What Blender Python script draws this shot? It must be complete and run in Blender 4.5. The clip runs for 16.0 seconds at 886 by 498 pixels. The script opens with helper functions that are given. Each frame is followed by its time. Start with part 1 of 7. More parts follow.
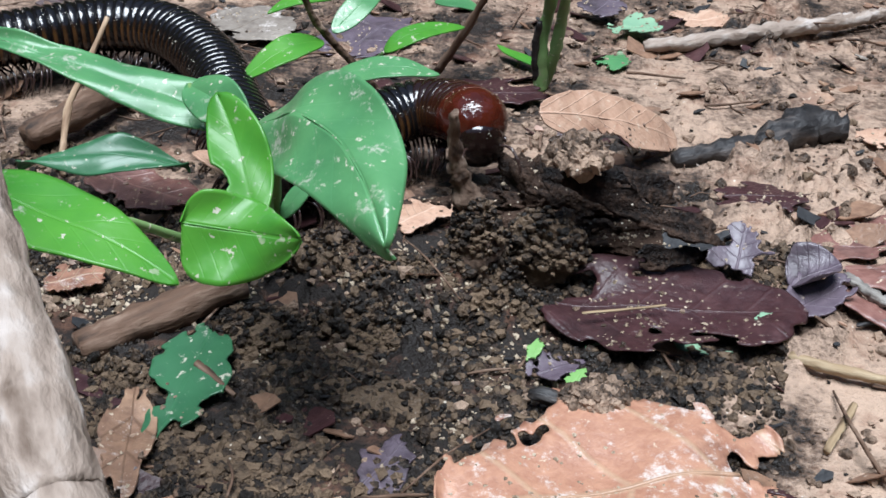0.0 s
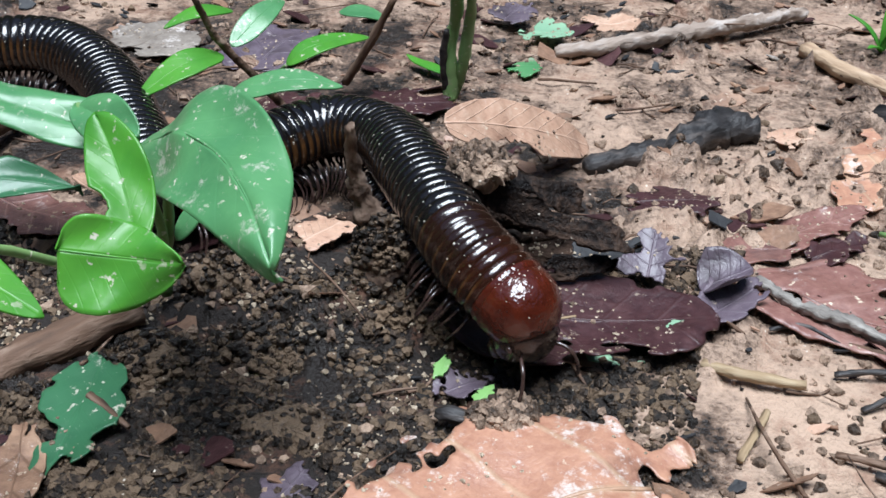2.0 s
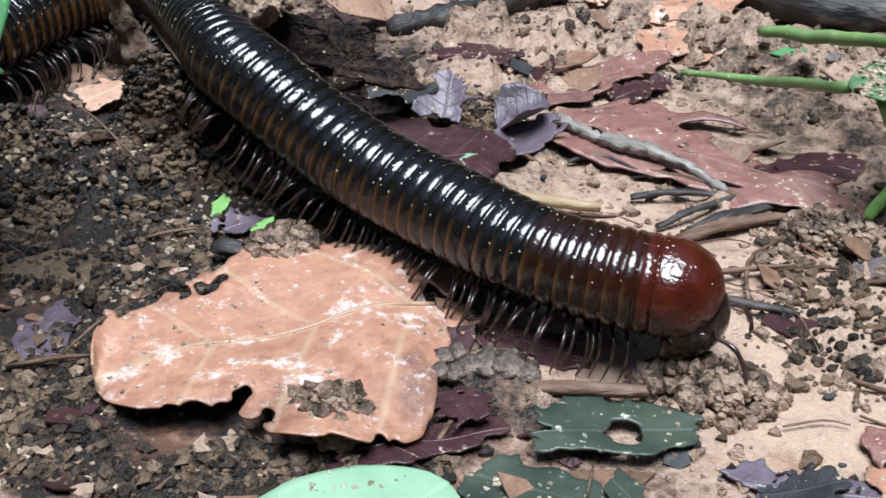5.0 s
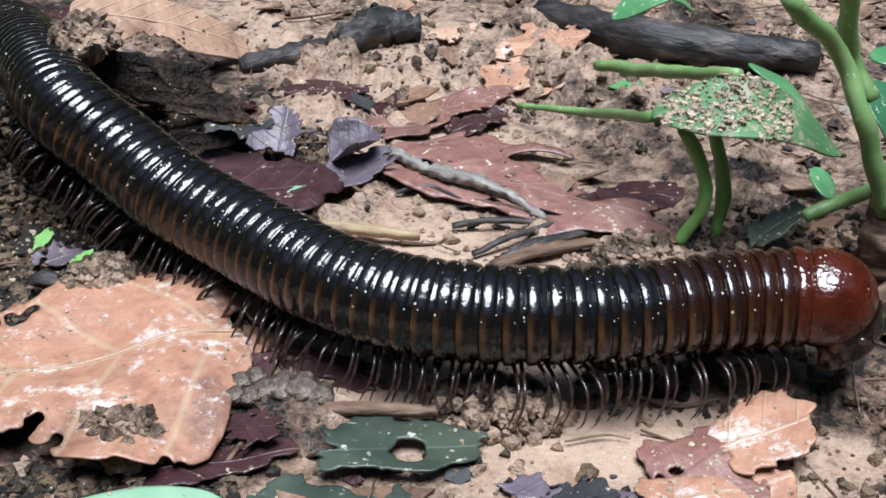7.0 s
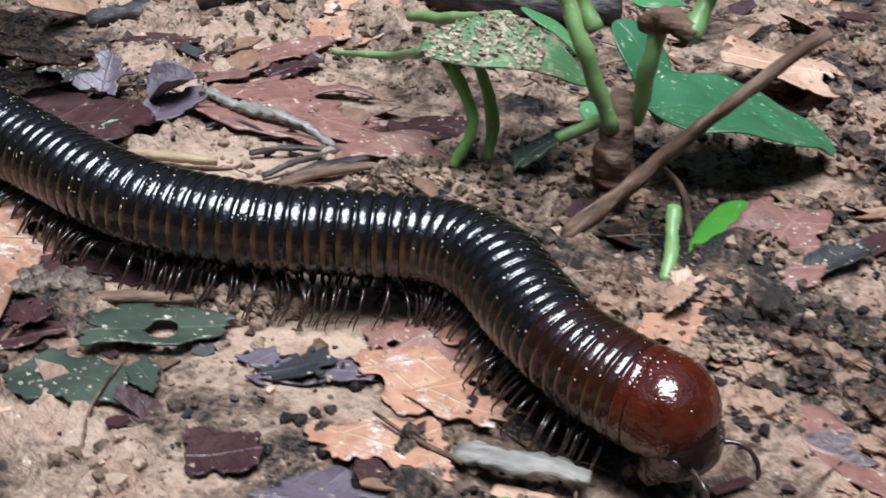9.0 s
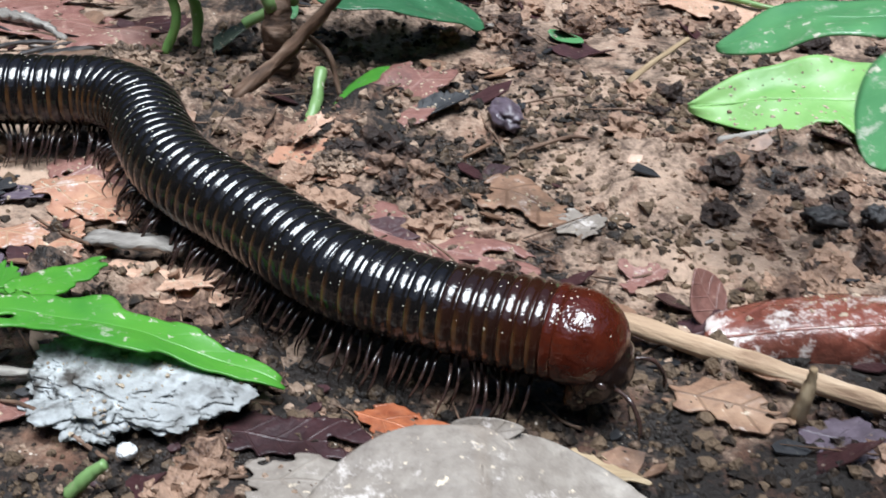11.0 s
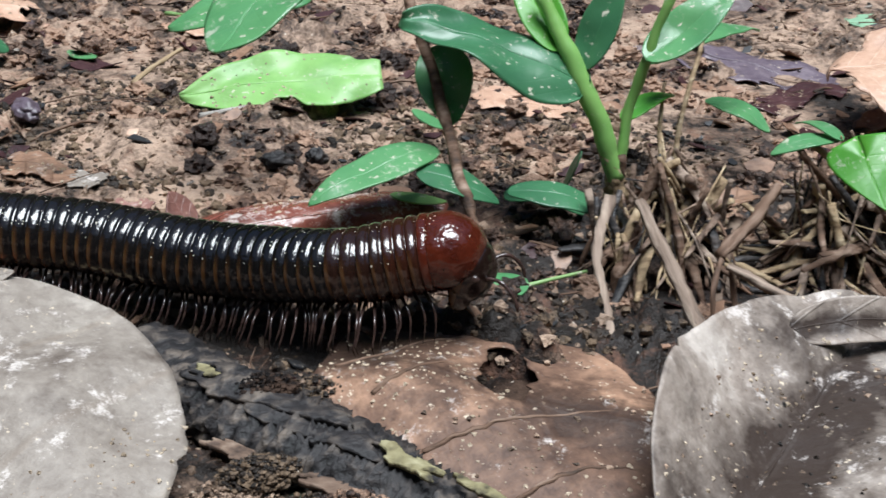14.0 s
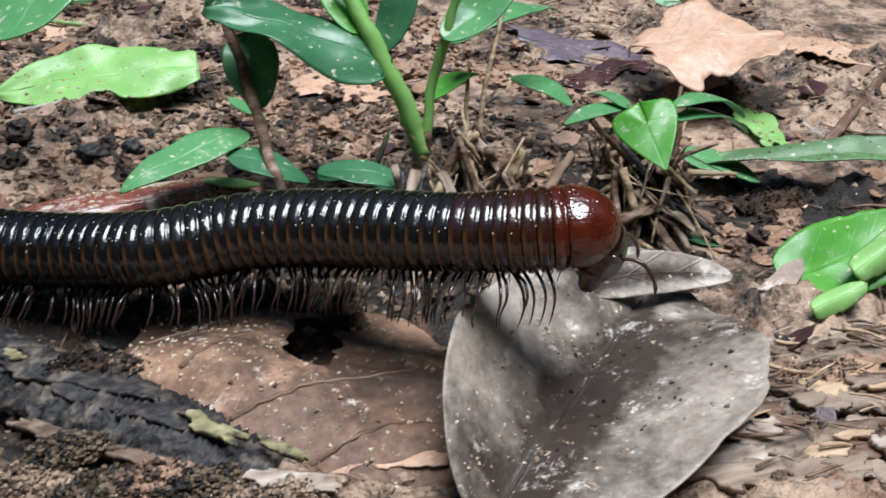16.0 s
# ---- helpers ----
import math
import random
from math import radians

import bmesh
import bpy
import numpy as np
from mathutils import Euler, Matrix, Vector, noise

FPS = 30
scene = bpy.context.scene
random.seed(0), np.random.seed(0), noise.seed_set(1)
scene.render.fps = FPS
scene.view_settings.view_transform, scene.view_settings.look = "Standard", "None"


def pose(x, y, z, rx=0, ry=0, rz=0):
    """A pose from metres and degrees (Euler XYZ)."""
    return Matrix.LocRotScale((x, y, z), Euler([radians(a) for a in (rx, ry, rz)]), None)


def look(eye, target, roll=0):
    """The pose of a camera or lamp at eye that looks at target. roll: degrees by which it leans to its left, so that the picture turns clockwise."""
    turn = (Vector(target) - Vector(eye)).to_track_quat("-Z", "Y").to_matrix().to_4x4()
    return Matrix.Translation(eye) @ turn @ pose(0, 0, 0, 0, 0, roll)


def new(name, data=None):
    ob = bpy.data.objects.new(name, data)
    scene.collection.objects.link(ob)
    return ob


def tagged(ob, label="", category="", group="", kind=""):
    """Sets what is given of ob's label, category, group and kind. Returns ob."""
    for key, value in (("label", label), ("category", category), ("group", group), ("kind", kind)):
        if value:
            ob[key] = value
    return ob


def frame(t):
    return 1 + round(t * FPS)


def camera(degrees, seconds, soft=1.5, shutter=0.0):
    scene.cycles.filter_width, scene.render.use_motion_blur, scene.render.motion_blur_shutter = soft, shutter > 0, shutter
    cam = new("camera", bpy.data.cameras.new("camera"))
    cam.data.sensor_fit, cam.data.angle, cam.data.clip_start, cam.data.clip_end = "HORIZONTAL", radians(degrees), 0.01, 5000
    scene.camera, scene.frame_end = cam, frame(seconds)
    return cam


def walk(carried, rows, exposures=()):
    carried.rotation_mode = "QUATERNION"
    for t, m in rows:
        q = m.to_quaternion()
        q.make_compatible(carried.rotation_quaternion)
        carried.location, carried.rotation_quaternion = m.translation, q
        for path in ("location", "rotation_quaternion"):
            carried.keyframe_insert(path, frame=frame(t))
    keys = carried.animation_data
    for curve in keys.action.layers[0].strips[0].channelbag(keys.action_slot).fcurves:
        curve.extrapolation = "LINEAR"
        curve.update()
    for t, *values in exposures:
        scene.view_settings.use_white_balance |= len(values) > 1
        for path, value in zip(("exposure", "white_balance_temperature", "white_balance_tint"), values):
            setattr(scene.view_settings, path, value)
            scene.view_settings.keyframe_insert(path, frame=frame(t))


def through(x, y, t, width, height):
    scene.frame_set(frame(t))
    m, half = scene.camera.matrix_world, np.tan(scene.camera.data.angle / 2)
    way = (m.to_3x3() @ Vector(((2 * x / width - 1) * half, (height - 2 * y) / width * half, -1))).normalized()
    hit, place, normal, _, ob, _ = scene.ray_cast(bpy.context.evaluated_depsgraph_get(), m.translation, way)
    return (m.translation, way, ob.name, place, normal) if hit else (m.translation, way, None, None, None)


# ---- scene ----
import collections
from mathutils.bvhtree import BVHTree

cam = camera(39.0, 16.0, soft=1.6, shutter=0.3)
PATH = [
    (0, (-0.02328, -0.18749, 0.12352), (-0.06602, -0.02357, 0.01722), 1.30),
    (0.5, (-0.02089, -0.18728, 0.12538), (-0.06287, -0.02309, 0.01918), 1.28),
    (1, (-0.01952, -0.18295, 0.12383), (-0.05968, -0.01855, 0.01724), 1.16),
    (1.5, (-0.01820, -0.17836, 0.12147), (-0.05573, -0.01294, 0.01551), 1.02),
    (2, (-0.01855, -0.18051, 0.12128), (-0.05239, -0.01360, 0.01642), 1.05),
    (2.5, (-0.01871, -0.18278, 0.12269), (-0.05040, -0.01510, 0.01838), 0.98),
    (3, (-0.01474, -0.17950, 0.11635), (-0.04241, -0.01212, 0.01043), 1.05),
    (3.5, (-0.00934, -0.17832, 0.10824), (-0.03257, -0.01198, -0.00034), 1.27),
    (3.7, (-0.00912, -0.17949, 0.10502), (-0.03082, -0.01362, -0.00459), 1.53),
    (5.8, (0.00877, -0.18514, 0.09455), (-0.00424, -0.01504, -0.00983), 1.10),
    (6, (0.01178, -0.18760, 0.09352), (-0.00011, -0.01715, -0.01044), 1.25),
    (6.5, (0.01769, -0.19160, 0.09554), (0.00801, -0.02075, -0.00797), 1.69),
    (7, (0.01855, -0.18596, 0.09881), (0.00986, -0.01363, -0.00231), 1.80),
    (7.5, (0.02610, -0.18541, 0.09928), (0.02044, -0.01224, -0.00063), 2.28),
    (8, (0.03112, -0.19008, 0.09942), (0.02738, -0.01759, -0.00175), 2.47),
    (8.2, (0.03202, -0.19190, 0.09951), (0.02900, -0.01973, -0.00222), 2.61),
    (10.3, (0.09552, -0.24712, 0.10489), (0.08676, -0.07469, 0.00394), 0.22),
    (10.5, (0.09851, -0.25012, 0.10592), (0.09318, -0.07820, 0.00387), 0.55),
    (11, (0.10524, -0.26109, 0.10419), (0.10631, -0.09058, -0.00033), 0.48),
    (11.5, (0.10737, -0.27128, 0.10606), (0.11709, -0.10147, 0.00084), 1.43),
    (12, (0.11040, -0.28694, 0.10539), (0.12982, -0.11707, 0.00162), 2.31),
    (12.5, (0.10948, -0.29863, 0.10670), (0.13894, -0.12841, 0.00592), 2.99),
    (13, (0.10809, -0.31009, 0.10719), (0.14803, -0.13971, 0.01036), 3.51),
    (13.5, (0.10958, -0.32464, 0.10554), (0.15993, -0.15467, 0.01296), 3.51),
    (14, (0.11873, -0.33070, 0.10846), (0.17945, -0.16271, 0.01851), 3.67),
    (14.5, (0.11752, -0.33664, 0.10889), (0.18494, -0.17117, 0.01903), 3.83),
    (15, (0.11693, -0.34113, 0.10696), (0.18564, -0.17666, 0.01625), 3.59),
    (15.5, (0.12011, -0.34535, 0.10595), (0.19312, -0.18251, 0.01567), 3.55),
    (16, (0.12492, -0.34305, 0.10893), (0.20547, -0.18307, 0.01994), 3.81),
]
walk(cam, [(t, look(eye, target, roll)) for t, eye, target, roll in PATH],
     exposures=[(0, 0.62, 5650, 6), (3.6, 0.70, 5600, 6), (6, 0.72, 5650, 6), (8, 0.65, 5650, 6), (12, 0.73, 5800, 6), (16, 0.66, 5850, 5)])

# ---- daylight under a forest canopy ----
SUN_DIR = Vector((0.04, -0.16, 1.0)).normalized()
world = bpy.data.worlds.new("sky")
scene.world = world
world.use_nodes = True
wn = world.node_tree
sky = wn.nodes.new("ShaderNodeTexSky")
sky.sky_type = "NISHITA"
sky.sun_disc = False
sky.sun_elevation = math.asin(SUN_DIR.z)
sky.sun_rotation = math.atan2(SUN_DIR.x, SUN_DIR.y)
wn.links.new(sky.outputs["Color"], wn.nodes["Background"].inputs["Color"])
wn.nodes["Background"].inputs["Strength"].default_value = 0.052
sun_data = bpy.data.lights.new("sun", "SUN")
sun_data.energy = 4.5
sun_data.angle = radians(35)
sun_data.color = (1.0, 0.98, 0.95)
sun = new("sun", sun_data)
sun.matrix_world = look(SUN_DIR * 3, (0, 0, 0))

# ---- materials ----


def nodes(name, rough=0.7, spec=0.4):
    m = bpy.data.materials.new(name)
    m.use_nodes = True
    nt = m.node_tree
    b = nt.nodes["Principled BSDF"]
    b.inputs["Roughness"].default_value = rough
    b.inputs["Specular IOR Level"].default_value = spec
    return m, nt, b


def tex(nt, kind, scale, coord="Object", detail=4.0, rough=0.6, shift=None):
    """A texture in metres of the object, moved at random for each object."""
    c = nt.nodes.new("ShaderNodeTexCoord")
    n = nt.nodes.new(kind)
    n.inputs["Scale"].default_value = scale
    if kind == "ShaderNodeTexNoise":
        n.inputs["Detail"].default_value = detail
        n.inputs["Roughness"].default_value = rough
    if shift:
        info = nt.nodes.new("ShaderNodeObjectInfo")
        mul = nt.nodes.new("ShaderNodeVectorMath")
        mul.operation = "MULTIPLY_ADD"
        mul.inputs[1].default_value = (shift, shift, shift)
        nt.links.new(info.outputs["Random"], mul.inputs[0])
        nt.links.new(c.outputs[coord], mul.inputs[2])
        nt.links.new(mul.outputs[0], n.inputs["Vector"])
    else:
        nt.links.new(c.outputs[coord], n.inputs["Vector"])
    return n


def ramp(nt, source, stops, ease="LINEAR"):
    r = nt.nodes.new("ShaderNodeValToRGB")
    r.color_ramp.interpolation = ease
    while len(r.color_ramp.elements) < len(stops):
        r.color_ramp.elements.new(0.5)
    for e, (p, c) in zip(r.color_ramp.elements, stops):
        e.position = p
        e.color = (*c, 1) if len(c) == 3 else (c[0], c[0], c[0], 1)
    nt.links.new(source, r.inputs["Fac"])
    return r.outputs["Color"]


def mix(nt, fac, a, b, kind="MIX"):
    m = nt.nodes.new("ShaderNodeMix")
    m.data_type = "RGBA"
    m.blend_type = kind
    for key, v in ((0, fac), (6, a), (7, b)):
        if hasattr(v, "links"):
            nt.links.new(v, m.inputs[key])
        elif key == 0:
            m.inputs[0].default_value = v
        else:
            m.inputs[key].default_value = (*v, 1)
    return m.outputs[2]


def math_node(nt, op, a, b=0.0, c=0.0):
    n = nt.nodes.new("ShaderNodeMath")
    n.operation = op
    for i, v in enumerate((a, b, c)):
        if hasattr(v, "links"):
            nt.links.new(v, n.inputs[i])
        else:
            n.inputs[i].default_value = v
    return n.outputs[0]


def bump(nt, b, height, dist, strength=1.0):
    n = nt.nodes.new("ShaderNodeBump")
    n.inputs["Distance"].default_value = dist
    n.inputs["Strength"].default_value = strength
    nt.links.new(height, n.inputs["Height"])
    nt.links.new(n.outputs["Normal"], b.inputs["Normal"])


def specks(nt, grain, most):
    """Grains of many sizes out of Voronoi cells."""
    sep = nt.nodes.new("ShaderNodeSeparateXYZ")
    nt.links.new(grain.outputs["Color"], sep.inputs[0])
    size = math_node(nt, "MULTIPLY", math_node(nt, "POWER", sep.outputs[0], 3.0), most)
    return math_node(nt, "LESS_THAN", grain.outputs["Distance"], size)


def soil_material(name, light, mid, dark, bias=0.5, zones=(), tones=0.0):
    m, nt, b = nodes(name, 0.8, 0.35)
    big = tex(nt, "ShaderNodeTexNoise", 38, detail=5)
    mid_n = tex(nt, "ShaderNodeTexNoise", 190, detail=5, rough=0.7)
    fine = tex(nt, "ShaderNodeTexNoise", 900, detail=3, rough=0.7)
    v = math_node(nt, "MULTIPLY_ADD", mid_n.outputs["Fac"], 0.75, math_node(nt, "MULTIPLY", big.outputs["Fac"], 1.1))
    v = math_node(nt, "MULTIPLY_ADD", fine.outputs["Fac"], 0.45, v)
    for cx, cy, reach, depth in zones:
        # darker humus, paler clay, and shade painted under the body and leaves
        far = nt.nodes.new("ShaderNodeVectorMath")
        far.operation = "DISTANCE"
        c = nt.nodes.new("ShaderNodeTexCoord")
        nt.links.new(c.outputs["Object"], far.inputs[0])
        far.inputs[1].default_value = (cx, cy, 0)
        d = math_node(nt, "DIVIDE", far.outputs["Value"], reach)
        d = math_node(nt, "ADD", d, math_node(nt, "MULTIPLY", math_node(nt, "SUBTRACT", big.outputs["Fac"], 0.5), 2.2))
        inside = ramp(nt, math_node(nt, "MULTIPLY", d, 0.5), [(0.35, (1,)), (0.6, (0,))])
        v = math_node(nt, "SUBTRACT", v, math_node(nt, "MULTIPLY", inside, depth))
    if tones:
        geo = nt.nodes.new("ShaderNodeNewGeometry")
        v = math_node(nt, "MULTIPLY_ADD", math_node(nt, "SUBTRACT", geo.outputs["Random Per Island"], 0.5), tones, v)
    col = ramp(nt, math_node(nt, "SUBTRACT", v, 0.65 - bias * 0.1),
               [(0.32, dark), (0.45, mid), (0.59, light), (0.76, tuple(min(1, c * 1.3) for c in light))])
    if zones:
        # rusty stains of rotted leaves
        rust = tex(nt, "ShaderNodeTexNoise", 75, detail=7, rough=0.75)
        col = mix(nt, ramp(nt, rust.outputs["Fac"], [(0.52, (0,)), (0.64, (0.6,))]), col, (0.17, 0.082, 0.05))
    speck = tex(nt, "ShaderNodeTexVoronoi", 620)
    white = ramp(nt, speck.outputs["Distance"], [(0.10, (1,)), (0.16, (0,))])
    chance = ramp(nt, mid_n.outputs["Fac"], [(0.56, (0,)), (0.62, (1,))])
    col = mix(nt, math_node(nt, "MULTIPLY", white, chance), col, (0.62, 0.55, 0.46))
    nt.links.new(col, b.inputs["Base Color"])
    wet = ramp(nt, big.outputs["Fac"], [(0.42, (0.45,)), (0.6, (0.9,))])
    nt.links.new(wet, b.inputs["Roughness"])
    h = math_node(nt, "MULTIPLY_ADD", fine.outputs["Fac"], 0.5, mid_n.outputs["Fac"])
    bump(nt, b, h, 0.0016, 1.0)
    return m


def litter_material(name, base, dark, pale, veins=9.0, mildew=0.5, rough=0.45, sheen=0.5, vein_tint=None, vein_show=0.22, blotch=70, stain=0.0, lean=0.0):
    """Dead leaf: blotches, side veins along the blade, white mildew and soil grains."""
    m, nt, b = nodes(name, rough, sheen)
    blot = tex(nt, "ShaderNodeTexNoise", blotch, detail=6, rough=0.7, shift=3.0)
    fine = tex(nt, "ShaderNodeTexNoise", 420, detail=4, rough=0.7, shift=3.0)
    col = ramp(nt, blot.outputs["Fac"], [(0.36, dark), (0.47, base), (0.56, base), (0.66, pale)])
    col = mix(nt, 0.35, col, ramp(nt, fine.outputs["Fac"], [(0.3, dark), (0.7, pale)]), "MIX")
    uv = nt.nodes.new("ShaderNodeUVMap")
    sep = nt.nodes.new("ShaderNodeSeparateXYZ")
    nt.links.new(uv.outputs["UV"], sep.inputs[0])
    side = math_node(nt, "ABSOLUTE", math_node(nt, "SUBTRACT", sep.outputs[1], 0.5))
    phase = math_node(nt, "SUBTRACT", sep.outputs[0], math_node(nt, "MULTIPLY", side, 0.55))
    wob = math_node(nt, "MULTIPLY_ADD", blot.outputs["Fac"], 0.05, phase)
    saw = math_node(nt, "PINGPONG", math_node(nt, "MULTIPLY", wob, veins), 0.5)
    vein = ramp(nt, saw, [(0.015, (1,)), (0.06, (0,))])
    rib = ramp(nt, side, [(0.008, (1,)), (0.02, (0,))])
    line = math_node(nt, "MAXIMUM", vein, rib)
    col = mix(nt, math_node(nt, "MULTIPLY", line, vein_show), col, vein_tint or tuple(min(1, c * 1.3 + 0.03) for c in pale))
    if stain:
        rot = math_node(nt, "ABSOLUTE", math_node(nt, "SUBTRACT", sep.outputs[1], 0.5 + lean))
        spread = math_node(nt, "MULTIPLY_ADD", math_node(nt, "SUBTRACT", blot.outputs["Fac"], 0.5), 1.1, rot)
        col = mix(nt, ramp(nt, spread, [(0.05 + lean, (stain,)), (0.27 + 1.6 * lean, (0,))]), col, tuple(c * 0.6 for c in dark))
    if mildew:
        mil = tex(nt, "ShaderNodeTexNoise", 130, detail=8, rough=0.8, shift=5.0)
        msk = ramp(nt, mil.outputs["Fac"], [(0.66 - 0.1 * mildew, (0,)), (0.74 - 0.1 * mildew, (0.75,))])
        col = mix(nt, msk, col, (0.62, 0.56, 0.52))
    grain = tex(nt, "ShaderNodeTexNoise", 560, detail=5, rough=0.65, shift=3.0)
    dot = ramp(nt, grain.outputs["Fac"], [(0.64, (0,)), (0.68, (1,))])
    some = ramp(nt, blot.outputs["Fac"], [(0.46, (0,)), (0.56, (1,))])
    col = mix(nt, math_node(nt, "MULTIPLY", dot, some), col, (0.6, 0.5, 0.38))
    nt.links.new(col, b.inputs["Base Color"])
    h = math_node(nt, "MULTIPLY_ADD", line, 0.2, math_node(nt, "MULTIPLY_ADD", fine.outputs["Fac"], 0.6, blot.outputs["Fac"]))
    bump(nt, b, h, 0.0006, 0.8)
    return m


def green_material(name, base, dark, veins=9.0, dirt=0.5, rough=0.38, through=0.25, soil=(0.56, 0.54, 0.46)):
    m, nt, b = nodes(name, rough, 0.5)
    blot = tex(nt, "ShaderNodeTexNoise", 90, detail=4, shift=3.0)
    col = ramp(nt, blot.outputs["Fac"], [(0.3, dark), (0.6, base)])
    uv = nt.nodes.new("ShaderNodeUVMap")
    sep = nt.nodes.new("ShaderNodeSeparateXYZ")
    nt.links.new(uv.outputs["UV"], sep.inputs[0])
    side = math_node(nt, "ABSOLUTE", math_node(nt, "SUBTRACT", sep.outputs[1], 0.5))
    phase = math_node(nt, "SUBTRACT", sep.outputs[0], math_node(nt, "MULTIPLY", side, 0.6))
    saw = math_node(nt, "PINGPONG", math_node(nt, "MULTIPLY", phase, veins), 0.5)
    vein = ramp(nt, saw, [(0.01, (1,)), (0.07, (0,))])
    rib = ramp(nt, side, [(0.008, (1,)), (0.022, (0,))])
    line = math_node(nt, "MAXIMUM", math_node(nt, "MULTIPLY", vein, 0.22), rib)
    col = mix(nt, math_node(nt, "MULTIPLY", line, 0.16), col, tuple(min(1, c * 1.6) for c in base))
    sm = tex(nt, "ShaderNodeTexNoise", 190, detail=10, rough=0.82, shift=5.0)
    msk = ramp(nt, sm.outputs["Fac"], [(0.70 - 0.13 * dirt, (0,)), (0.75 - 0.13 * dirt, (0.7,))])
    col = mix(nt, msk, col, soil)
    grain = tex(nt, "ShaderNodeTexNoise", 620, detail=5, rough=0.65, shift=3.0)
    dot = ramp(nt, grain.outputs["Fac"], [(0.625, (0,)), (0.65, (1,))])
    some = ramp(nt, blot.outputs["Fac"], [(0.36, (0,)), (0.52, (1,))])
    dots = math_node(nt, "MULTIPLY", dot, math_node(nt, "MULTIPLY", some, min(1.0, dirt * 1.6)))
    col = mix(nt, dots, col, (0.66, 0.62, 0.5))
    nt.links.new(col, b.inputs["Base Color"])
    b.inputs["Transmission Weight"].default_value = 0.0
    tr = nt.nodes.new("ShaderNodeBsdfTranslucent")
    nt.links.new(mix(nt, 0.5, col, tuple(min(1, c * 1.6) for c in base)), tr.inputs["Color"])
    ms = nt.nodes.new("ShaderNodeMixShader")
    ms.inputs[0].default_value = through
    nt.links.new(b.outputs[0], ms.inputs[1])
    nt.links.new(tr.outputs[0], ms.inputs[2])
    nt.links.new(ms.outputs[0], nt.nodes["Material Output"].inputs["Surface"])
    bump(nt, b, math_node(nt, "MULTIPLY_ADD", line, -0.22, blot.outputs["Fac"]), 0.0005, 0.6)
    return m


def bark_material(name, base, dark, pale, stretch=0.2, rough=0.75):
    m, nt, b = nodes(name, rough, 0.3)
    c = nt.nodes.new("ShaderNodeTexCoord")
    mp = nt.nodes.new("ShaderNodeMapping")
    mp.inputs["Scale"].default_value = (stretch, 1, 1)
    nt.links.new(c.outputs["Object"], mp.inputs["Vector"])
    a = nt.nodes.new("ShaderNodeTexNoise")
    a.inputs["Scale"].default_value = 420
    a.inputs["Detail"].default_value = 6
    nt.links.new(mp.outputs[0], a.inputs["Vector"])
    big = tex(nt, "ShaderNodeTexNoise", 90, detail=4)
    col = ramp(nt, a.outputs["Fac"], [(0.34, dark), (0.5, base), (0.68, pale)])
    col = mix(nt, ramp(nt, big.outputs["Fac"], [(0.45, (0,)), (0.6, (0.7,))]), col, base)
    nt.links.new(col, b.inputs["Base Color"])
    bump(nt, b, a.outputs["Fac"], 0.0012, 1.0)
    return m


# humus and clay patches; some zones paint shade under the millipede and leaves
HUMUS_AND_SHADE_ZONES = ((-0.085, -0.044, 0.070, 0.31), (-0.058, -0.050, 0.034, 0.30), (-0.115, -0.052, 0.042, 0.2), (0.082, -0.046, 0.024, 0.22), (0.160, -0.172, 0.026, 0.17), (0.228, -0.152, 0.024, 0.22), (0.262, -0.132, 0.022, 0.22), (0.157, -0.158, 0.024, 0.2), (0.068, -0.138, 0.030, 0.16), (0.142, -0.130, 0.030, 0.12), (-0.074, -0.020, 0.030, 0.2), (-0.045, 0.012, 0.028, 0.12), (-0.08, 0.03, 0.045, 0.09), (0.135, -0.165, 0.045, 0.14), (0.075, -0.125, 0.05, 0.09),
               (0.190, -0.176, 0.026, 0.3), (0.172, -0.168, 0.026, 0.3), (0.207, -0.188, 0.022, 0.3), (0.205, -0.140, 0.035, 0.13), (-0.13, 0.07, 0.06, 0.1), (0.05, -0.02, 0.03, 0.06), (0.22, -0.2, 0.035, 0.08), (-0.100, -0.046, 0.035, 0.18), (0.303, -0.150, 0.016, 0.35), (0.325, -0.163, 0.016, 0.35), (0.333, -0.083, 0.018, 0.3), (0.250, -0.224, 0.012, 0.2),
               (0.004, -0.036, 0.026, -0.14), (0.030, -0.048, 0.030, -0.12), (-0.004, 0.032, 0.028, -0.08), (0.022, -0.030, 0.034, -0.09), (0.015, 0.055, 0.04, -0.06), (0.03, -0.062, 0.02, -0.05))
SOIL = soil_material("forest_soil", (0.34, 0.24, 0.175), (0.13, 0.085, 0.06), (0.015, 0.011, 0.009), 0.06, HUMUS_AND_SHADE_ZONES)
CRUMB = soil_material("soil_crumb", (0.30, 0.212, 0.152), (0.16, 0.108, 0.075), (0.05, 0.034, 0.024), 0.1, tones=0.3)
SAND = soil_material("sand_grains", (0.42, 0.34, 0.25), (0.3, 0.23, 0.16), (0.16, 0.12, 0.08), 0.4, tones=0.2)
# dark humus, also given to the sheet and clods that stand in for shade
HUMUS_AND_SHADE = soil_material("dark_humus_and_shade", (0.050, 0.031, 0.022), (0.016, 0.011, 0.009), (0.004, 0.003, 0.003), -0.15, tones=0.25)
HUMUS_AND_SHADE.node_tree.nodes["Principled BSDF"].inputs["Specular IOR Level"].default_value = 0.12
ORANGE = litter_material("orange_brown_leaf", (0.37, 0.178, 0.112), (0.14, 0.06, 0.042), (0.55, 0.34, 0.22), 4, 1.2, 0.42, 0.5, (0.44, 0.34, 0.22), 0.36, 30)
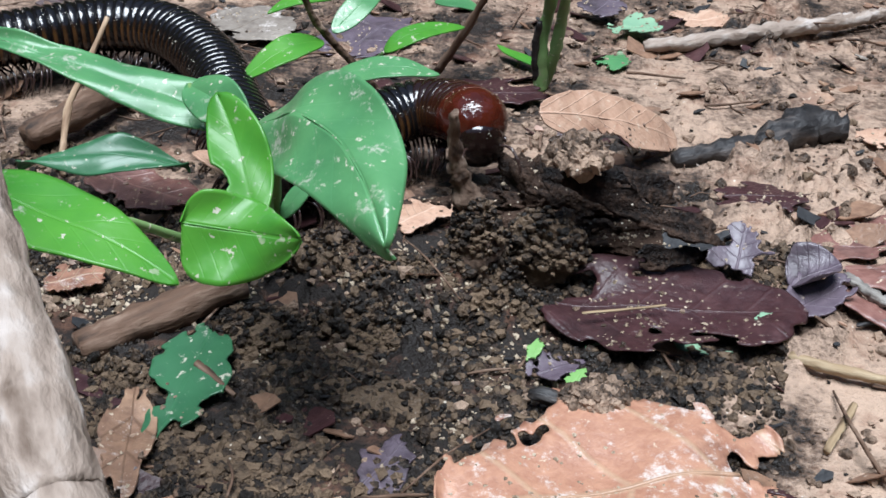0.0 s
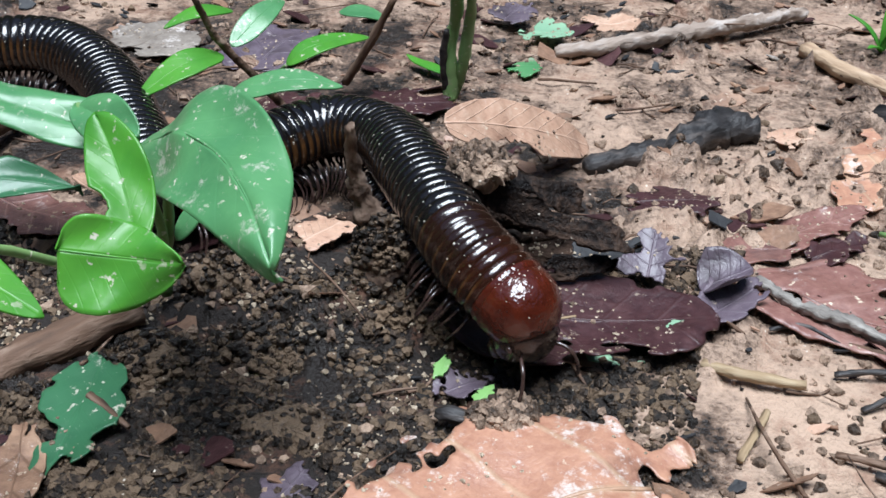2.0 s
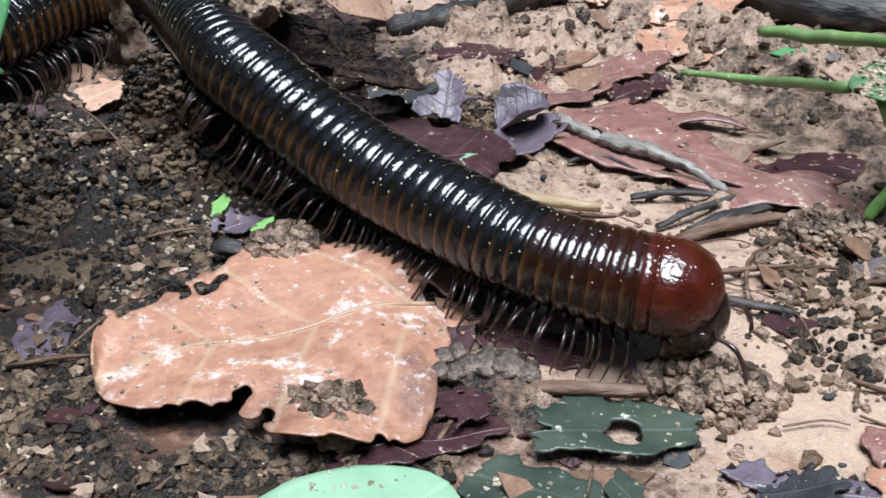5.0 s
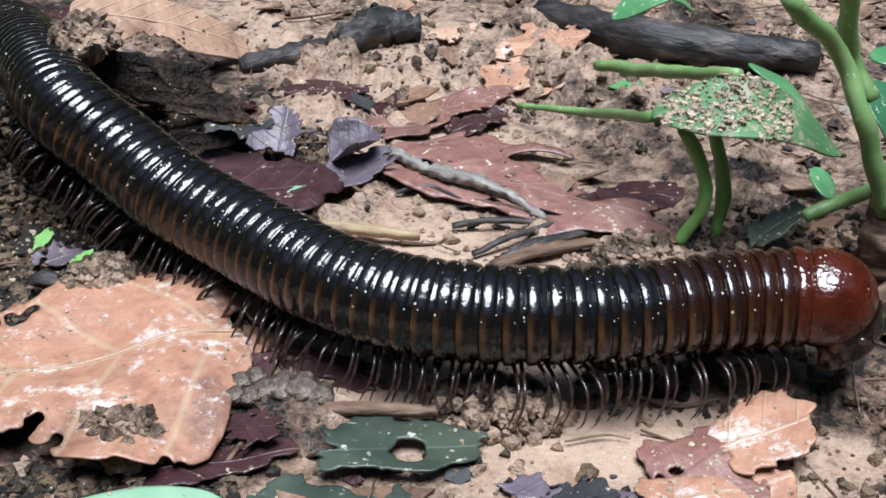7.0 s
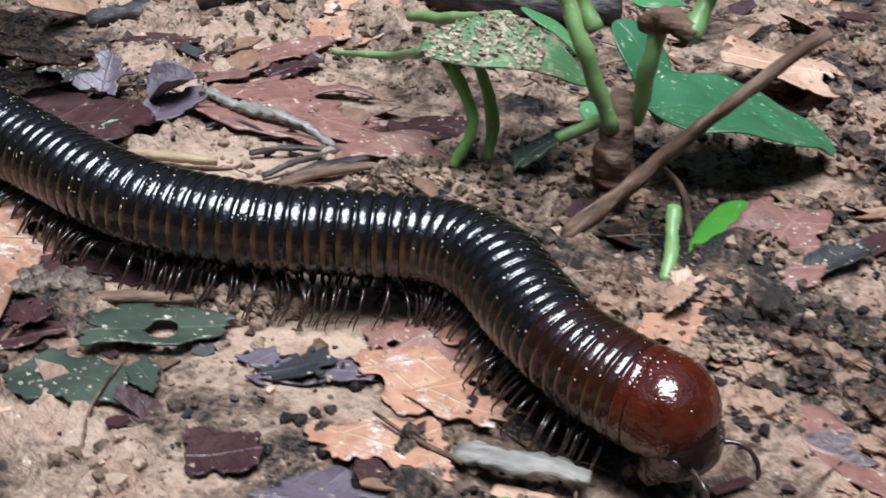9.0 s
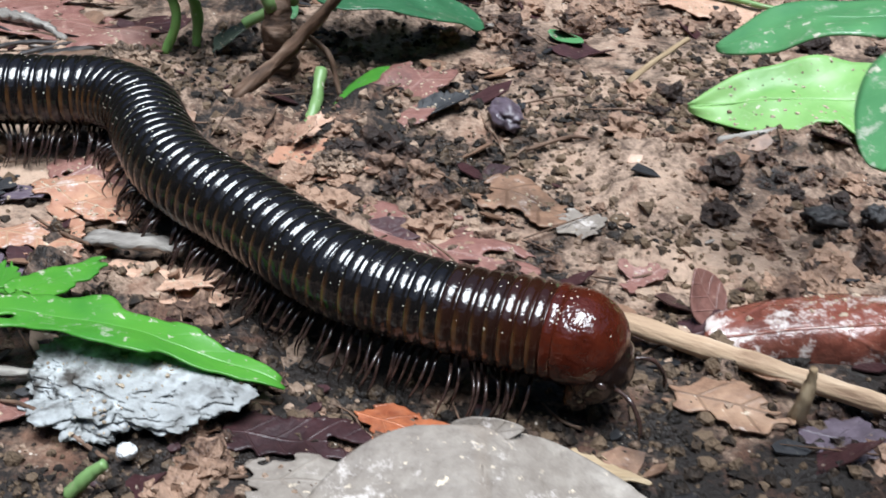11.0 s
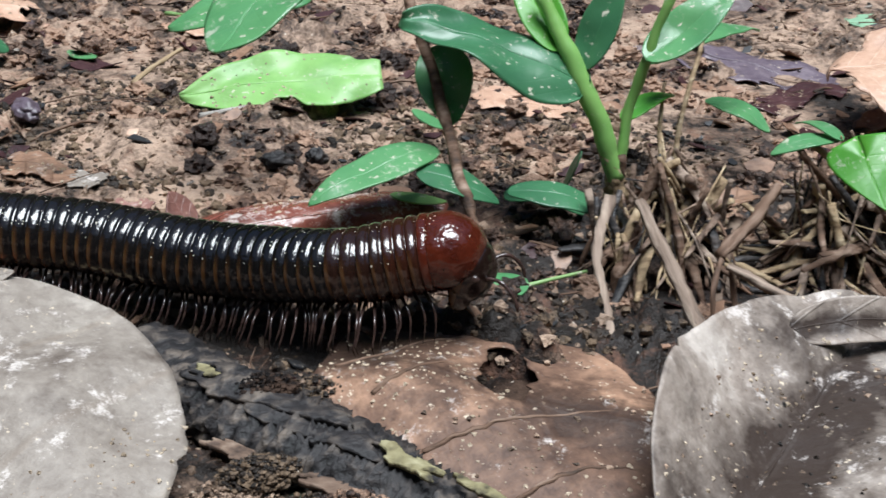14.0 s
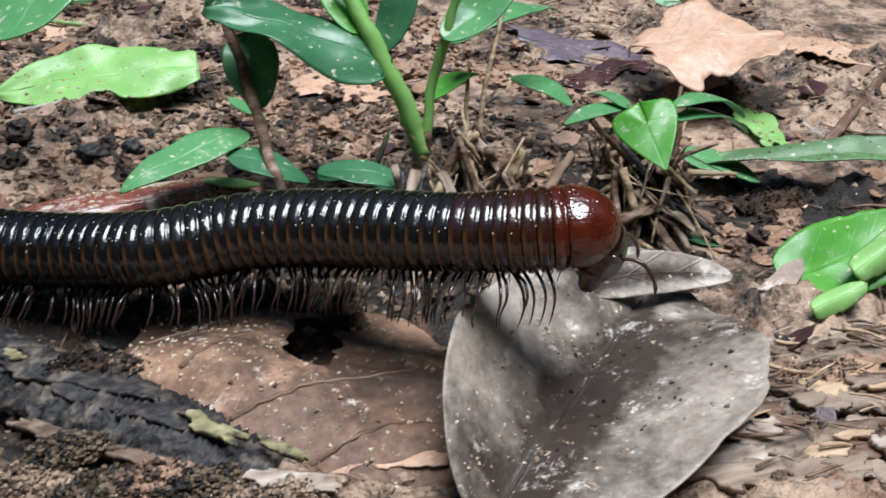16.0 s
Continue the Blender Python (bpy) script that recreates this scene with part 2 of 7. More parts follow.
TAN = litter_material("tan_pink_leaf", (0.46, 0.28, 0.19), (0.25, 0.13, 0.085), (0.60, 0.42, 0.31), 9, 0.3)
MOUND = soil_material("mound_crumb", (0.115, 0.078, 0.049), (0.034, 0.023, 0.016), (0.011, 0.008, 0.006), -0.05, tones=0.45)
ROTSOIL = soil_material("grey_pellet", (0.20, 0.155, 0.125), (0.10, 0.075, 0.06), (0.04, 0.03, 0.025), 0.0)
REDSOIL = soil_material("reddish_crumb", (0.25, 0.158, 0.108), (0.10, 0.058, 0.040), (0.025, 0.016, 0.013), 0.05, tones=0.5)
MAROON = litter_material("dark_maroon_leaf", (0.038, 0.014, 0.016), (0.016, 0.008, 0.009), (0.10, 0.048, 0.048), 5, 0.25, 0.38, 0.35, None, 0.06, 40)
RED = litter_material("reddish_leaf", (0.20, 0.088, 0.070), (0.07, 0.032, 0.030), (0.34, 0.20, 0.165), 4, 0.6, 0.38, 0.5, None, 0.15, 35)
PURPLE = litter_material("purple_grey_leaf", (0.10, 0.075, 0.10), (0.035, 0.024, 0.032), (0.2, 0.16, 0.18), 5, 0.4, 0.4, 0.5, None, 0.06, 50)
GREY = litter_material("grey_brown_leaf", (0.21, 0.178, 0.150), (0.085, 0.064, 0.052), (0.36, 0.32, 0.275), 3, 1.0, 0.55, 0.3, (0.2, 0.15, 0.11), 0.2, 45)
STAINED = litter_material("stained_grey_leaf", (0.25, 0.202, 0.168), (0.05, 0.033, 0.026), (0.50, 0.44, 0.39), 3, 0.9, 0.5, 0.3, (0.07, 0.05, 0.04), 0.10, 36, 0.97, 0.06)
BROWN = litter_material("brown_leaf", (0.20, 0.11, 0.07), (0.05, 0.028, 0.02), (0.44, 0.28, 0.18), 3.2, 0.6, 0.45, 0.4, (0.07, 0.038, 0.022), 0.45, 26)
RUST = litter_material("rust_leaf", (0.34, 0.095, 0.035), (0.15, 0.04, 0.02), (0.48, 0.2, 0.1), 4, 0.2, 0.4, 0.5, None, 0.1, 60)
HOLED = litter_material("dark_holed_leaf", (0.092, 0.052, 0.037), (0.032, 0.019, 0.015), (0.36, 0.215, 0.14), 3.2, 0.7, 0.55, 0.2, (0.06, 0.035, 0.022), 0.04, 30, 0.75)
REDGLOSS = litter_material("glossy_red_leaf", (0.16, 0.045, 0.03), (0.06, 0.018, 0.013), (0.28, 0.11, 0.075), 3, 1.5, 0.25, 0.6, None, 0.08)
BLACKLEAF = litter_material("black_leaf", (0.022, 0.022, 0.024), (0.008, 0.008, 0.009), (0.05, 0.048, 0.05), 7, -0.2, 0.55, 0.3)
MINT = green_material("pale_mint_leaf", (0.34, 0.52, 0.34), (0.25, 0.42, 0.27), 8, 0.0, 0.55)
GREEN = green_material("green_leaf", (0.125, 0.315, 0.125), (0.085, 0.24, 0.098), 7, 1.0, 0.3)
DEEP = green_material("deep_green_leaf", (0.062, 0.185, 0.085), (0.04, 0.13, 0.06), 9, 0.8, 0.32)
SANDY = green_material("sand_caked_leaf", (0.12, 0.25, 0.10), (0.07, 0.17, 0.07), 6, 1.35, 0.5, 0.2, (0.44, 0.35, 0.24))
BRIGHT = green_material("bright_green_leaf", (0.12, 0.36, 0.04), (0.075, 0.27, 0.035), 7, 0.8, 0.35, 0.35)
LIME = green_material("lime_green_leaf", (0.30, 0.52, 0.17), (0.20, 0.40, 0.11), 6, 0.95, 0.4, 0.3, (0.5, 0.6, 0.4))
OLIVE = green_material("grey_green_leaf", (0.072, 0.092, 0.066), (0.028, 0.040, 0.033), 6, 0.7)
DULL = green_material("dull_green_leaf", (0.10, 0.19, 0.075), (0.06, 0.115, 0.05), 5, 0.7, 0.45, 0.15, (0.34, 0.30, 0.2))
STEM = green_material("green_stem", (0.23, 0.36, 0.13), (0.14, 0.25, 0.085), 3, 0.9, 0.4, 0.15, (0.36, 0.31, 0.22))
SPROUT = green_material("fleshy_green_stem", (0.26, 0.47, 0.13), (0.19, 0.38, 0.10), 3, 0.3, 0.35, 0.25)
TWIG = bark_material("brown_twig", (0.12, 0.07, 0.045), (0.03, 0.02, 0.015), (0.28, 0.2, 0.15))
PALETWIG = bark_material("pale_twig", (0.40, 0.28, 0.18), (0.20, 0.12, 0.075), (0.55, 0.42, 0.3))
PALEBARK = bark_material("pale_peeling_bark", (0.31, 0.245, 0.20), (0.14, 0.10, 0.075), (0.50, 0.44, 0.40), 0.35)
ROTWOOD = bark_material("rotten_wood_fibre", (0.2, 0.145, 0.11), (0.05, 0.034, 0.026), (0.38, 0.30, 0.235), 0.12)
GREYWOOD = bark_material("grey_wood", (0.2, 0.18, 0.16), (0.05, 0.045, 0.04), (0.42, 0.39, 0.35))
BLACKWOOD = bark_material("black_wet_wood", (0.03, 0.027, 0.027), (0.008, 0.008, 0.009), (0.12, 0.10, 0.09), 0.25, 0.5)
CRUST = bark_material("wet_blue_black_bark", (0.022, 0.0195, 0.020), (0.005, 0.005, 0.005), (0.13, 0.105, 0.085), 0.8, 0.6)
MOSSY = bark_material("yellow_mossy_bark", (0.19, 0.165, 0.085), (0.04, 0.034, 0.022), (0.34, 0.31, 0.19), 0.8)
CRUMBWOOD = bark_material("crumbling_brown_wood", (0.13, 0.085, 0.06), (0.03, 0.02, 0.016), (0.27, 0.2, 0.15), 0.8)
STRAW = bark_material("dry_straw", (0.30, 0.215, 0.125), (0.11, 0.07, 0.04), (0.50, 0.40, 0.27), 0.12)
CHALK = soil_material("white_chalk", (0.8, 0.8, 0.8), (0.7, 0.7, 0.7), (0.5, 0.5, 0.5))
LICHEN = bark_material("white_grey_bark", (0.29, 0.295, 0.29), (0.05, 0.042, 0.036), (0.50, 0.52, 0.53), 1.0, 0.8)


PITCH = 0.00232


def chitin_material(name, red, deep=(0.006, 0.005, 0.005)):
    """Glossy black ring, amber towards its rear edge on the flanks; red: the front rings."""
    m, nt, b = nodes(name, 0.18, 0.62)
    c = nt.nodes.new("ShaderNodeTexCoord")
    sep = nt.nodes.new("ShaderNodeSeparateXYZ")
    nt.links.new(c.outputs["Object"], sep.inputs[0])
    along = math_node(nt, "DIVIDE", sep.outputs[0], PITCH)
    n = tex(nt, "ShaderNodeTexNoise", 300, detail=3, shift=4.0)
    band = ramp(nt, math_node(nt, "MULTIPLY_ADD", n.outputs["Fac"], 0.10, math_node(nt, "ADD", along, 0.45)), [(0.0, (1,)), (0.16, (0.9,)), (0.36, (0,))])
    low = ramp(nt, math_node(nt, "MULTIPLY_ADD", sep.outputs[2], 78.0, 0.5), [(0.15, (0.25,)), (0.45, (1,)), (0.62, (0.8,)), (0.82, (0,))])
    amber = math_node(nt, "MULTIPLY", math_node(nt, "MULTIPLY", band, low), ramp(nt, n.outputs["Fac"], [(0.3, (0.5,)), (0.6, (1,))]))
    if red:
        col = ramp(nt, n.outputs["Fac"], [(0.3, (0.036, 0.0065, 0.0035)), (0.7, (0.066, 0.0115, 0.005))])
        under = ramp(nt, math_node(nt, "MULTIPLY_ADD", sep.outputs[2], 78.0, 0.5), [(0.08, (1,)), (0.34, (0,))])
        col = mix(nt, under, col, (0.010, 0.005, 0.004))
    else:
        col = mix(nt, amber, deep, (0.085, 0.037, 0.011))
    grain = tex(nt, "ShaderNodeTexVoronoi", 1700, shift=4.0)
    dot = specks(nt, grain, 0.30)
    dust = tex(nt, "ShaderNodeTexNoise", 240, detail=2, shift=6.0)
    top = ramp(nt, math_node(nt, "MULTIPLY_ADD", sep.outputs[2], 78.0, 0.5), [(0.60, (0.10,)), (0.94, (1,))])
    some = ramp(nt, dust.outputs["Fac"], [(0.45, (0,)), (0.55, (1,))])
    dots = math_node(nt, "GREATER_THAN", math_node(nt, "MULTIPLY", math_node(nt, "MULTIPLY", dot, some), top), 0.3)
    col = mix(nt, dots, col, (0.5, 0.46, 0.38))
    nt.links.new(col, b.inputs["Base Color"])
    streak = tex(nt, "ShaderNodeTexNoise", 1400, detail=2, shift=2.0)
    worn = math_node(nt, "MULTIPLY_ADD", n.outputs["Fac"], 0.16, math_node(nt, "MULTIPLY_ADD", streak.outputs["Fac"], 0.10, 0.03))
    nt.links.new(math_node(nt, "MULTIPLY_ADD", dots, 0.5, worn), b.inputs["Roughness"])
    pits = tex(nt, "ShaderNodeTexNoise", 360 if red else 620, detail=3, rough=0.6, shift=4.0)
    bump(nt, b, math_node(nt, "MULTIPLY_ADD", pits.outputs["Fac"], 2.2 if red else 0.35, n.outputs["Fac"]), 0.00024, 0.9)
    return m


CHITIN = chitin_material("black_chitin", False)
DUSKY = chitin_material("dusky_red_chitin", False, (0.022, 0.0070, 0.004))
BROWNISH = chitin_material("brownish_chitin", False, (0.014, 0.0060, 0.0042))
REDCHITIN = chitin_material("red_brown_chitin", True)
LEGMAT, _nt, _b = nodes("dark_brown_leg", 0.25, 0.7)
_n = tex(_nt, "ShaderNodeTexNoise", 500)
_nt.links.new(ramp(_nt, _n.outputs["Fac"], [(0.35, (0.016, 0.009, 0.008)), (0.7, (0.060, 0.034, 0.028))]), _b.inputs["Base Color"])

HEADMAT = chitin_material("dark_head", False, (0.010, 0.005, 0.004))

# ---- geometry helpers ----


def lattice(seed):
    return np.random.RandomState(seed).rand(256, 256)


def noise2(x, y, scale, seed):
    """Smooth value noise, 0 to 1, on arrays of metres."""
    g = lattice(seed)
    u, v = np.asarray(x) * scale + 91.3, np.asarray(y) * scale + 47.7
    i, j = np.floor(u).astype(int), np.floor(v).astype(int)
    a, b = u - i, v - j
    a, b = a * a * (3 - 2 * a), b * b * (3 - 2 * b)
    i0, j0, i1, j1 = i % 256, j % 256, (i + 1) % 256, (j + 1) % 256
    return (g[i0, j0] * (1 - a) + g[i1, j0] * a) * (1 - b) + (g[i0, j1] * (1 - a) + g[i1, j1] * a) * b


def mesh(name, verts, faces, material, smooth=True, uvs=None):
    me = bpy.data.meshes.new(name)
    me.from_pydata([tuple(v) for v in verts], [], faces)
    me.materials.append(material)
    if smooth:
        me.polygons.foreach_set("use_smooth", [True] * len(me.polygons))
    if uvs is not None:
        layer = me.uv_layers.new(name="UVMap")
        idx = np.empty(len(me.loops), dtype=np.int32)
        me.loops.foreach_get("vertex_index", idx)
        layer.data.foreach_set("uv", np.asarray(uvs, dtype=np.float32)[idx].ravel())
    me.update()
    return me


def part(name, me, parent=None, label=""):
    ob = new(name, me)
    if parent is not None:
        ob.parent = parent
    if label:
        ob["label"] = label
    return ob


def unit(v):
    v = np.asarray(v, float)
    return v / (np.linalg.norm(v) + 1e-12)


def smooth_line(points, n=12):
    """A Catmull-Rom line through a few points."""
    p = np.asarray(points, float)
    q = np.vstack([2 * p[0] - p[1], p, 2 * p[-1] - p[-2]])
    out = []
    for k in range(1, len(q) - 2):
        a, b, c, d = q[k - 1:k + 3]
        for u in np.linspace(0, 1, n, endpoint=False):
            out.append(0.5 * (2 * b + (c - a) * u + (2 * a - 5 * b + 4 * c - d) * u * u + (3 * b - a - 3 * c + d) * u ** 3))
    out.append(p[-1])
    return np.array(out)


def tube(points, radii, sides=10, n=8, rough=0.0, seed=0, flat=1.0):
    """Vertices and faces of a tapered, uneven stem along a line of points."""
    line = smooth_line(points, n)
    rr = np.interp(np.linspace(0, 1, len(line)), np.linspace(0, 1, len(radii)), radii)
    rnd = np.random.RandomState(seed)
    verts, faces = [], []
    up = np.array((0.0, 0.0, 1.0))
    if rough:
        for k in range(len(line)):
            q = Vector(line[k] * 160) + Vector((seed * 1.7, 0, 0))
            line[k] = line[k] + min(0.6 * rr[k], 0.0005) * np.array(noise.noise_vector(q))
            rr[k] *= 1 + min(0.2, 0.0003 / rr[k]) * noise.noise(q * 2.1)
    tangent = np.gradient(line, axis=0)
    for k, (p, t) in enumerate(zip(line, tangent)):
        t = unit(t)
        if k == 0:
            side = np.cross(t, up)
            if np.linalg.norm(side) < 0.2:
                side = np.cross(t, (0.0, 1.0, 0.0))
        side = unit(side - t * (side @ t))
        top = np.cross(side, t)
        for s in range(sides):
            a = 2 * math.pi * s / sides
            r = rr[k] * (1 + rough * (rnd.rand() - 0.5))
            verts.append(p + r * (math.cos(a) * side + flat * math.sin(a) * top))
    m = len(line)
    for k in range(m - 1):
        for s in range(sides):
            a, b = k * sides + s, k * sides + (s + 1) % sides
            faces.append((a, b, b + sides, a + sides))
    faces.append(tuple(range(sides))[::-1])
    faces.append(tuple(range((m - 1) * sides, m * sides)))
    return verts, faces


def stick(name, points, radii, material, parent=None, rough=0.25, sides=10, seed=1, label="", flat=1.0, n=8):
    v, f = tube(points, radii, sides, n, rough, seed, flat)
    base = np.asarray(points[0], float)
    axis = unit(np.asarray(points[-1], float) - base)
    if parent is None:
        turn = Vector(axis).to_track_quat("X", "Z").to_matrix()
        back = np.array(turn.transposed())
        ob = new(name, mesh(name, (np.array(v) - base) @ back.T, f, material))
        ob.matrix_world = Matrix.Translation(base) @ turn.to_4x4()
    else:
        ob = part(name, mesh(name, np.array(v) - parent_place(parent), f, material), parent)
    if label:
        ob["label"] = label
    return ob


def parent_place(parent):
    return np.array(parent.matrix_world.translation) if parent.parent is None else np.array(parent.location) + parent_place(parent.parent)


def blade(base, tip, width, roll=0.0, arch=0.0, fold=0.0, curl=0.0, droop=0.0, shape=(0.8, 1.0), jag=0.0, holes=(), cut=(),
          seed=0, nu=40, nv=20, wave=0.0, side_bend=0.0, rag=0.0, face=None, trunc=1.0, asym=(1.0, 1.0), heart=0.0, lines=()):
    """A leaf blade from base to tip. roll: degrees about its length; arch, droop: bow along it; fold, curl: lift of its edges,
    as shares of its half width; jag: ragged edge; holes: (u, v, radius) in shares; cut: stretches of u that a bite takes from one edge."""
    rnd = np.random.RandomState(seed)
    b, t = np.asarray(base, float), np.asarray(tip, float)
    length = np.linalg.norm(t - b)
    a = unit(t - b)
    s = unit(np.cross(a, (0.0, 0.0, 1.0)))
    n = np.cross(s, a)
    if face is not None:
        n = np.asarray(face, float)
        n = unit(n - a * (n @ a))
        s = np.cross(a, n)
    c, d = math.cos(radians(roll)), math.sin(radians(roll))
    s, n = c * s + d * n, c * n - d * s
    u = np.linspace(0, 1, nu + 1)
    prof = np.sin(np.pi * np.clip(u * trunc, 0, 1) ** shape[0]) ** shape[1]
    prof = np.maximum(prof / prof.max(), 0.015)
    edge = np.ones((2, nu + 1))
    if jag:
        for q in range(2):
            fine = np.interp(u, np.r_[0, np.sort(rnd.rand(nu // 3)), 1], rnd.rand(nu // 3 + 2))
            wide = np.interp(u, np.r_[0, np.sort(rnd.rand(6)), 1], rnd.rand(8))
            edge[q] -= jag * (0.4 * fine + 1.3 * wide - 0.3)
    for q, u0, u1, depth in cut:
        inside = np.clip(np.minimum(u - u0, u1 - u) / max(1e-6, 0.3 * (u1 - u0)), 0, 1)
        edge[q] -= depth * inside * (0.85 + 0.3 * rnd.rand(nu + 1))
    edge = np.clip(edge, 0.03, 2) * np.array(asym)[:, None]
    verts, uvs, keep = [], [], []
    w0 = width / 2
    ph = rnd.rand() * 6
    for i, uu in enumerate(u):
        for j in range(nv + 1):
            v = -1 + 2 * j / nv
            e = edge[0 if v < 0 else 1][i]
            x = v * prof[i] * e
            lift = arch * 4 * uu * (1 - uu) * length - droop * uu * uu * length
            up = fold * abs(x) * w0 + curl * x * x * w0 + wave * w0 * math.sin(7 * uu + 2.2 * v + ph) * abs(v)
            p = b + a * uu * length + s * (x * w0 + side_bend * 4 * uu * (1 - uu) * length) + n * (lift + up)
            p = p - a * heart * length * abs(v) * (1 - uu) ** 2
            p = p + n * (noise.noise(Vector(p * 90)) * 0.0009 + noise.noise(Vector(p * 260 / (1 + width * 60)) + Vector((seed * 1.3, 0, 0))) * 0.055 * width)
            verts.append(p)
            uvs.append((uu, 0.5 + 0.5 * x))
            hole = False
            for hu, hv, hr in holes:
                rr = hr * (0.85 + 0.3 * noise.noise(Vector((uu * 14, x * 9, seed))))
                if math.hypot((uu - hu) * length / w0, x - hv) < rr:
                    hole = True
            if rag:
                rim = min(2.2 * uu, 2.2 * (1 - uu), 1 - abs(v))
                q = Vector((uu * 3.5 + seed, x * 2.0, seed * 1.7))
                if rim + 0.55 * noise.noise(q) + 0.3 * noise.noise(q * 3.3) + 0.16 * noise.noise(q * 9) < rag and rim < 0.6:
                    hole = True
            keep.append(not hole)
    if rag:
        # close pin holes
        k0 = np.array(keep).reshape(nu + 1, nv + 1)
        pad = np.pad(k0, 1, constant_values=False).astype(int)
        around = sum(pad[1 + a0:nu + 2 + a0, 1 + b0:nv + 2 + b0] for a0 in (-1, 0, 1) for b0 in (-1, 0, 1)) - k0
        keep = ((k0 & (around >= 3)) | (around >= 6)).ravel().tolist()
    faces = []
    for i in range(nu):
        for j in range(nv):
            q = (i * (nv + 1) + j, i * (nv + 1) + j + 1, (i + 1) * (nv + 1) + j + 1, (i + 1) * (nv + 1) + j)
            if all(keep[k] for k in q):
                faces.append(q)
    if rag or holes:
        # round off the torn edges
        rim = collections.Counter(tuple(sorted((q[m], q[(m + 1) % 4]))) for q in faces for m in range(4))
        near = collections.defaultdict(list)
        for (k, m), times in rim.items():
            if times == 1:
                near[k].append(m)
                near[m].append(k)
        for _ in range(2):
            moved = {k: 0.5 * verts[k] + 0.5 * sum(verts[m] for m in ms) / len(ms) for k, ms in near.items()}
            for k, p in moved.items():
                verts[k] = p
    used = sorted({k for q in faces for k in q})
    at = {k: m for m, k in enumerate(used)}
    middle = [verts[i * (nv + 1) + nv // 2] for i in range(0, nu + 1, max(1, nu // 10))]
    ribs = []
    for i0 in range(nu // 9, nu * 4 // 5, max(1, nu // 5)):
        for way in (1, -1):
            run = []
            for k in range(nv // 2 - 1):
                i = i0 + int(k * 0.55 * nu / nv + (0.03 * nu if way > 0 else 0))
                m = i * (nv + 1) + nv // 2 + way * k
                if i >= nu or not keep[m]:
                    break
                run.append(verts[m])
            if len(run) > 6:
                ribs.append(run[::3])
    if lines:
        # named veins: from (u, v) to (u, v), with a slight bow
        ribs = []
        for u0, v0, u1, v1 in lines:
            run = []
            for w in np.linspace(0, 1, 22):
                i, j = int(round((u0 + (u1 - u0) * w) * nu)), int(round((0.5 + 0.5 * (v0 + (v1 - v0) * w - 0.12 * math.sin(math.pi * w))) * nv))
                m = min(i, nu) * (nv + 1) + min(max(j, 0), nv)
                if keep[m]:
                    run.append(verts[m])
            ribs.append(run)
    spine = []
    for i in range(nu + 1):
        if keep[i * (nv + 1) + nv // 2]:
            spine.append(verts[i * (nv + 1) + nv // 2])
        elif len(spine) > nu // 3:
            break
        else:
            spine = []
    middle = spine[::max(1, nu // 10)]
    return [verts[k] for k in used], [tuple(at[k] for k in q) for q in faces], [uvs[k] for k in used], middle, n, ribs


def leaf(name, base, tip, width, material, parent=None, label="", category="", thick=0.0003, group="", **how):
    v, f, uv, middle, up, ribs = blade(base, tip, width, **how)
    origin = np.asarray(base, float) if parent is None else parent_place(parent)
    ob = new(name, mesh(name, np.array(v) - origin, f, material, True, uv))
    if parent is None:
        ob.location = base
    else:
        ob.parent = parent
    sol = ob.modifiers.new("thickness", "SOLIDIFY")
    sol.thickness = thick
    sol.offset = 0
    tagged(ob, label, category, group)
    dead, strong = name == "dead_leaf", bool(how.get("lines"))
    if width > 0.008 and len(middle) > 4 and not strong:
        r = 0.00012 + 0.0055 * width
        rv, rf = tube(np.array(middle[:-1]) - origin + 0.3 * r * up, [r, 0.8 * r, 0.35 * r], 6, 3)
        part("midrib", mesh("midrib", rv, rf, material, True, [(0.5, 0.5) if dead else (0.37, 0.9)] * len(rv)), ob)
    if dead and width > 0.02:
        for run in ribs:
            r = 0.00045 if strong else 0.00007 + 0.0015 * width
            rv, rf = tube(np.array(run) - origin + 0.2 * r * up, [r, 0.7 * r, 0.3 * r], 5, 2)
            part("side_vein", mesh("side_vein", rv, rf, TWIG if strong else material, True, [(0.5, 0.5)] * len(rv)), ob)
    return ob


def lump_data(seed, rough=0.35, subdiv=2, squash=0.7):
    bm = bmesh.new()
    bmesh.ops.create_icosphere(bm, subdivisions=subdiv, radius=1.0)
    for v in bm.verts:
        d = noise.noise(v.co * 1.6 + Vector((seed * 3.1, 0, 0))) * rough + noise.noise(v.co * 4 + Vector((0, seed * 2.3, 0))) * rough * 0.5
        d += noise.noise(v.co * 9 + Vector((seed, 0, 0))) * rough * 0.35 + noise.noise(v.co * 20 + Vector((0, 0, seed))) * rough * 0.22
        v.co *= 1 + d
        v.co.z *= squash
    verts = np.array([v.co[:] for v in bm.verts])
    faces = [tuple(v.index for v in f.verts) for f in bm.faces]
    bm.free()
    return verts, faces


def lump(name, place, size, material, label, category, seed=0, rough=0.4, subdiv=4, turn=0.0, tilt=0.0):
    v, f = lump_data(seed, rough, subdiv, 1.0)
    ob = new(name, mesh(name, v * np.asarray(size), f, material))
    ob.matrix_world = pose(*place, tilt, 0, turn)
    return tagged(ob, label, category)


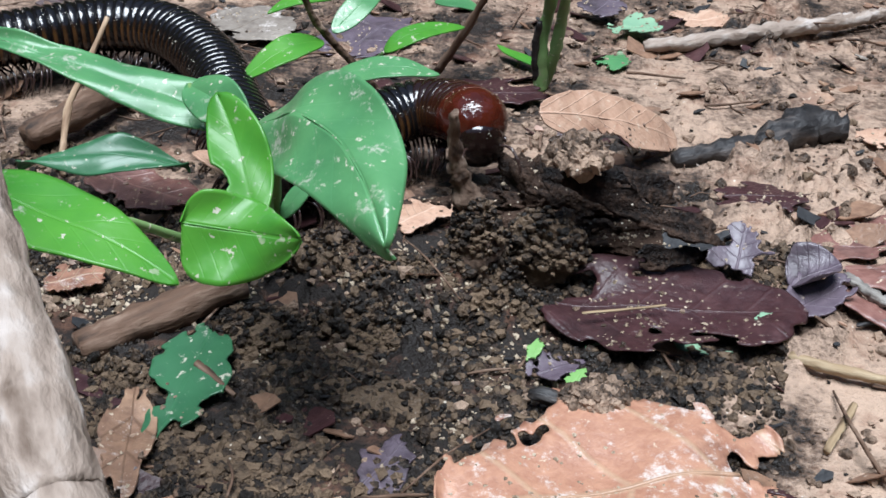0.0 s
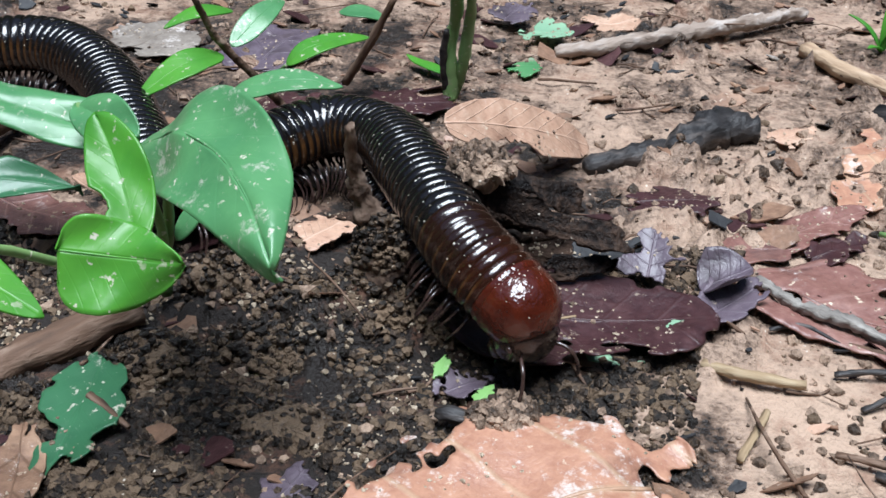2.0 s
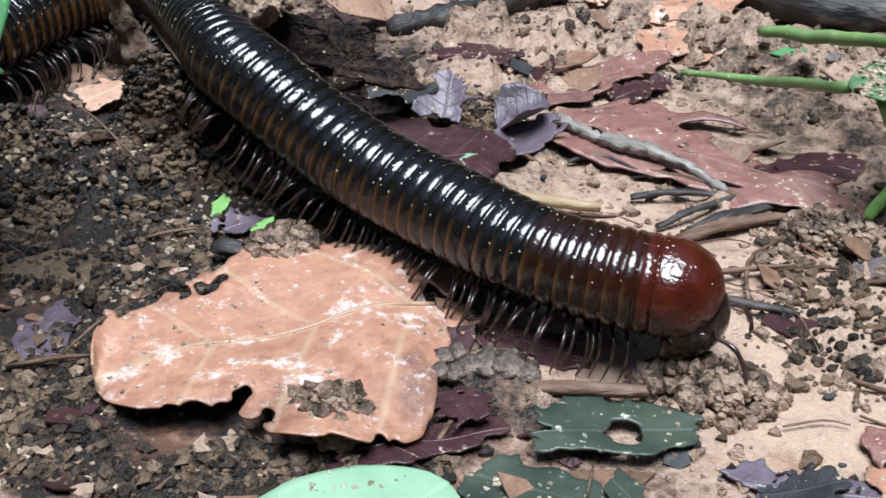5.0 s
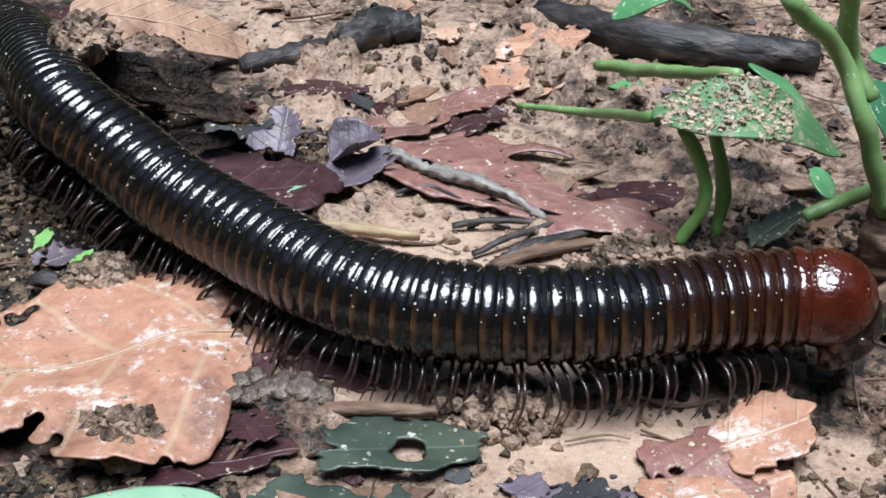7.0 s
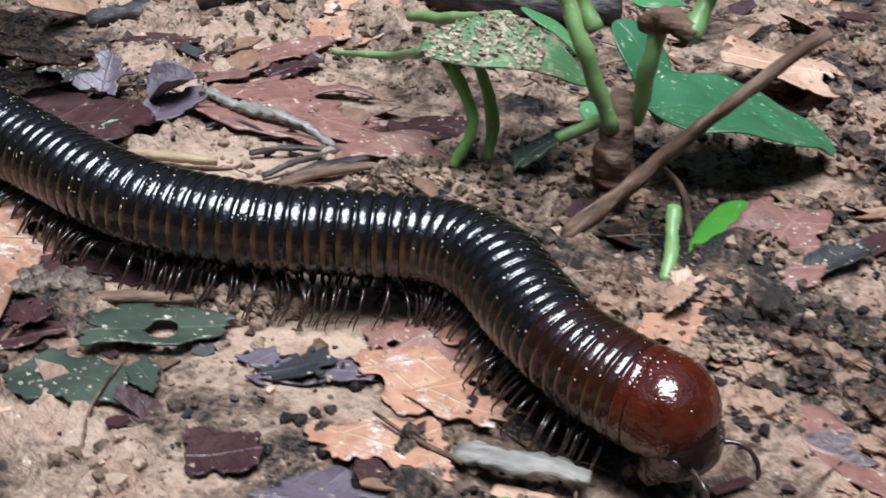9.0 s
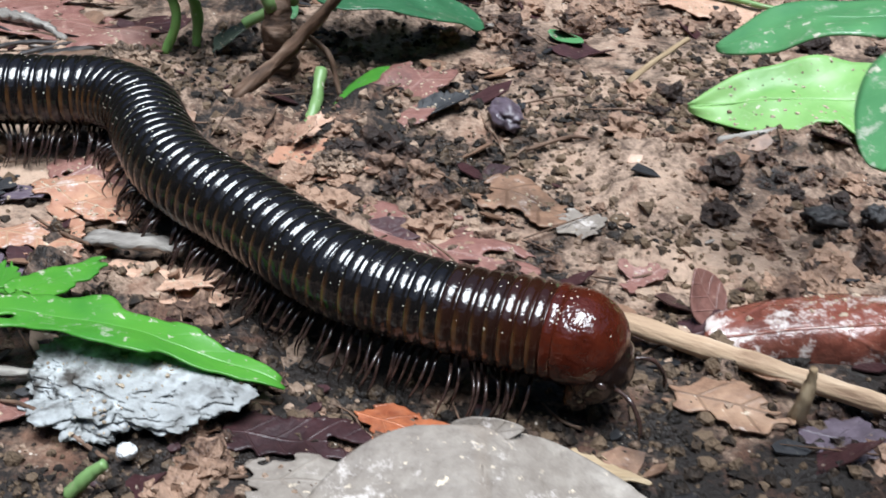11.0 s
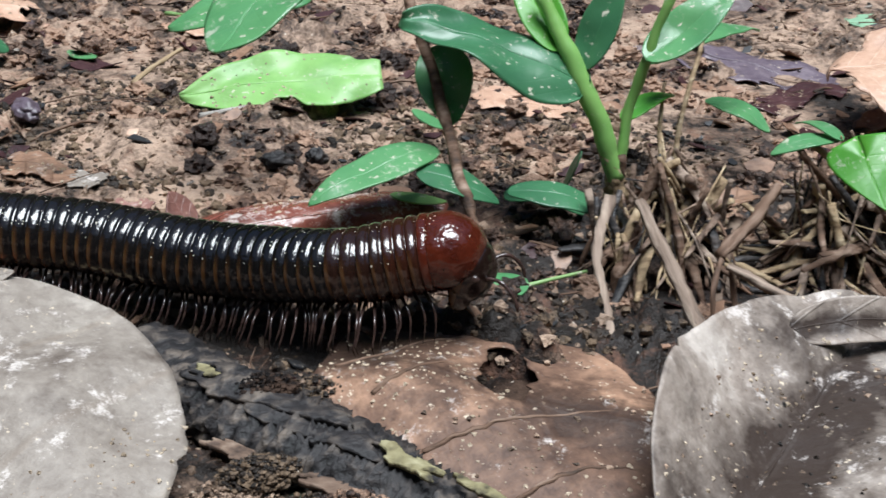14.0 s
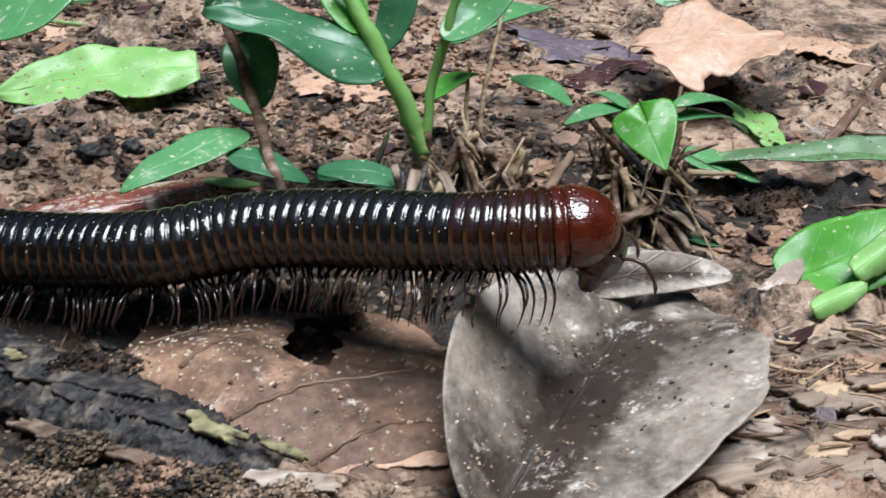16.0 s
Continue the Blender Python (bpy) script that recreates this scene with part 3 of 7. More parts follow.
def clod(place, size, material, label, seed=0, grains=320, tight=0.92, grain=None):
    """A clod of soil: crumbs of many sizes pressed together into a mound."""
    rnd = np.random.RandomState(seed)
    shapes = [lump_data(seed + q, 0.7, 1, 0.9) for q in range(5)]
    core, cf = lump_data(seed, 0.5, 3, 1.0)
    size = np.asarray(size)
    verts, faces, start = [core * size * 0.75], [tuple(q) for q in cf], len(core)
    for _ in range(grains):
        d = unit(rnd.normal(size=3) * (1, 1, 0.9))
        d[2] = abs(d[2]) * 1.1 - 0.15
        p = d * size * (tight + 0.25 * (rnd.rand() - 0.4))
        v, f = shapes[rnd.randint(5)]
        r = (grain or min(0.0042, size.min())) * (0.10 + 0.26 * rnd.rand() ** 2)
        verts.append(v * r + p)
        faces += [tuple(k + start for k in q) for q in f]
        start += len(v)
    ob = new("soil_clod", mesh("soil_clod", np.vstack(verts), faces, material, False))
    ob.location = place
    return tagged(ob, label, "soil clod")


# ---- the ground ----
# the way of the millipede: x, y and the height of its middle
TRACK = [
    (-0.2642, -0.0033, 0.0119), (-0.2211, 0.0158, 0.0119), (-0.1876, 0.0398, 0.0119), (-0.1694, 0.0551, 0.0119), (-0.1541, 0.0570, 0.0119),
    (-0.1369, 0.0436, 0.0119), (-0.1206, 0.0206, 0.0119), (-0.1091, 0.0053, 0.0119), (-0.1005, 0.0053, 0.0119), (-0.0948, 0.0206, 0.0119),
    (-0.0848, 0.0318, 0.0126), (-0.0724, 0.0263, 0.0145), (-0.0614, 0.0067, 0.0182), (-0.0481, -0.0155, 0.0201), (-0.0372, -0.0228, 0.0159),
    (-0.0280, -0.0298, 0.0134), (-0.0176, -0.0364, 0.0119), (-0.0014, -0.0490, 0.0119), (0.0137, -0.0554, 0.0119), (0.0297, -0.0578, 0.0119),
    (0.0421, -0.0580, 0.0119), (0.0510, -0.0613, 0.0119), (0.0570, -0.0709, 0.0119), (0.0613, -0.0814, 0.0119), (0.0679, -0.0918, 0.0119),
    (0.0817, -0.1057, 0.0119), (0.0931, -0.1180, 0.0119), (0.1085, -0.1266, 0.0119), (0.1259, -0.1339, 0.0119), (0.1404, -0.1437, 0.0119),
    (0.1521, -0.1522, 0.0131), (0.1643, -0.1638, 0.0171), (0.1780, -0.1705, 0.0212), (0.1894, -0.1815, 0.0249), (0.2015, -0.1968, 0.0292),
    (0.2147, -0.2076, 0.0325), (0.2344, -0.2119, 0.0333),
]
LINE = smooth_line(TRACK, 24)
REACH = np.r_[0, np.cumsum(np.linalg.norm(np.diff(LINE, axis=0), axis=1))]


def mound(x, y, cx, cy, r, h):
    return h * np.exp(-((x - cx) ** 2 + (y - cy) ** 2) / (r * r))


def ground_height(x, y):
    """Height of the soil in metres."""
    x, y = np.asarray(x, float), np.asarray(y, float)
    z = 0.008 * (noise2(x, y, 24, 1) - 0.5) + 0.0095 * (noise2(x, y, 62, 2) - 0.5)
    patch = np.clip(noise2(x, y, 30, 8) * 1.8 - 0.35, 0.15, 1)
    crumb = np.abs(noise2(x, y, 150, 3) - 0.5) + 0.6 * np.abs(noise2(x, y, 310, 5) - 0.5)
    z = z + 0.0105 * patch * (crumb - 0.35) + 0.0018 * (noise2(x, y, 480, 4) - 0.5)
    d = np.full(x.shape, 9.0)
    for k in range(0, len(LINE), 10):
        d = np.minimum(d, np.hypot(x - LINE[k, 0], y - LINE[k, 1]))
    z = z * np.clip(d / 0.012, 0.5, 1.0) - 0.001
    z = z + mound(x, y, -0.098, -0.022, 0.016, 0.006) + mound(x, y, -0.066, -0.015, 0.011, 0.011)
    z = z + mound(x, y, -0.0905, -0.0375, 0.006, -0.012) + mound(x, y, -0.062, -0.030, 0.006, -0.006) + mound(x, y, -0.105, -0.045, 0.005, -0.006)
    z = z - 0.030 * np.clip(noise2(x, y, 55, 12) - 0.74, 0, 1) * np.clip(d / 0.012 - 0.6, 0, 1)
    for k in range(716, 806, 10):
        # a ridge of humus and rotten wood under the last part of the way
        z = np.maximum(z, mound(x, y, LINE[k, 0], LINE[k, 1] + 0.008, 0.0055, LINE[k, 2] - 0.0115))
    z = z + mound(x, y, 0.186, -0.185, 0.013, -0.006)
    far = np.clip((np.hypot(x, y) - 0.9) / 4, 0, 1)
    return z * (1 - far)


def grown(lo, hi, step, reach):
    inner = list(np.arange(lo, hi, step))
    s, a, b = step, [], []
    p, q = lo, inner[-1]
    while p > -reach or q < reach:
        s *= 1.35
        p, q = p - s, q + s
        a.append(p)
        b.append(q)
    return np.array(a[::-1] + inner + b)


def build_ground():
    xs, ys = grown(-0.30, 0.42, 0.0012, 40.0), grown(-0.28, 0.30, 0.0012, 40.0)
    gx, gy = np.meshgrid(xs, ys)
    gz = ground_height(gx.ravel(), gy.ravel())
    verts = np.stack([gx.ravel(), gy.ravel(), gz], 1)
    w, h = len(xs), len(ys)
    i = (np.arange(h - 1)[:, None] * w + np.arange(w - 1)[None]).ravel()
    faces = np.stack([i, i + 1, i + 1 + w, i + w], 1)
    me = bpy.data.meshes.new("ground")
    me.vertices.add(len(verts))
    me.vertices.foreach_set("co", verts.ravel())
    me.loops.add(faces.size)
    me.loops.foreach_set("vertex_index", faces.ravel().astype(np.int32))
    me.polygons.add(len(faces))
    me.polygons.foreach_set("loop_start", np.arange(0, faces.size, 4, dtype=np.int32))
    me.polygons.foreach_set("use_smooth", np.ones(len(faces), dtype=bool))
    me.update(calc_edges=True)
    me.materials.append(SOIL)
    tagged(new("ground", me), "tan and dark brown crumbly forest soil", "ground", kind="structure")


build_ground()


def build_backdrop():
    """An unseen dark green wall all round, far off, added to block the low sky."""
    v, f = [], []
    n, rings = 64, 10
    for k in range(rings):
        for a in range(n):
            t = 2 * math.pi * a / n
            r = 14 + 3 * noise.noise(Vector((math.cos(t) * 4, math.sin(t) * 4, k * 0.7)))
            v.append((r * math.cos(t), r * math.sin(t), -0.3 + 12.0 * k / (rings - 1)))
    for k in range(rings - 1):
        for a in range(n):
            b = (a + 1) % n
            f.append((k * n + a, k * n + b, (k + 1) * n + b, (k + 1) * n + a))
    m, nt, b = nodes("low_sky_blocker", 0.9, 0.2)
    t = tex(nt, "ShaderNodeTexNoise", 0.9, detail=8, rough=0.75)
    nt.links.new(ramp(nt, t.outputs["Fac"], [(0.35, (0.008, 0.014, 0.006)), (0.65, (0.05, 0.09, 0.03))]), b.inputs["Base Color"])
    tagged(new("backdrop", mesh("backdrop", v, f, m)), "unseen dark green wall added to block low sky light", "forest", kind="structure")


build_backdrop()

# ---- the millipede ----
RADIUS, RINGS = 0.0067, 106
HEAD = [
    (0, 0.2559, -0.0019, -0.0013, 0.0020),
    (0.5, 0.2637, 0.0080, 0.0040, 0.0040),
    (1, 0.2764, 0.0058, 0.0034, 0.0030),
    (1.5, 0.3049, 0.0015, 0.0017, 0.0000),
    (2, 0.3171, -0.0017, -0.0023, 0.0000),
    (2.5, 0.3227, -0.0019, -0.0024, 0.0000),
    (3, 0.3315, -0.0000, -0.0001, 0.0000),
    (3.5, 0.3412, 0.0005, 0.0007, 0.0000),
    (3.7, 0.3459, 0.0011, 0.0014, 0.0000),
    (5.8, 0.3971, -0.0000, 0.0029, 0.0000),
    (6, 0.3995, 0.0000, -0.0003, 0.0000),
    (6.5, 0.4113, 0.0020, 0.0054, 0.0020),
    (7, 0.4151, 0.0099, 0.0123, 0.0040),
    (7.5, 0.4194, 0.0101, 0.0066, 0.0030),
    (8, 0.4275, -0.0005, -0.0002, 0.0000),
    (8.2, 0.4313, 0.0008, 0.0003, 0.0000),
    (10.3, 0.5006, 0.0032, 0.0067, 0.0000),
    (10.5, 0.5102, -0.0004, -0.0011, 0.0000),
    (11, 0.5192, 0.0006, 0.0013, 0.0000),
    (11.5, 0.5369, 0.0005, 0.0006, 0.0000),
    (12, 0.5421, -0.0012, -0.0017, 0.0000),
    (12.5, 0.5543, 0.0009, 0.0011, 0.0000),
    (13, 0.5656, -0.0059, -0.0057, 0.0000),
    (13.5, 0.5714, -0.0006, -0.0007, 0.0000),
    (14, 0.5877, 0.0010, 0.0016, 0.0000),
    (14.5, 0.6002, 0.0048, 0.0045, 0.0000),
    (15, 0.6221, 0.0034, 0.0029, 0.0000),
    (15.5, 0.6352, -0.0020, -0.0024, 0.0000),
    (16, 0.6424, 0.0008, 0.0017, 0.0000),
]


def ring_mesh(name, material, profile, sides=36, squash=0.96):
    """A turned ring about x: profile rows of x and radius."""
    verts, faces = [], []
    for x, r in profile:
        for s in range(sides):
            a = 2 * math.pi * s / sides
            cy, cz = math.cos(a), math.sin(a)
            low = 0.90 if cz < -0.5 else 1.0
            verts.append((x, r * cy, r * cz * squash * low))
    m = len(profile)
    for k in range(m - 1):
        for s in range(sides):
            a, b = k * sides + s, k * sides + (s + 1) % sides
            faces.append((a, a + sides, b + sides, b))
    faces.append(tuple(range(sides)))
    faces.append(tuple(range((m - 1) * sides, m * sides))[::-1])
    return mesh(name, verts, faces, material)


def ring_profile(r, p=PITCH):
    return [(-0.60 * p, r * 0.92), (-0.59 * p, r * 0.975), (-0.54 * p, r * 1.000), (-0.42 * p, r * 1.012), (-0.26 * p, r * 1.012), (-0.08 * p, r * 1.004),
            (0.08 * p, r * 0.990), (0.18 * p, r * 0.972), (0.24 * p, r * 0.948), (0.32 * p, r * 0.938), (0.64 * p, r * 0.93), (0.72 * p, r * 0.9)]


def leg_mesh(side, reach, seed):
    """One jointed leg: out from under the ring, bent at the knee, down to a claw."""
    pts = np.array([(0, 0.0012 * side, -0.0050), (0.0003, 0.0036 * side, -0.0054), (0.0007, 0.0058 * side * reach, -0.0064),
                    (0.0008, 0.0072 * side * reach, -0.0082), (0.0002, 0.0076 * side * reach, -0.0102), (-0.0006, 0.0070 * side * reach, -0.0120)])
    pts[1:] += (np.random.RandomState(seed).rand(5, 3) - 0.5) * 0.0006
    v, f = tube(pts, [0.00034, 0.00030, 0.00026, 0.00021, 0.00014, 0.00005], 6, 4)
    return mesh("leg", np.array(v) - pts[0], f, LEGMAT)


def girth(k):
    """Share of the usual girth: a broad front, a neck behind it, then even rings."""
    return float(np.interp(k, [0, 1, 3, 5, 7, 9, 12, 15], [1.0, 1.0, 1.0, 0.99, 0.955, 0.95, 0.975, 1.0]))


def build_millipede():
    body = new("millipede")
    tagged(body, "giant glossy black millipede with red-brown head crawling on soil", "millipede")
    black = ring_mesh("body_ring", CHITIN, ring_profile(RADIUS))
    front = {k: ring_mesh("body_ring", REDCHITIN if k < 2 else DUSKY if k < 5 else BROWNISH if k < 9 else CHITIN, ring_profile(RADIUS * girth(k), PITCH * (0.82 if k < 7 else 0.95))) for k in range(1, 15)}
    legs = {side: [leg_mesh(side, 0.86 + 0.07 * q, 5 * q + side + 1) for q in range(5)] for side in (1, -1)}
    R = RADIUS * girth(0)
    cap = [(-0.0020, R * 0.92), (-0.0019, R * 0.985), (-0.0014, R * 1.005), (-0.0002, R * 1.005), (0.0010, R * 0.985), (0.0022, R * 0.93), (0.0034, R * 0.84),
           (0.0045, R * 0.715), (0.0054, R * 0.555), (0.0060, R * 0.37), (0.0063, R * 0.18), (0.0064, R * 0.02)]
    pieces = []
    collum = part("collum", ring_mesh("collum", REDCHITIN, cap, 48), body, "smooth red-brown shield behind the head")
    pieces.append((0.0, collum))
    hv, hf = lump_data(3, 0.05, 4, 1.0)
    hv = hv * (0.0043, 0.0052, 0.0054)
    hv[:, 0] *= 1 - 0.18 * (hv[:, 2] < 0) * np.abs(hv[:, 2]) / 0.0054
    head = part("head", mesh("head", hv, hf, HEADMAT), collum, "dark brown head under the shield")
    head.matrix_local = pose(0.0030, 0, -0.0035, 0, 24, 0)
    for side in (1, -1):
        ev, ef = lump_data(9, 0.12, 2, 1.0)
        eye = part("eye", mesh("eye", ev * (0.0008, 0.0004, 0.0006), ef, LEGMAT), head, "dull black eye patch")
        eye.location = (0.0012, 0.0047 * side, 0.0012)
        jaw_v, jaw_f = lump_data(11 + side, 0.1, 3, 1.0)
        jaw = part("jaw", mesh("jaw", jaw_v * (0.0019, 0.0012, 0.0024), jaw_f, HEADMAT), head, "blunt dark brown jaw")
        jaw.location = (-0.0004, 0.0036 * side, -0.0030)
        pts = [(0.0050, 0.0024 * side, -0.0044), (0.0068, 0.0038 * side, -0.0036), (0.0086, 0.0048 * side, -0.0040), (0.0098, 0.0054 * side, -0.0056),
               (0.0103, 0.0057 * side, -0.0072), (0.0103, 0.0058 * side, -0.0086)]
        v, f = tube(pts, [0.00028, 0.00036, 0.00028, 0.00037, 0.00028, 0.00036, 0.00026, 0.00034, 0.00016], 8, 8)
        part("antenna", mesh("antenna", v, f, LEGMAT), collum, "bent dark jointed antenna")
    rnd = np.random.RandomState(21)
    back = 0.0005
    for k in range(1, RINGS):
        back += PITCH * (0.80 if k < 7 else 0.92 if k < 13 else 1.0)
        ob = part("body_ring", front.get(k, black), body)
        pieces.append((back, ob))
        if k < 2:
            continue
        for side in (1, -1):
            for q in ((0,) if k < 5 else (0, 1)):
                leg = part("leg", legs[side][rnd.randint(5)], ob)
                leg.location = ((q - 0.5) * PITCH * 0.5, 0.0012 * side, -0.0050)
    return body, pieces


PIECES = build_millipede()[1]
# ---- dead leaves, sticks and soil along the first stretch ----


def fallen(base, tip, width, material, label, **how):
    if how.get("jag", 0) >= 0.15:
        how.setdefault("rag", how["jag"] * 0.8)
        r = how["rag"]
        b, t = np.array(base), np.array(tip)
        base, tip = tuple(b - (t - b) * 0.35 * r), tuple(t + (t - b) * 0.35 * r)
        width *= 1 + 0.9 * r
        how["nu"], how["nv"] = max(56, how.get("nu", 0)), max(34, how.get("nv", 0))
    return leaf("dead_leaf", base, tip, width, material, None, label, "dead leaf", **how)


def thing(name, place, label, category, group=""):
    ob = new(name)
    ob.location = place
    bpy.context.view_layer.update()
    return tagged(ob, label, category, group)


fallen((-0.0092, -0.0432, 0.0020), (-0.0528, -0.0666, 0.0025), 0.0475, ORANGE, "large orange-brown dead leaf with pale veins and white mildew",
       jag=0.15, shape=(0.9, 0.5), arch=0.03, fold=0.03, wave=0.07, cut=((0, -0.25, 0.36, 0.55),), seed=11, nu=110, nv=70)
fallen((-0.0497, -0.0120, 0.0020), (-0.0100, -0.0050, 0.0030), 0.0265, MAROON, "torn dark maroon dead leaf lying over mint fragments",
       jag=0.24, shape=(0.9, 0.42), arch=0.03, curl=0.08, wave=0.06, seed=12, nu=56, nv=30)
fallen((-0.0452, -0.0176, 0.0006), (-0.0193, -0.0143, 0.0008), 0.0085, MINT, "pale mint green leaf scrap under a maroon leaf", jag=0.6, shape=(1, 0.3), seed=13)
fallen((-0.0151, -0.0073, 0.0035), (-0.0111, -0.0093, 0.0040), 0.0058, MINT, "tiny pale mint green leaf scrap", jag=0.5, shape=(1, 0.4), seed=14, nu=12, nv=8)
fallen((-0.0201, 0.0042, 0.0030), (-0.0194, 0.0134, 0.0090), 0.0117, PURPLE, "upturned purple-grey leaf fragment on a maroon leaf", jag=0.3, shape=(0.7, 0.5), curl=0.25, seed=15, nu=24, nv=14)
fallen((-0.0108, 0.0046, 0.0030), (-0.0025, 0.0074, 0.0070), 0.0113, PURPLE, "curled purple-grey dead leaf with soil grains", jag=0.1, shape=(0.9, 0.5), curl=0.8, seed=16, nu=24, nv=20)
fallen((-0.0113, -0.0039, 0.0020), (-0.0010, 0.0070, 0.0040), 0.0130, PURPLE, "dull purple dead leaf with soil grains", jag=0.3, shape=(0.9, 0.5), fold=0.2, seed=17, nu=24, nv=14)
fallen((-0.0073, 0.0199, 0.0010), (0.0195, 0.0420, 0.0020), 0.0140, RED, "long reddish-brown dead leaf strip", jag=0.15, shape=(0.8, 0.5), wave=0.05, seed=18, nu=40)
fallen((-0.0013, 0.0121, 0.0015), (0.0487, -0.0084, 0.0010), 0.0326, RED, "broad reddish dead leaf with a dark gap along its vein", jag=0.2, shape=(0.8, 0.6),
       wave=0.04, holes=((0.16, 0.1, 0.14),), seed=19, nu=60, nv=30)
fallen((0.0196, 0.0378, 0.0020), (0.0315, 0.0720, 0.0050), 0.0205, ORANGE, "orange-red dead leaf tilted against the litter", jag=0.25, shape=(0.8, 0.5), curl=0.1, seed=20)
fallen((0.0292, -0.0069, 0.0005), (0.0483, 0.0067, 0.0008), 0.0142, MAROON, "dull purple-brown dead leaf flat on soil", jag=0.2, shape=(0.9, 0.5), seed=21)
fallen((-0.0600, 0.0235, 0.0205), (-0.0360, 0.0600, 0.0005), 0.0125, TAN, "pinkish tan dead leaf with a torn lower edge", jag=0.12, shape=(0.85, 0.45),
       arch=0.05, cut=((1, 0.2, 0.5, 0.5),), face=(-0.25, -0.8, 0.6), seed=22, nu=70, nv=40)
fallen((-0.0369, 0.0033, 0.0030), (-0.0200, 0.0172, 0.0050), 0.0074, BLACKLEAF, "curled black rotten leaf edge", jag=0.4, shape=(0.9, 0.5), curl=0.5, seed=23, nu=44)
fallen((-0.0255, 0.0363, 0.0015), (-0.0070, 0.0399, 0.0020), 0.0137, MAROON, "dark maroon dead leaf with pale soil on it", jag=0.35, shape=(0.9, 0.5), seed=24)
fallen((-0.0828, 0.0052, 0.0020), (-0.0755, 0.0145, 0.0030), 0.0132, TAN, "pale pinkish dead leaf fragment", jag=0.35, shape=(0.9, 0.5), seed=25, nu=30)
fallen((-0.1453, 0.0070, 0.0030), (-0.1238, 0.0014, 0.0020), 0.0170, RED, "mauve-brown dead leaf under a seedling", jag=0.2, shape=(0.9, 0.5), seed=26)
fallen((-0.1066, -0.0533, 0.0020), (-0.0979, -0.0753, 0.0020), 0.0090, BROWN, "narrow rusty brown dead leaf", jag=0.18, shape=(0.8, 0.5), fold=0.2, seed=27)
fallen((-0.1353, -0.0308, 0.0020), (-0.1259, -0.0258, 0.0030), 0.0110, ORANGE, "rusty orange dead leaf under a branch", jag=0.2, shape=(0.8, 0.5), seed=28)
fallen((-0.0671, -0.0621, 0.0005), (-0.0637, -0.0512, 0.0007), 0.0091, PURPLE, "pale mauve-grey dead leaf scrap", jag=0.3, shape=(0.8, 0.4), seed=29, nu=24)
fallen((-0.0489, -0.0322, 0.0020), (-0.0419, -0.0263, 0.0020), 0.0082, PURPLE, "mottled purple-brown leaf scrap", jag=0.4, shape=(0.9, 0.5), curl=0.3, seed=30, nu=30)
fallen((-0.0495, -0.0300, 0.0030), (-0.0490, -0.0257, 0.0040), 0.0032, LIME, "tiny yellow-green leaf scrap", jag=0.4, shape=(0.9, 0.5), seed=31, nu=12, nv=8)
fallen((-0.0423, -0.0353, 0.0030), (-0.0406, -0.0317, 0.0040), 0.0045, LIME, "small yellow-green leaf scrap", jag=0.4, shape=(0.9, 0.5), seed=32, nu=12, nv=8)
fallen((-0.1012, -0.0368, 0.0030), (-0.0987, -0.0626, 0.0020), 0.0133, DEEP, "fallen green leaf speckled with sand", jag=0.2, shape=(0.9, 0.6), fold=0.12, cut=((1, 0.55, 0.75, 0.7),), seed=33, nu=44)
fallen((-0.0589, 0.1166, 0.0030), (-0.0460, 0.1135, 0.0040), 0.0162, MINT, "pale green leaf lying on far soil", jag=0.3, shape=(0.9, 0.5), seed=34, nu=24)
fallen((-0.0598, 0.0966, 0.0010), (-0.0515, 0.0963, 0.0015), 0.0125, GREEN, "dull green leaf on far soil", jag=0.3, shape=(0.9, 0.5), seed=35, nu=24)
fallen((-0.0658, 0.1184, 0.0030), (-0.0603, 0.1296, 0.0050), 0.0138, PURPLE, "grey-purple dead leaf on far soil", jag=0.2, shape=(0.9, 0.5), seed=36, nu=24)
fallen((-0.1219, 0.0802, 0.0010), (-0.1113, 0.1075, 0.0015), 0.0288, PURPLE, "grey-mauve dead leaf behind seedlings", jag=0.2, shape=(0.9, 0.5), seed=37)
fallen((-0.1518, 0.0824, 0.0015), (-0.1429, 0.1000, 0.0020), 0.0263, GREY, "pale grey dead leaf behind seedlings", jag=0.2, shape=(0.9, 0.5), seed=38)
fallen((-0.1112, 0.0540, 0.0015), (-0.0693, 0.0709, 0.0020), 0.0237, MAROON, "wet dark red dead leaf under the millipede", jag=0.25, shape=(0.9, 0.5), seed=39)
fallen((-0.0448, 0.1285, 0.0010), (-0.0306, 0.1326, 0.0020), 0.0180, TAN, "pale tan dead leaf on far soil", jag=0.3, shape=(0.9, 0.5), seed=40, nu=24)
fallen((0.0185, 0.0572, 0.0010), (0.0293, 0.0799, 0.0030), 0.0160, ORANGE, "orange-brown dead leaf with pale veins on far soil", jag=0.2, shape=(0.9, 0.5), seed=41)


def twig(points, radii, material, label, category="twig", **how):
    return tagged(stick("twig", points, radii, material, **how), label, category)


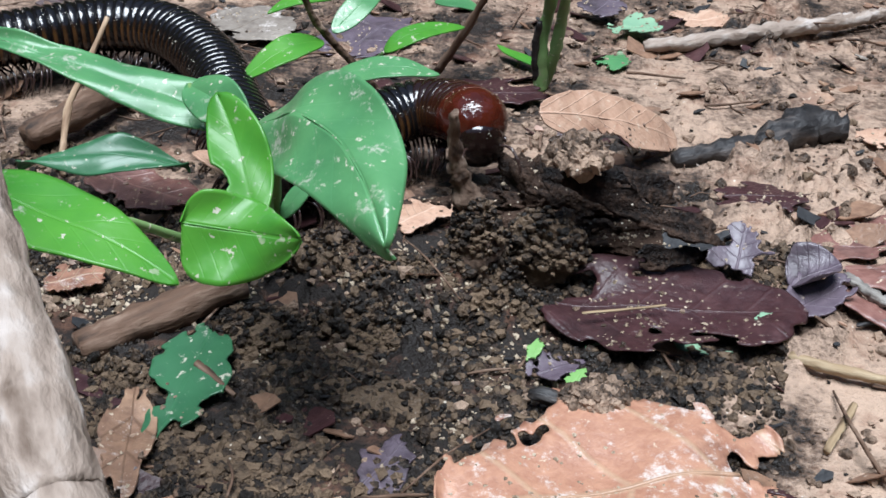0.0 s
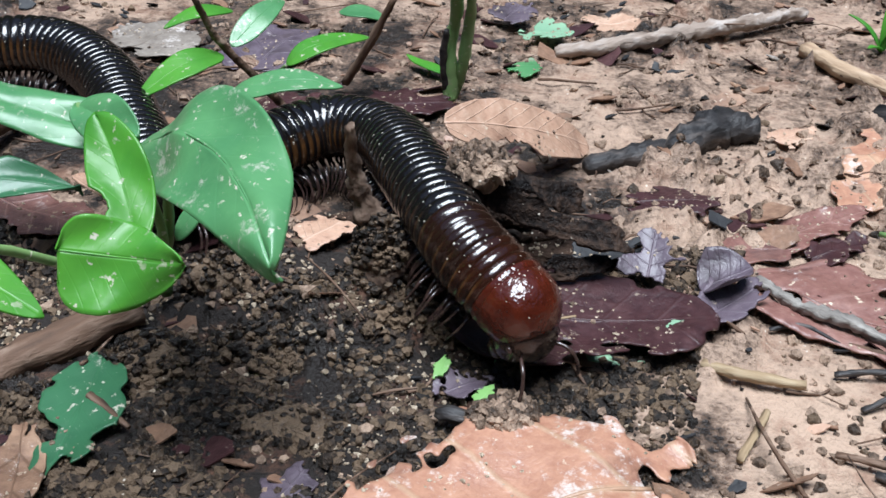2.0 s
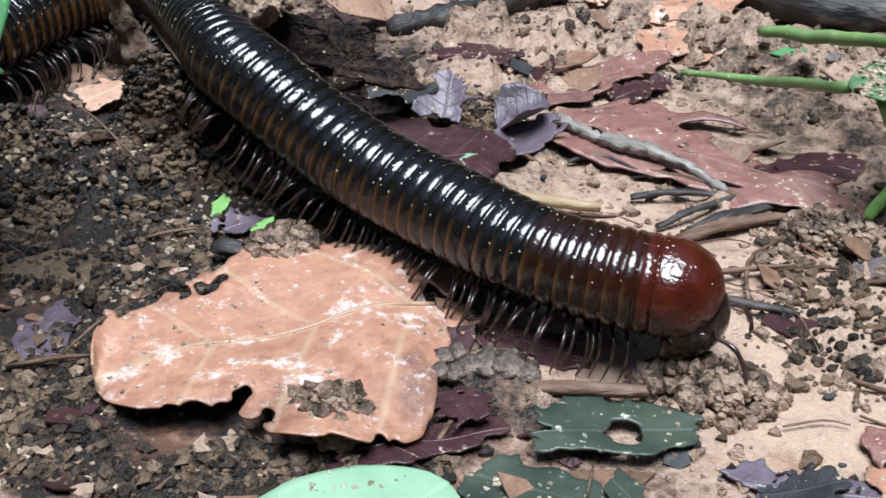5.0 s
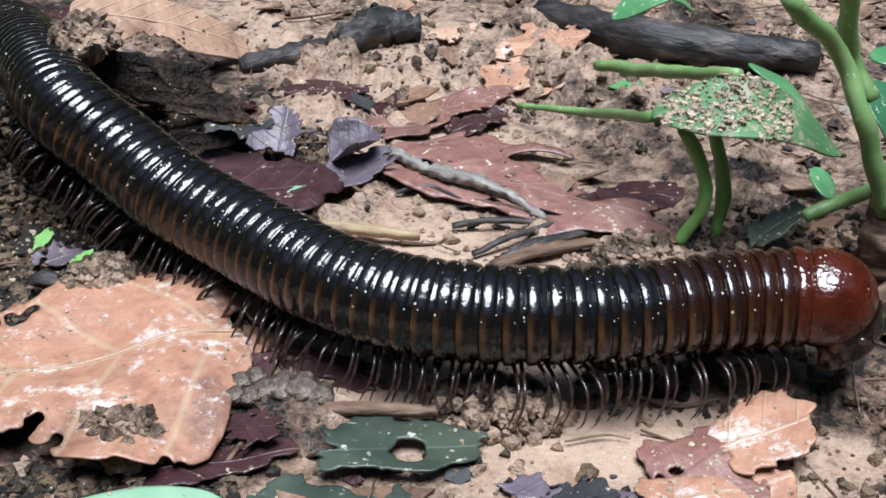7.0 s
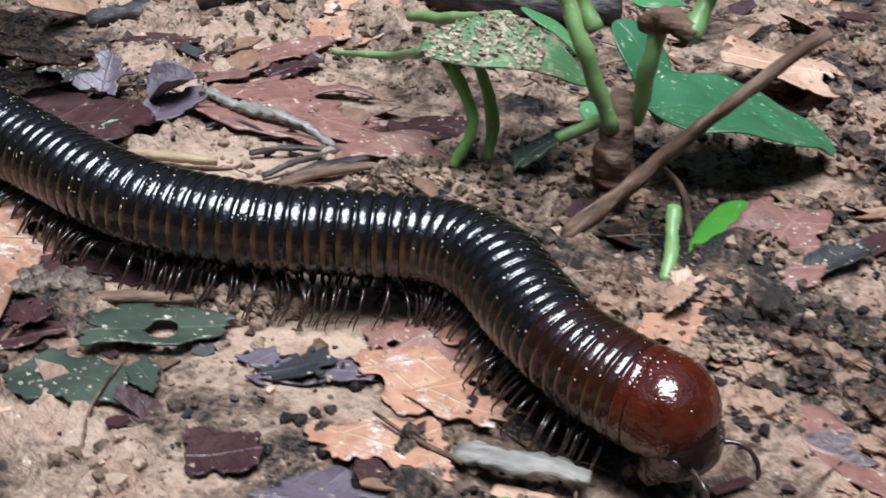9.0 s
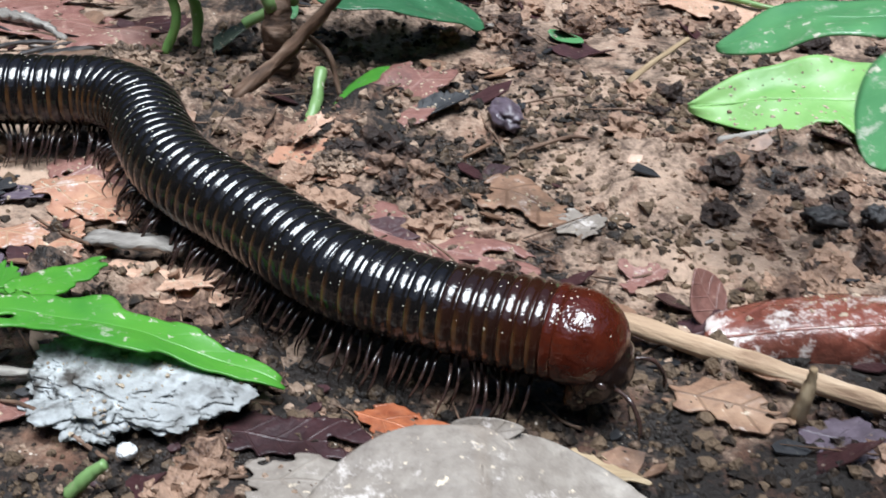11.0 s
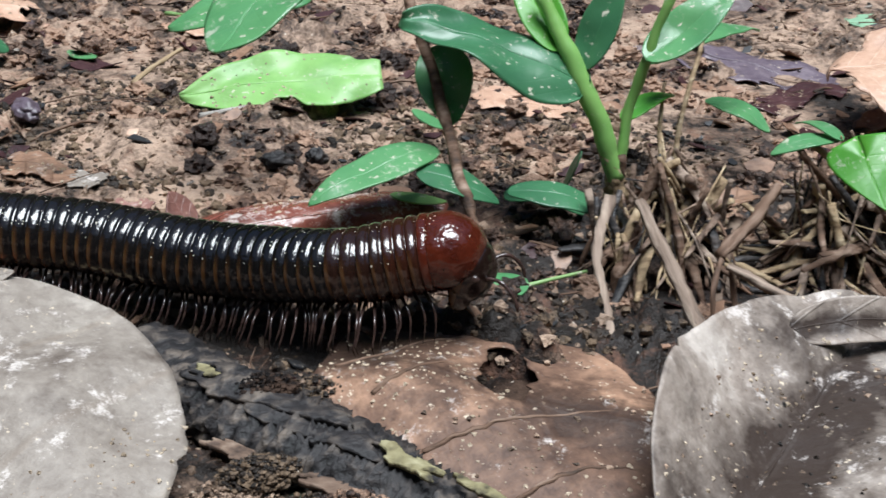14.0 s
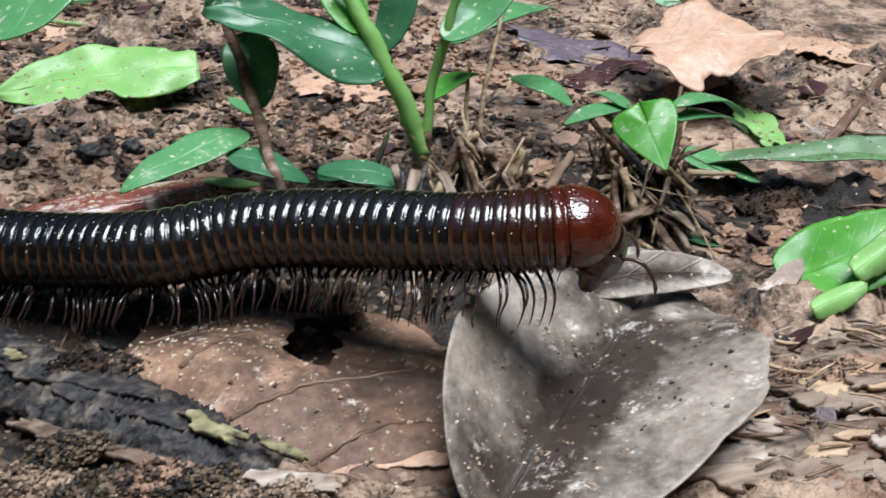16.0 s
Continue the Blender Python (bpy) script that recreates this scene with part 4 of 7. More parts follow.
# a stub of rotten wood with a thin splinter standing on it
twig([(-0.0625, -0.0125, 0.0020), (-0.0632, -0.0122, 0.0150), (-0.0660, -0.0116, 0.0230), (-0.0672, -0.0130, 0.0300), (-0.0668, -0.0152, 0.0375)],
     [0.0046, 0.0026, 0.0015, 0.0010, 0.0006], CRUMBWOOD, "crumbly rotten stub with a thin upright splinter", "stump", rough=1.1, sides=14)
lump("rotten_wood", (-0.0576, 0.0196, 0.0020), (0.014, 0.009, 0.007), HUMUS_AND_SHADE, "crumbly black rotten wood lump", "rotten wood", 5, 0.8, 6, 20)
lump("rotten_wood", (-0.0509, 0.0142, 0.0000), (0.018, 0.008, 0.004), HUMUS_AND_SHADE, "flat dark rotten wood crust", "rotten wood", 8, 0.8, 6, 5)
for n, (a, b, w, z) in enumerate([
    ((-0.0600, 0.0050, 0.0170), (-0.0360, 0.0090, 0.0115), 0.0070, 1.6), ((-0.0520, -0.0020, 0.0235), (-0.0350, 0.0020, 0.0145), 0.0060, 1.3),
    ((-0.0420, 0.0000, 0.0150), (-0.0190, 0.0050, 0.0110), 0.0050, 1.2), ((-0.0540, 0.0080, 0.0185), (-0.0300, 0.0170, 0.0110), 0.0060, 0.9),
    ((-0.0380, -0.0020, 0.0080), (-0.0260, 0.0040, 0.0065), 0.0040, 1.4), ((-0.0580, 0.0010, 0.0110), (-0.0420, 0.0040, 0.0080), 0.0060, 1.8),
]):
    leaf("bark_piece", a, b, w * 1.5, HUMUS_AND_SHADE, None, "ragged black rotten bark crust over a hollow", "bark", thick=0.0011, jag=0.25, rag=0.28, face=(0, -z, 1), wave=0.25,
         shape=(0.9, 0.35), seed=300 + n, nu=60, nv=30)
for n, (p, size) in enumerate([
    ((-0.0902, -0.0108, -0.0010), (0.011, 0.009, 0.010)), ((-0.0640, -0.0130, 0.0020), (0.011, 0.008, 0.010)), ((-0.0760, -0.0130, 0.0000), (0.010, 0.008, 0.007)), ((-0.0530, -0.0020, 0.0060), (0.008, 0.005, 0.009)), ((-0.0688, -0.0206, -0.0020), (0.016, 0.008, 0.006)), ((-0.0794, -0.0253, -0.0010), (0.011, 0.007, 0.005)),
    ((-0.0956, -0.0319, -0.0010), (0.010, 0.008, 0.005)), ((-0.1128, -0.0467, -0.0010), (0.012, 0.007, 0.004)), ((-0.0549, -0.0127, -0.0010), (0.010, 0.006, 0.005)), ((-0.0690, -0.0426, -0.0020), (0.016, 0.008, 0.004)),
]):
    clod(p, size, MOUND, "mound of loose granular brown soil", 400 + n, 650, 0.88, 0.0028)
clod((-0.0634, -0.0120, 0.0130), (0.0046, 0.0040, 0.0080), MOUND, "crumbly soil column round a rotten stub", 420, 600, 0.9, 0.0024)
clod((-0.0485, -0.0020, 0.0255), (0.0050, 0.0040, 0.0042), CRUMB, "brown soil clod beside a tan leaf", 9)
clod((-0.0390, -0.0379, 0.0030), (0.0042, 0.0036, 0.003), CRUMB, "crumbly brown soil clod on an orange leaf", 10)
lump("charcoal", (-0.0452, -0.0379, 0.0030), (0.0032, 0.0014, 0.0012), BLACKWOOD, "small black charred wood chip", "wood chip", 11, 0.3, 3, -5)
lump("charcoal", (-0.0751, -0.0159, 0.0030), (0.0045, 0.003, 0.002), BLACKWOOD, "black wet leaf clump in loose soil", "wood chip", 12, 0.5, 3)
twig([(-0.0185, 0.0577, 0.0020), (-0.0102, 0.0694, 0.0030), (-0.0017, 0.0727, 0.0020)], [0.003, 0.0045, 0.003], BLACKWOOD, "blue-black wet wood piece with pale crust", "wood piece", rough=0.5, sides=12)
twig([(-0.0358, 0.0490, 0.0010), (-0.0248, 0.0568, 0.0015), (-0.0133, 0.0655, 0.0010)], [0.002, 0.0026, 0.002], BLACKWOOD, "dark wet wood strip", "wood piece", rough=0.5)
twig([(-0.1204, -0.0468, 0.0020), (-0.1113, -0.0357, 0.0030), (-0.1013, -0.0236, 0.0040)], [0.0030, 0.0034, 0.0026], TWIG, "thick dark brown root lying on soil", "root", rough=0.2, sides=12)
twig([(-0.0492, 0.1049, 0.0020), (-0.0241, 0.1175, 0.0040), (-0.0050, 0.1316, 0.0040), (0.0109, 0.1456, 0.0030)], [0.0016, 0.0021, 0.0019, 0.0016], PALEBARK, "pale tan fallen branch on far soil", "branch", rough=0.6, n=16)
twig([(0.0110, 0.1224, 0.0020), (0.0202, 0.1078, 0.0030), (0.0360, 0.0957, 0.0020)], [0.0022, 0.0020, 0.0018], PALETWIG, "pale forked branch piece on far soil", "branch")
twig([(-0.0937, 0.0740, 0.0030), (-0.0872, 0.0715, 0.0140), (-0.0807, 0.0700, 0.0260)], [0.0011, 0.0010, 0.0008], TWIG, "thin brown upright twig among seedlings")
twig([(-0.1646, 0.0131, 0.0040), (-0.1585, 0.0261, 0.0060), (-0.1546, 0.0440, 0.0040)], [0.0030, 0.0034, 0.0026], TWIG, "weathered brown root by a seedling", "root")
twig([(-0.1519, 0.0044, 0.0020), (-0.1559, 0.0155, 0.0100), (-0.1521, 0.0292, 0.0260)], [0.0007, 0.0008, 0.0005], PALETWIG, "thin pale dry stalk")
twig([(-0.0094, -0.0143, 0.0015), (-0.0033, -0.0169, 0.0025), (0.0064, -0.0165, 0.0015)], [0.0009, 0.0011, 0.0008], STRAW, "dry straw-coloured twig on soil")
twig([(-0.0033, -0.0362, 0.0010), (-0.0014, -0.0303, 0.0015), (0.0004, -0.0248, 0.0020)], [0.0006, 0.0007, 0.0006], STRAW, "short pale twig on soil")
twig([(-0.0999, -0.0451, 0.0030), (-0.0916, -0.0502, 0.0020)], [0.0007, 0.0004], TWIG, "short splintered dry stalk")
twig([(-0.0800, -0.0073, 0.0020), (-0.0733, -0.0051, 0.0035), (-0.0672, -0.0004, 0.0020)], [0.0006, 0.0008, 0.0006], BLACKWOOD, "thin black rootlet over soil")
twig([(-0.0437, -0.0166, 0.0045), (-0.0305, -0.0107, 0.0050)], [0.00025, 0.0002], STRAW, "fine straw on a maroon leaf", "straw")
for n, (a, b, c, r) in enumerate([
    ((0.0103, -0.0318, 0.0010), (0.0194, -0.0336, 0.0020), (0.0342, -0.0282, 0.0010), 0.0005),
    ((0.0156, -0.0349, 0.0010), (0.0234, -0.0394, 0.0020), (0.0330, -0.0408, 0.0010), 0.0006),
    ((0.0148, -0.0201, 0.0010), (0.0208, -0.0159, 0.0020), (0.0313, -0.0060, 0.0010), 0.0005),
    ((0.0139, -0.0031, 0.0010), (0.0232, -0.0074, 0.0020), (0.0314, -0.0125, 0.0010), 0.0005),
    ((0.0188, -0.0224, 0.0010), (0.0239, -0.0185, 0.0020), (0.0350, -0.0102, 0.0010), 0.0009),
    ((0.0111, -0.0118, 0.0010), (0.0183, -0.0109, 0.0020), (0.0292, -0.0088, 0.0010), 0.0005),
    ((0.0178, -0.0233, 0.0010), (0.0246, -0.0200, 0.0020), (0.0344, -0.0146, 0.0010), 0.0010),
    ((0.0010, -0.0013, 0.0010), (0.0066, -0.0005, 0.0020), (0.0134, -0.0039, 0.0010), 0.0004),
]):
    twig([a, b, c], [r, r * 1.1, r * 0.7], BLACKWOOD if n % 3 else TWIG, "thin black rootlet on tan soil", "rootlet", seed=n + 3, rough=0.4)
# a leaning branch close in front
twig([(-0.0936, -0.0931, 0.0000), (-0.0585, -0.1405, 0.0660), (-0.0564, -0.1438, 0.0750), (-0.0641, -0.1346, 0.0760), (-0.0761, -0.1196, 0.0760), (-0.0890, -0.1036, 0.0750), (-0.15, -0.03, 0.05), (-0.26, 0.13, 0.0)],
     [0.0025, 0.0027, 0.0027, 0.0027, 0.0023, 0.0016, 0.0014, 0.0012], PALEBARK, "pale leaning branch with peeling bark", "branch", sides=20, rough=0.06, n=14)

# ---- the seedlings of the first stretch ----


def seedling(place, label, category="seedling"):
    return thing("seedling", place, label, category)


def petiole(plant, points, r=0.0009, material=None):
    return stick("stem", points, [r, r * 0.9, r * 0.7], material or STEM, plant, 0.1, 8)


s1 = seedling((-0.0985, -0.0180, 0.0040), "green seedling with broad sand-speckled leaves")
petiole(s1, [(-0.0985, -0.0180, 0.0040), (-0.0968, -0.0200, 0.0150), (-0.0905, -0.0290, 0.0340)], 0.0011)
leaf("leaf", (-0.0959, -0.0303, 0.0360), (-0.0629, -0.0621, 0.0407), 0.0180, GREEN, s1, side_bend=-0.16, roll=-4, arch=0.10, fold=-0.18, wave=0.2, face=(0.15, -0.72, 0.68), shape=(0.8, 0.6), jag=0.03,
     seed=51, nu=60, nv=28)
petiole(s1, [(-0.0975, -0.0190, 0.0080), (-0.0950, -0.0260, 0.0240), (-0.0959, -0.0303, 0.0360)], 0.0009)
leaf("leaf", (-0.1097, 0.0005, 0.0220), (-0.1633, -0.0015, 0.0340), 0.0103, GREEN, s1, arch=0.04, roll=22, side_bend=-0.03, fold=0.1, wave=0.28, jag=0.04, shape=(0.55, 0.6), seed=53, nu=44)
leaf("leaf", (-0.0836, -0.0560, 0.0365), (-0.0940, -0.0423, 0.0489), 0.0082, BRIGHT, s1, fold=0.25, wave=0.10, side_bend=0.04, face=(0.25, -0.8, 0.5), shape=(1.05, 0.5), cut=((0, 0.25, 0.5, 0.35),), seed=54, label="sunlit yellow-green leaf half")
leaf("leaf", (-0.0912, -0.0618, 0.0396), (-0.0755, -0.0597, 0.0385), 0.0150, BRIGHT, s1, fold=-0.12, wave=0.16, face=(0.0, -0.8, 0.6), asym=(0.70, 1.05), shape=(0.58, 0.62), jag=0.06, seed=55, label="folded yellow-green leaf half with a bleached crease")
leaf("leaf", (-0.0985, -0.0420, 0.0390), (-0.0900, -0.0470, 0.0390), 0.0040, TAN, s1, curl=0.5, jag=0.3, shape=(0.8, 0.5), seed=52, nu=24, nv=10, label="withered brown spot at the fold")
petiole(s1, [(-0.0975, -0.0190, 0.0080), (-0.0960, -0.0340, 0.0260), (-0.0900, -0.0540, 0.0380)], 0.0008)
leaf("leaf", (-0.1182, -0.0066, 0.0150), (-0.1479, -0.0152, 0.0150), 0.0082, DEEP, s1, arch=0.08, roll=10, wave=0.4, jag=0.08, shape=(0.8, 0.7), seed=56)
leaf("leaf", (-0.1118, -0.0814, 0.0520), (-0.0796, -0.0853, 0.047), 0.0110, BRIGHT, s1, arch=0.1, roll=-8, shape=(0.75, 0.7), seed=57, label="bright leaf nearest the path")
petiole(s1, [(-0.0985, -0.0180, 0.0050), (-0.1064, -0.0539, 0.0330), (-0.1118, -0.0814, 0.0520)], 0.0008)
leaf("leaf", (-0.0942, -0.0210, 0.0165), (-0.0888, -0.0176, 0.0245), 0.0034, GREEN, s1, arch=0.1, face=(0, -0.7, 0.7), shape=(0.8, 0.7), seed=58, nu=20, nv=8)
leaf("leaf", (-0.1180, -0.0040, 0.0300), (-0.1035, -0.0127, 0.0296), 0.0088, GREEN, s1, fold=0.15, face=(0, -0.6, 0.8), wave=0.15, shape=(0.9, 0.55), seed=59)
petiole(s1, [(-0.0975, -0.0190, 0.0080), (-0.1080, -0.0130, 0.0220), (-0.1180, -0.0040, 0.0300)], 0.0007)

s2 = seedling((-0.1004, 0.0577, 0.0000), "green seedling with a brown stem behind the millipede")
stick("stem", [(-0.1004, 0.0577, 0.0000), (-0.1051, 0.0522, 0.0100), (-0.1122, 0.0442, 0.0240), (-0.1138, 0.0397, 0.0340)], [0.0010, 0.0009, 0.0008, 0.0007], TWIG, s2, 0.15, 8)
leaf("leaf", (-0.1056, 0.0322, 0.0160), (-0.0831, 0.0359, 0.0200), 0.0077, GREEN, s2, arch=0.12, roll=-15, shape=(0.75, 0.65), seed=61)
leaf("leaf", (-0.0983, 0.0472, 0.0180), (-0.0842, 0.0604, 0.0200), 0.0063, BRIGHT, s2, arch=0.12, roll=-12, shape=(0.8, 0.7), seed=62)
leaf("leaf", (-0.1109, 0.0445, 0.0200), (-0.1234, 0.0288, 0.0160), 0.0074, BRIGHT, s2, arch=0.1, roll=15, shape=(0.8, 0.7), seed=63)
leaf("leaf", (-0.1114, 0.0527, 0.0260), (-0.1215, 0.0405, 0.0260), 0.0048, BRIGHT, s2, arch=0.1, roll=10, shape=(0.8, 0.7), seed=64)
leaf("leaf", (-0.1055, 0.0361, 0.0260), (-0.0998, 0.0523, 0.0300), 0.0056, GREEN, s2, arch=0.1, roll=-25, shape=(0.8, 0.7), seed=65)
leaf("leaf", (-0.0948, 0.0747, 0.0200), (-0.0845, 0.0761, 0.0180), 0.0077, GREEN, s2, arch=0.1, shape=(0.8, 0.7), seed=66)
petiole(s2, [(-0.1051, 0.0522, 0.0100), (-0.1047, 0.0400, 0.0140), (-0.1056, 0.0322, 0.0160)], 0.0005)
petiole(s2, [(-0.1051, 0.0522, 0.0100), (-0.1011, 0.0480, 0.0150), (-0.0983, 0.0472, 0.0180)], 0.0005)

s3 = seedling((-0.0696, 0.0763, 0.0000), "pair of thick green seedling stalks with dark bark")
stick("stem", [(-0.0696, 0.0763, 0.0000), (-0.0699, 0.0767, 0.0100), (-0.0688, 0.0759, 0.0200), (-0.0664, 0.0676, 0.0360)], [0.0018, 0.0016, 0.0014, 0.0012], STEM, s3, 0.2, 10)
stick("stem", [(-0.0691, 0.0781, 0.0010), (-0.0664, 0.0763, 0.0120), (-0.0648, 0.0735, 0.0240), (-0.0626, 0.0627, 0.0380)], [0.0012, 0.0013, 0.0012, 0.001], STEM, s3, 0.2, 10)
stick("bark", [(-0.0703, 0.0761, 0.0010), (-0.0710, 0.0751, 0.0105), (-0.0702, 0.0736, 0.0180)], [0.0008, 0.0009, 0.0006], BLACKWOOD, s3, 0.4, 8)
leaf("leaf", (-0.0716, 0.0852, 0.0020), (-0.0839, 0.0931, 0.0030), 0.0035, BRIGHT, s3, seed=67, nu=16, nv=8, shape=(0.8, 0.7))
s4 = seedling((0.0298, 0.1299, 0.0000), "small grassy green tuft on far soil", "grass tuft")
for n, (dx, dy, dz) in enumerate([(-0.009, 0.004, 0.008), (0.004, -0.002, 0.009), (0.001, 0.006, 0.014), (0.008, 0.002, 0.006), (-0.004, -0.005, 0.003)]):
    p = Vector((0.0298, 0.1299, 0.0000))
    leaf("leaf", p, p + Vector((dx, dy, dz)), 0.0022, BRIGHT, s4, arch=0.15, shape=(0.8, 0.7), seed=70 + n, nu=16, nv=6)

# ---- the middle stretch ----
fallen((-0.0270, -0.1005, 0.0040), (-0.0100, -0.0815, 0.0030), 0.0225, MINT, "pale mint green fallen leaf", jag=0.06, shape=(0.7, 0.5), fold=0.03, seed=81, nu=44, nv=24)
fallen((-0.0016, -0.0710, 0.0020), (0.0192, -0.0668, 0.0020), 0.0139, OLIVE, "grey-green rotting leaf with a hole", jag=0.2, shape=(0.8, 0.6), holes=((0.52, 0.05, 0.3),), seed=82, nu=50, nv=30)
fallen((-0.0081, -0.0770, 0.0010), (0.0085, -0.0821, 0.0010), 0.0129, OLIVE, "grey-green rotting leaf with pale veins", jag=0.3, shape=(0.8, 0.5), seed=83, nu=50)
fallen((0.0068, -0.0766, 0.0020), (0.0122, -0.0828, 0.0020), 0.0071, OLIVE, "dull green leaf scrap on litter", jag=0.4, shape=(0.9, 0.5), seed=84, nu=24)
fallen((-0.0249, -0.0767, 0.0010), (-0.0052, -0.0696, 0.0010), 0.0102, MAROON, "dark purple dead leaf in shade", jag=0.3, shape=(0.9, 0.5), seed=85)
fallen((-0.0136, -0.0673, 0.0020), (-0.0058, -0.0678, 0.0030), 0.0063, MAROON, "dark maroon leaf fragment beside a clod", jag=0.3, shape=(0.9, 0.5), seed=86, nu=30)
fallen((-0.0110, -0.0495, 0.0010), (0.0056, -0.0548, 0.0010), 0.0091, MAROON, "dark maroon dead leaf under the legs", jag=0.3, shape=(0.9, 0.5), seed=87)
fallen((0.0399, -0.0723, 0.0010), (0.0510, -0.0621, 0.0030), 0.0140, RED, "faded pinkish dead leaf", jag=0.3, shape=(0.9, 0.5), seed=88)
fallen((0.0377, -0.0761, 0.0010), (0.0537, -0.0695, 0.0020), 0.0181, ORANGE, "faded orange-pink dead leaf", jag=0.3, shape=(0.9, 0.5), wave=0.05, seed=89)
fallen((0.0199, -0.0745, 0.0010), (0.0390, -0.0760, 0.0010), 0.0103, PURPLE, "grey-violet dead leaf in litter", jag=0.3, shape=(0.9, 0.5), seed=90)
fallen((0.0455, -0.0661, 0.0020), (0.0593, -0.0610, 0.0060), 0.0136, ORANGE, "pale orange leaf with a sunlit ragged edge", jag=0.35, shape=(0.9, 0.5), curl=0.1, seed=91)
fallen((0.0763, -0.0651, 0.0010), (0.0905, -0.0569, 0.0020), 0.0118, ORANGE, "bright orange-brown dead leaf", jag=0.25, shape=(0.9, 0.5), seed=92)
fallen((0.0791, -0.0579, 0.0020), (0.0838, -0.0567, 0.0060), 0.0054, TAN, "curled cream leaf scrap", jag=0.3, curl=0.6, shape=(0.9, 0.5), seed=93, nu=24)
fallen((0.0577, -0.0138, 0.0010), (0.0670, -0.0093, 0.0070), 0.0077, OLIVE, "withered grey-green leaf by a stem", jag=0.3, shape=(0.8, 0.6), fold=0.3, seed=94)
fallen((-0.0221, 0.0421, 0.0010), (-0.0070, 0.0385, 0.0010), 0.0100, MAROON, "small dark maroon dead leaf on sand", jag=0.3, shape=(0.9, 0.5), seed=95, nu=30)
fallen((0.0011, 0.0678, 0.0020), (0.0103, 0.0751, 0.0030), 0.0100, TAN, "small pale dead leaf on far soil", jag=0.3, shape=(0.9, 0.5), seed=96, nu=24)
twig([(-0.0013, 0.0119, 0.0020), (0.0063, 0.0038, 0.0030), (0.0160, 0.0006, 0.0025), (0.0259, -0.0097, 0.0020)], [0.0009, 0.0012, 0.0007], GREYWOOD, "grey weathered twig with rough bark", rough=0.8, n=14)
twig([(0.0249, 0.0846, 0.0030), (0.0514, 0.0638, 0.0050), (0.0820, 0.0626, 0.0040)], [0.0035, 0.0045, 0.0035], BLACKWOOD, "dark wet fallen branch", "branch", sides=12)
twig([(-0.0043, -0.0625, 0.0020), (0.0035, -0.0624, 0.0030), (0.0140, -0.0606, 0.0020)], [0.0008, 0.0010, 0.0007], TWIG, "dark thin twig over leaves")
twig([(0.0658, -0.0373, 0.0010), (0.0785, -0.0332, 0.0120), (0.0898, -0.0346, 0.0250), (0.1022, -0.0332, 0.0360)], [0.0015, 0.0013, 0.0011, 0.0010], TWIG, "brown knobbly twig rising from roots", rough=0.3)
twig([(0.0796, -0.0314, 0.0120), (0.0842, -0.0326, 0.0080), (0.0860, -0.0353, 0.0010)], [0.0006, 0.0006, 0.0005], TWIG, "thin curved root under a twig", "root")
twig([(0.0829, -0.0359, 0.0070), (0.0821, -0.0417, 0.0030), (0.0810, -0.0473, 0.0000)], [0.0012, 0.0012, 0.0010], STEM, "short green stalk among roots", "stalk")
for n, (x, y, r) in enumerate([(-0.0130, -0.0592, 0.0014), (-0.0113, -0.0580, 0.0013), (-0.0131, -0.0620, 0.0013), (-0.0098, -0.0607, 0.0017), (-0.0074, -0.0600, 0.0022),
                               (-0.0049, -0.0604, 0.0025), (-0.0112, -0.0622, 0.0014), (-0.0026, -0.0612, 0.0019)]):
    lump("soil_pellet", (x, y, 0.0032), (r, r, r * 0.9), ROTSOIL, "grey-brown rounded soil pellet in a heap", "soil pellet", 20 + n, 0.3, 3)["group"] = "heap of soil pellets"
clod((-0.0250, -0.0712, 0.0020), (0.0058, 0.0045, 0.004), CRUMB, "crumbly brown soil clod by a leaf edge", 31)
clod((0.0197, -0.0587, 0.0010), (0.0085, 0.0055, 0.004), CRUMB, "loose heap of tan soil crumbs", 32)
clod((-0.0370, -0.0359, 0.0020), (0.0045, 0.004, 0.0035), CRUMB, "brown soil clod on leaf", 33)
clod((0.0403, -0.0183, 0.0010), (0.0065, 0.005, 0.003), CRUMB, "loose tan soil clod beside stems", 34)

# ---- the bush in the middle ----
bush = thing("bush", (0.0769, -0.0146, 0.0000), "green herb with cut stems and broad leaves", "herb")
stick("root_crown", [(0.0732, -0.0256, -0.0020), (0.0738, -0.0253, 0.0060), (0.0735, -0.0262, 0.012), (0.0748, -0.0232, 0.021)], [0.0032, 0.0034, 0.0030, 0.0024], TWIG, bush, 0.35, 12, label="knobbly brown root crown")
stick("stem", [(0.0728, -0.0270, 0.016), (0.0668, -0.0278, 0.0300), (0.0628, -0.0251, 0.0380), (0.0531, -0.0324, 0.0480)], [0.0014, 0.0013, 0.0013, 0.0012], STEM, bush, 0.1, 12)
stick("stem", [(0.0765, -0.0245, 0.016), (0.0775, -0.0278, 0.0280), (0.0790, -0.0263, 0.0350)], [0.0014, 0.0013, 0.0015], STEM, bush, 0.15, 12)
stick("stem", [(0.0694, -0.0214, 0.0300), (0.0655, -0.0195, 0.0360), (0.0620, -0.0262, 0.0480)], [0.0014, 0.0014, 0.0012], STEM, bush, 0.1, 10)
stick("node", [(0.0766, -0.0255, 0.0330), (0.0791, -0.0290, 0.0350), (0.0830, -0.0307, 0.0330)], [0.0018, 0.0022, 0.0014], TWIG, bush, 0.4, 12, label="brown cut stem end")
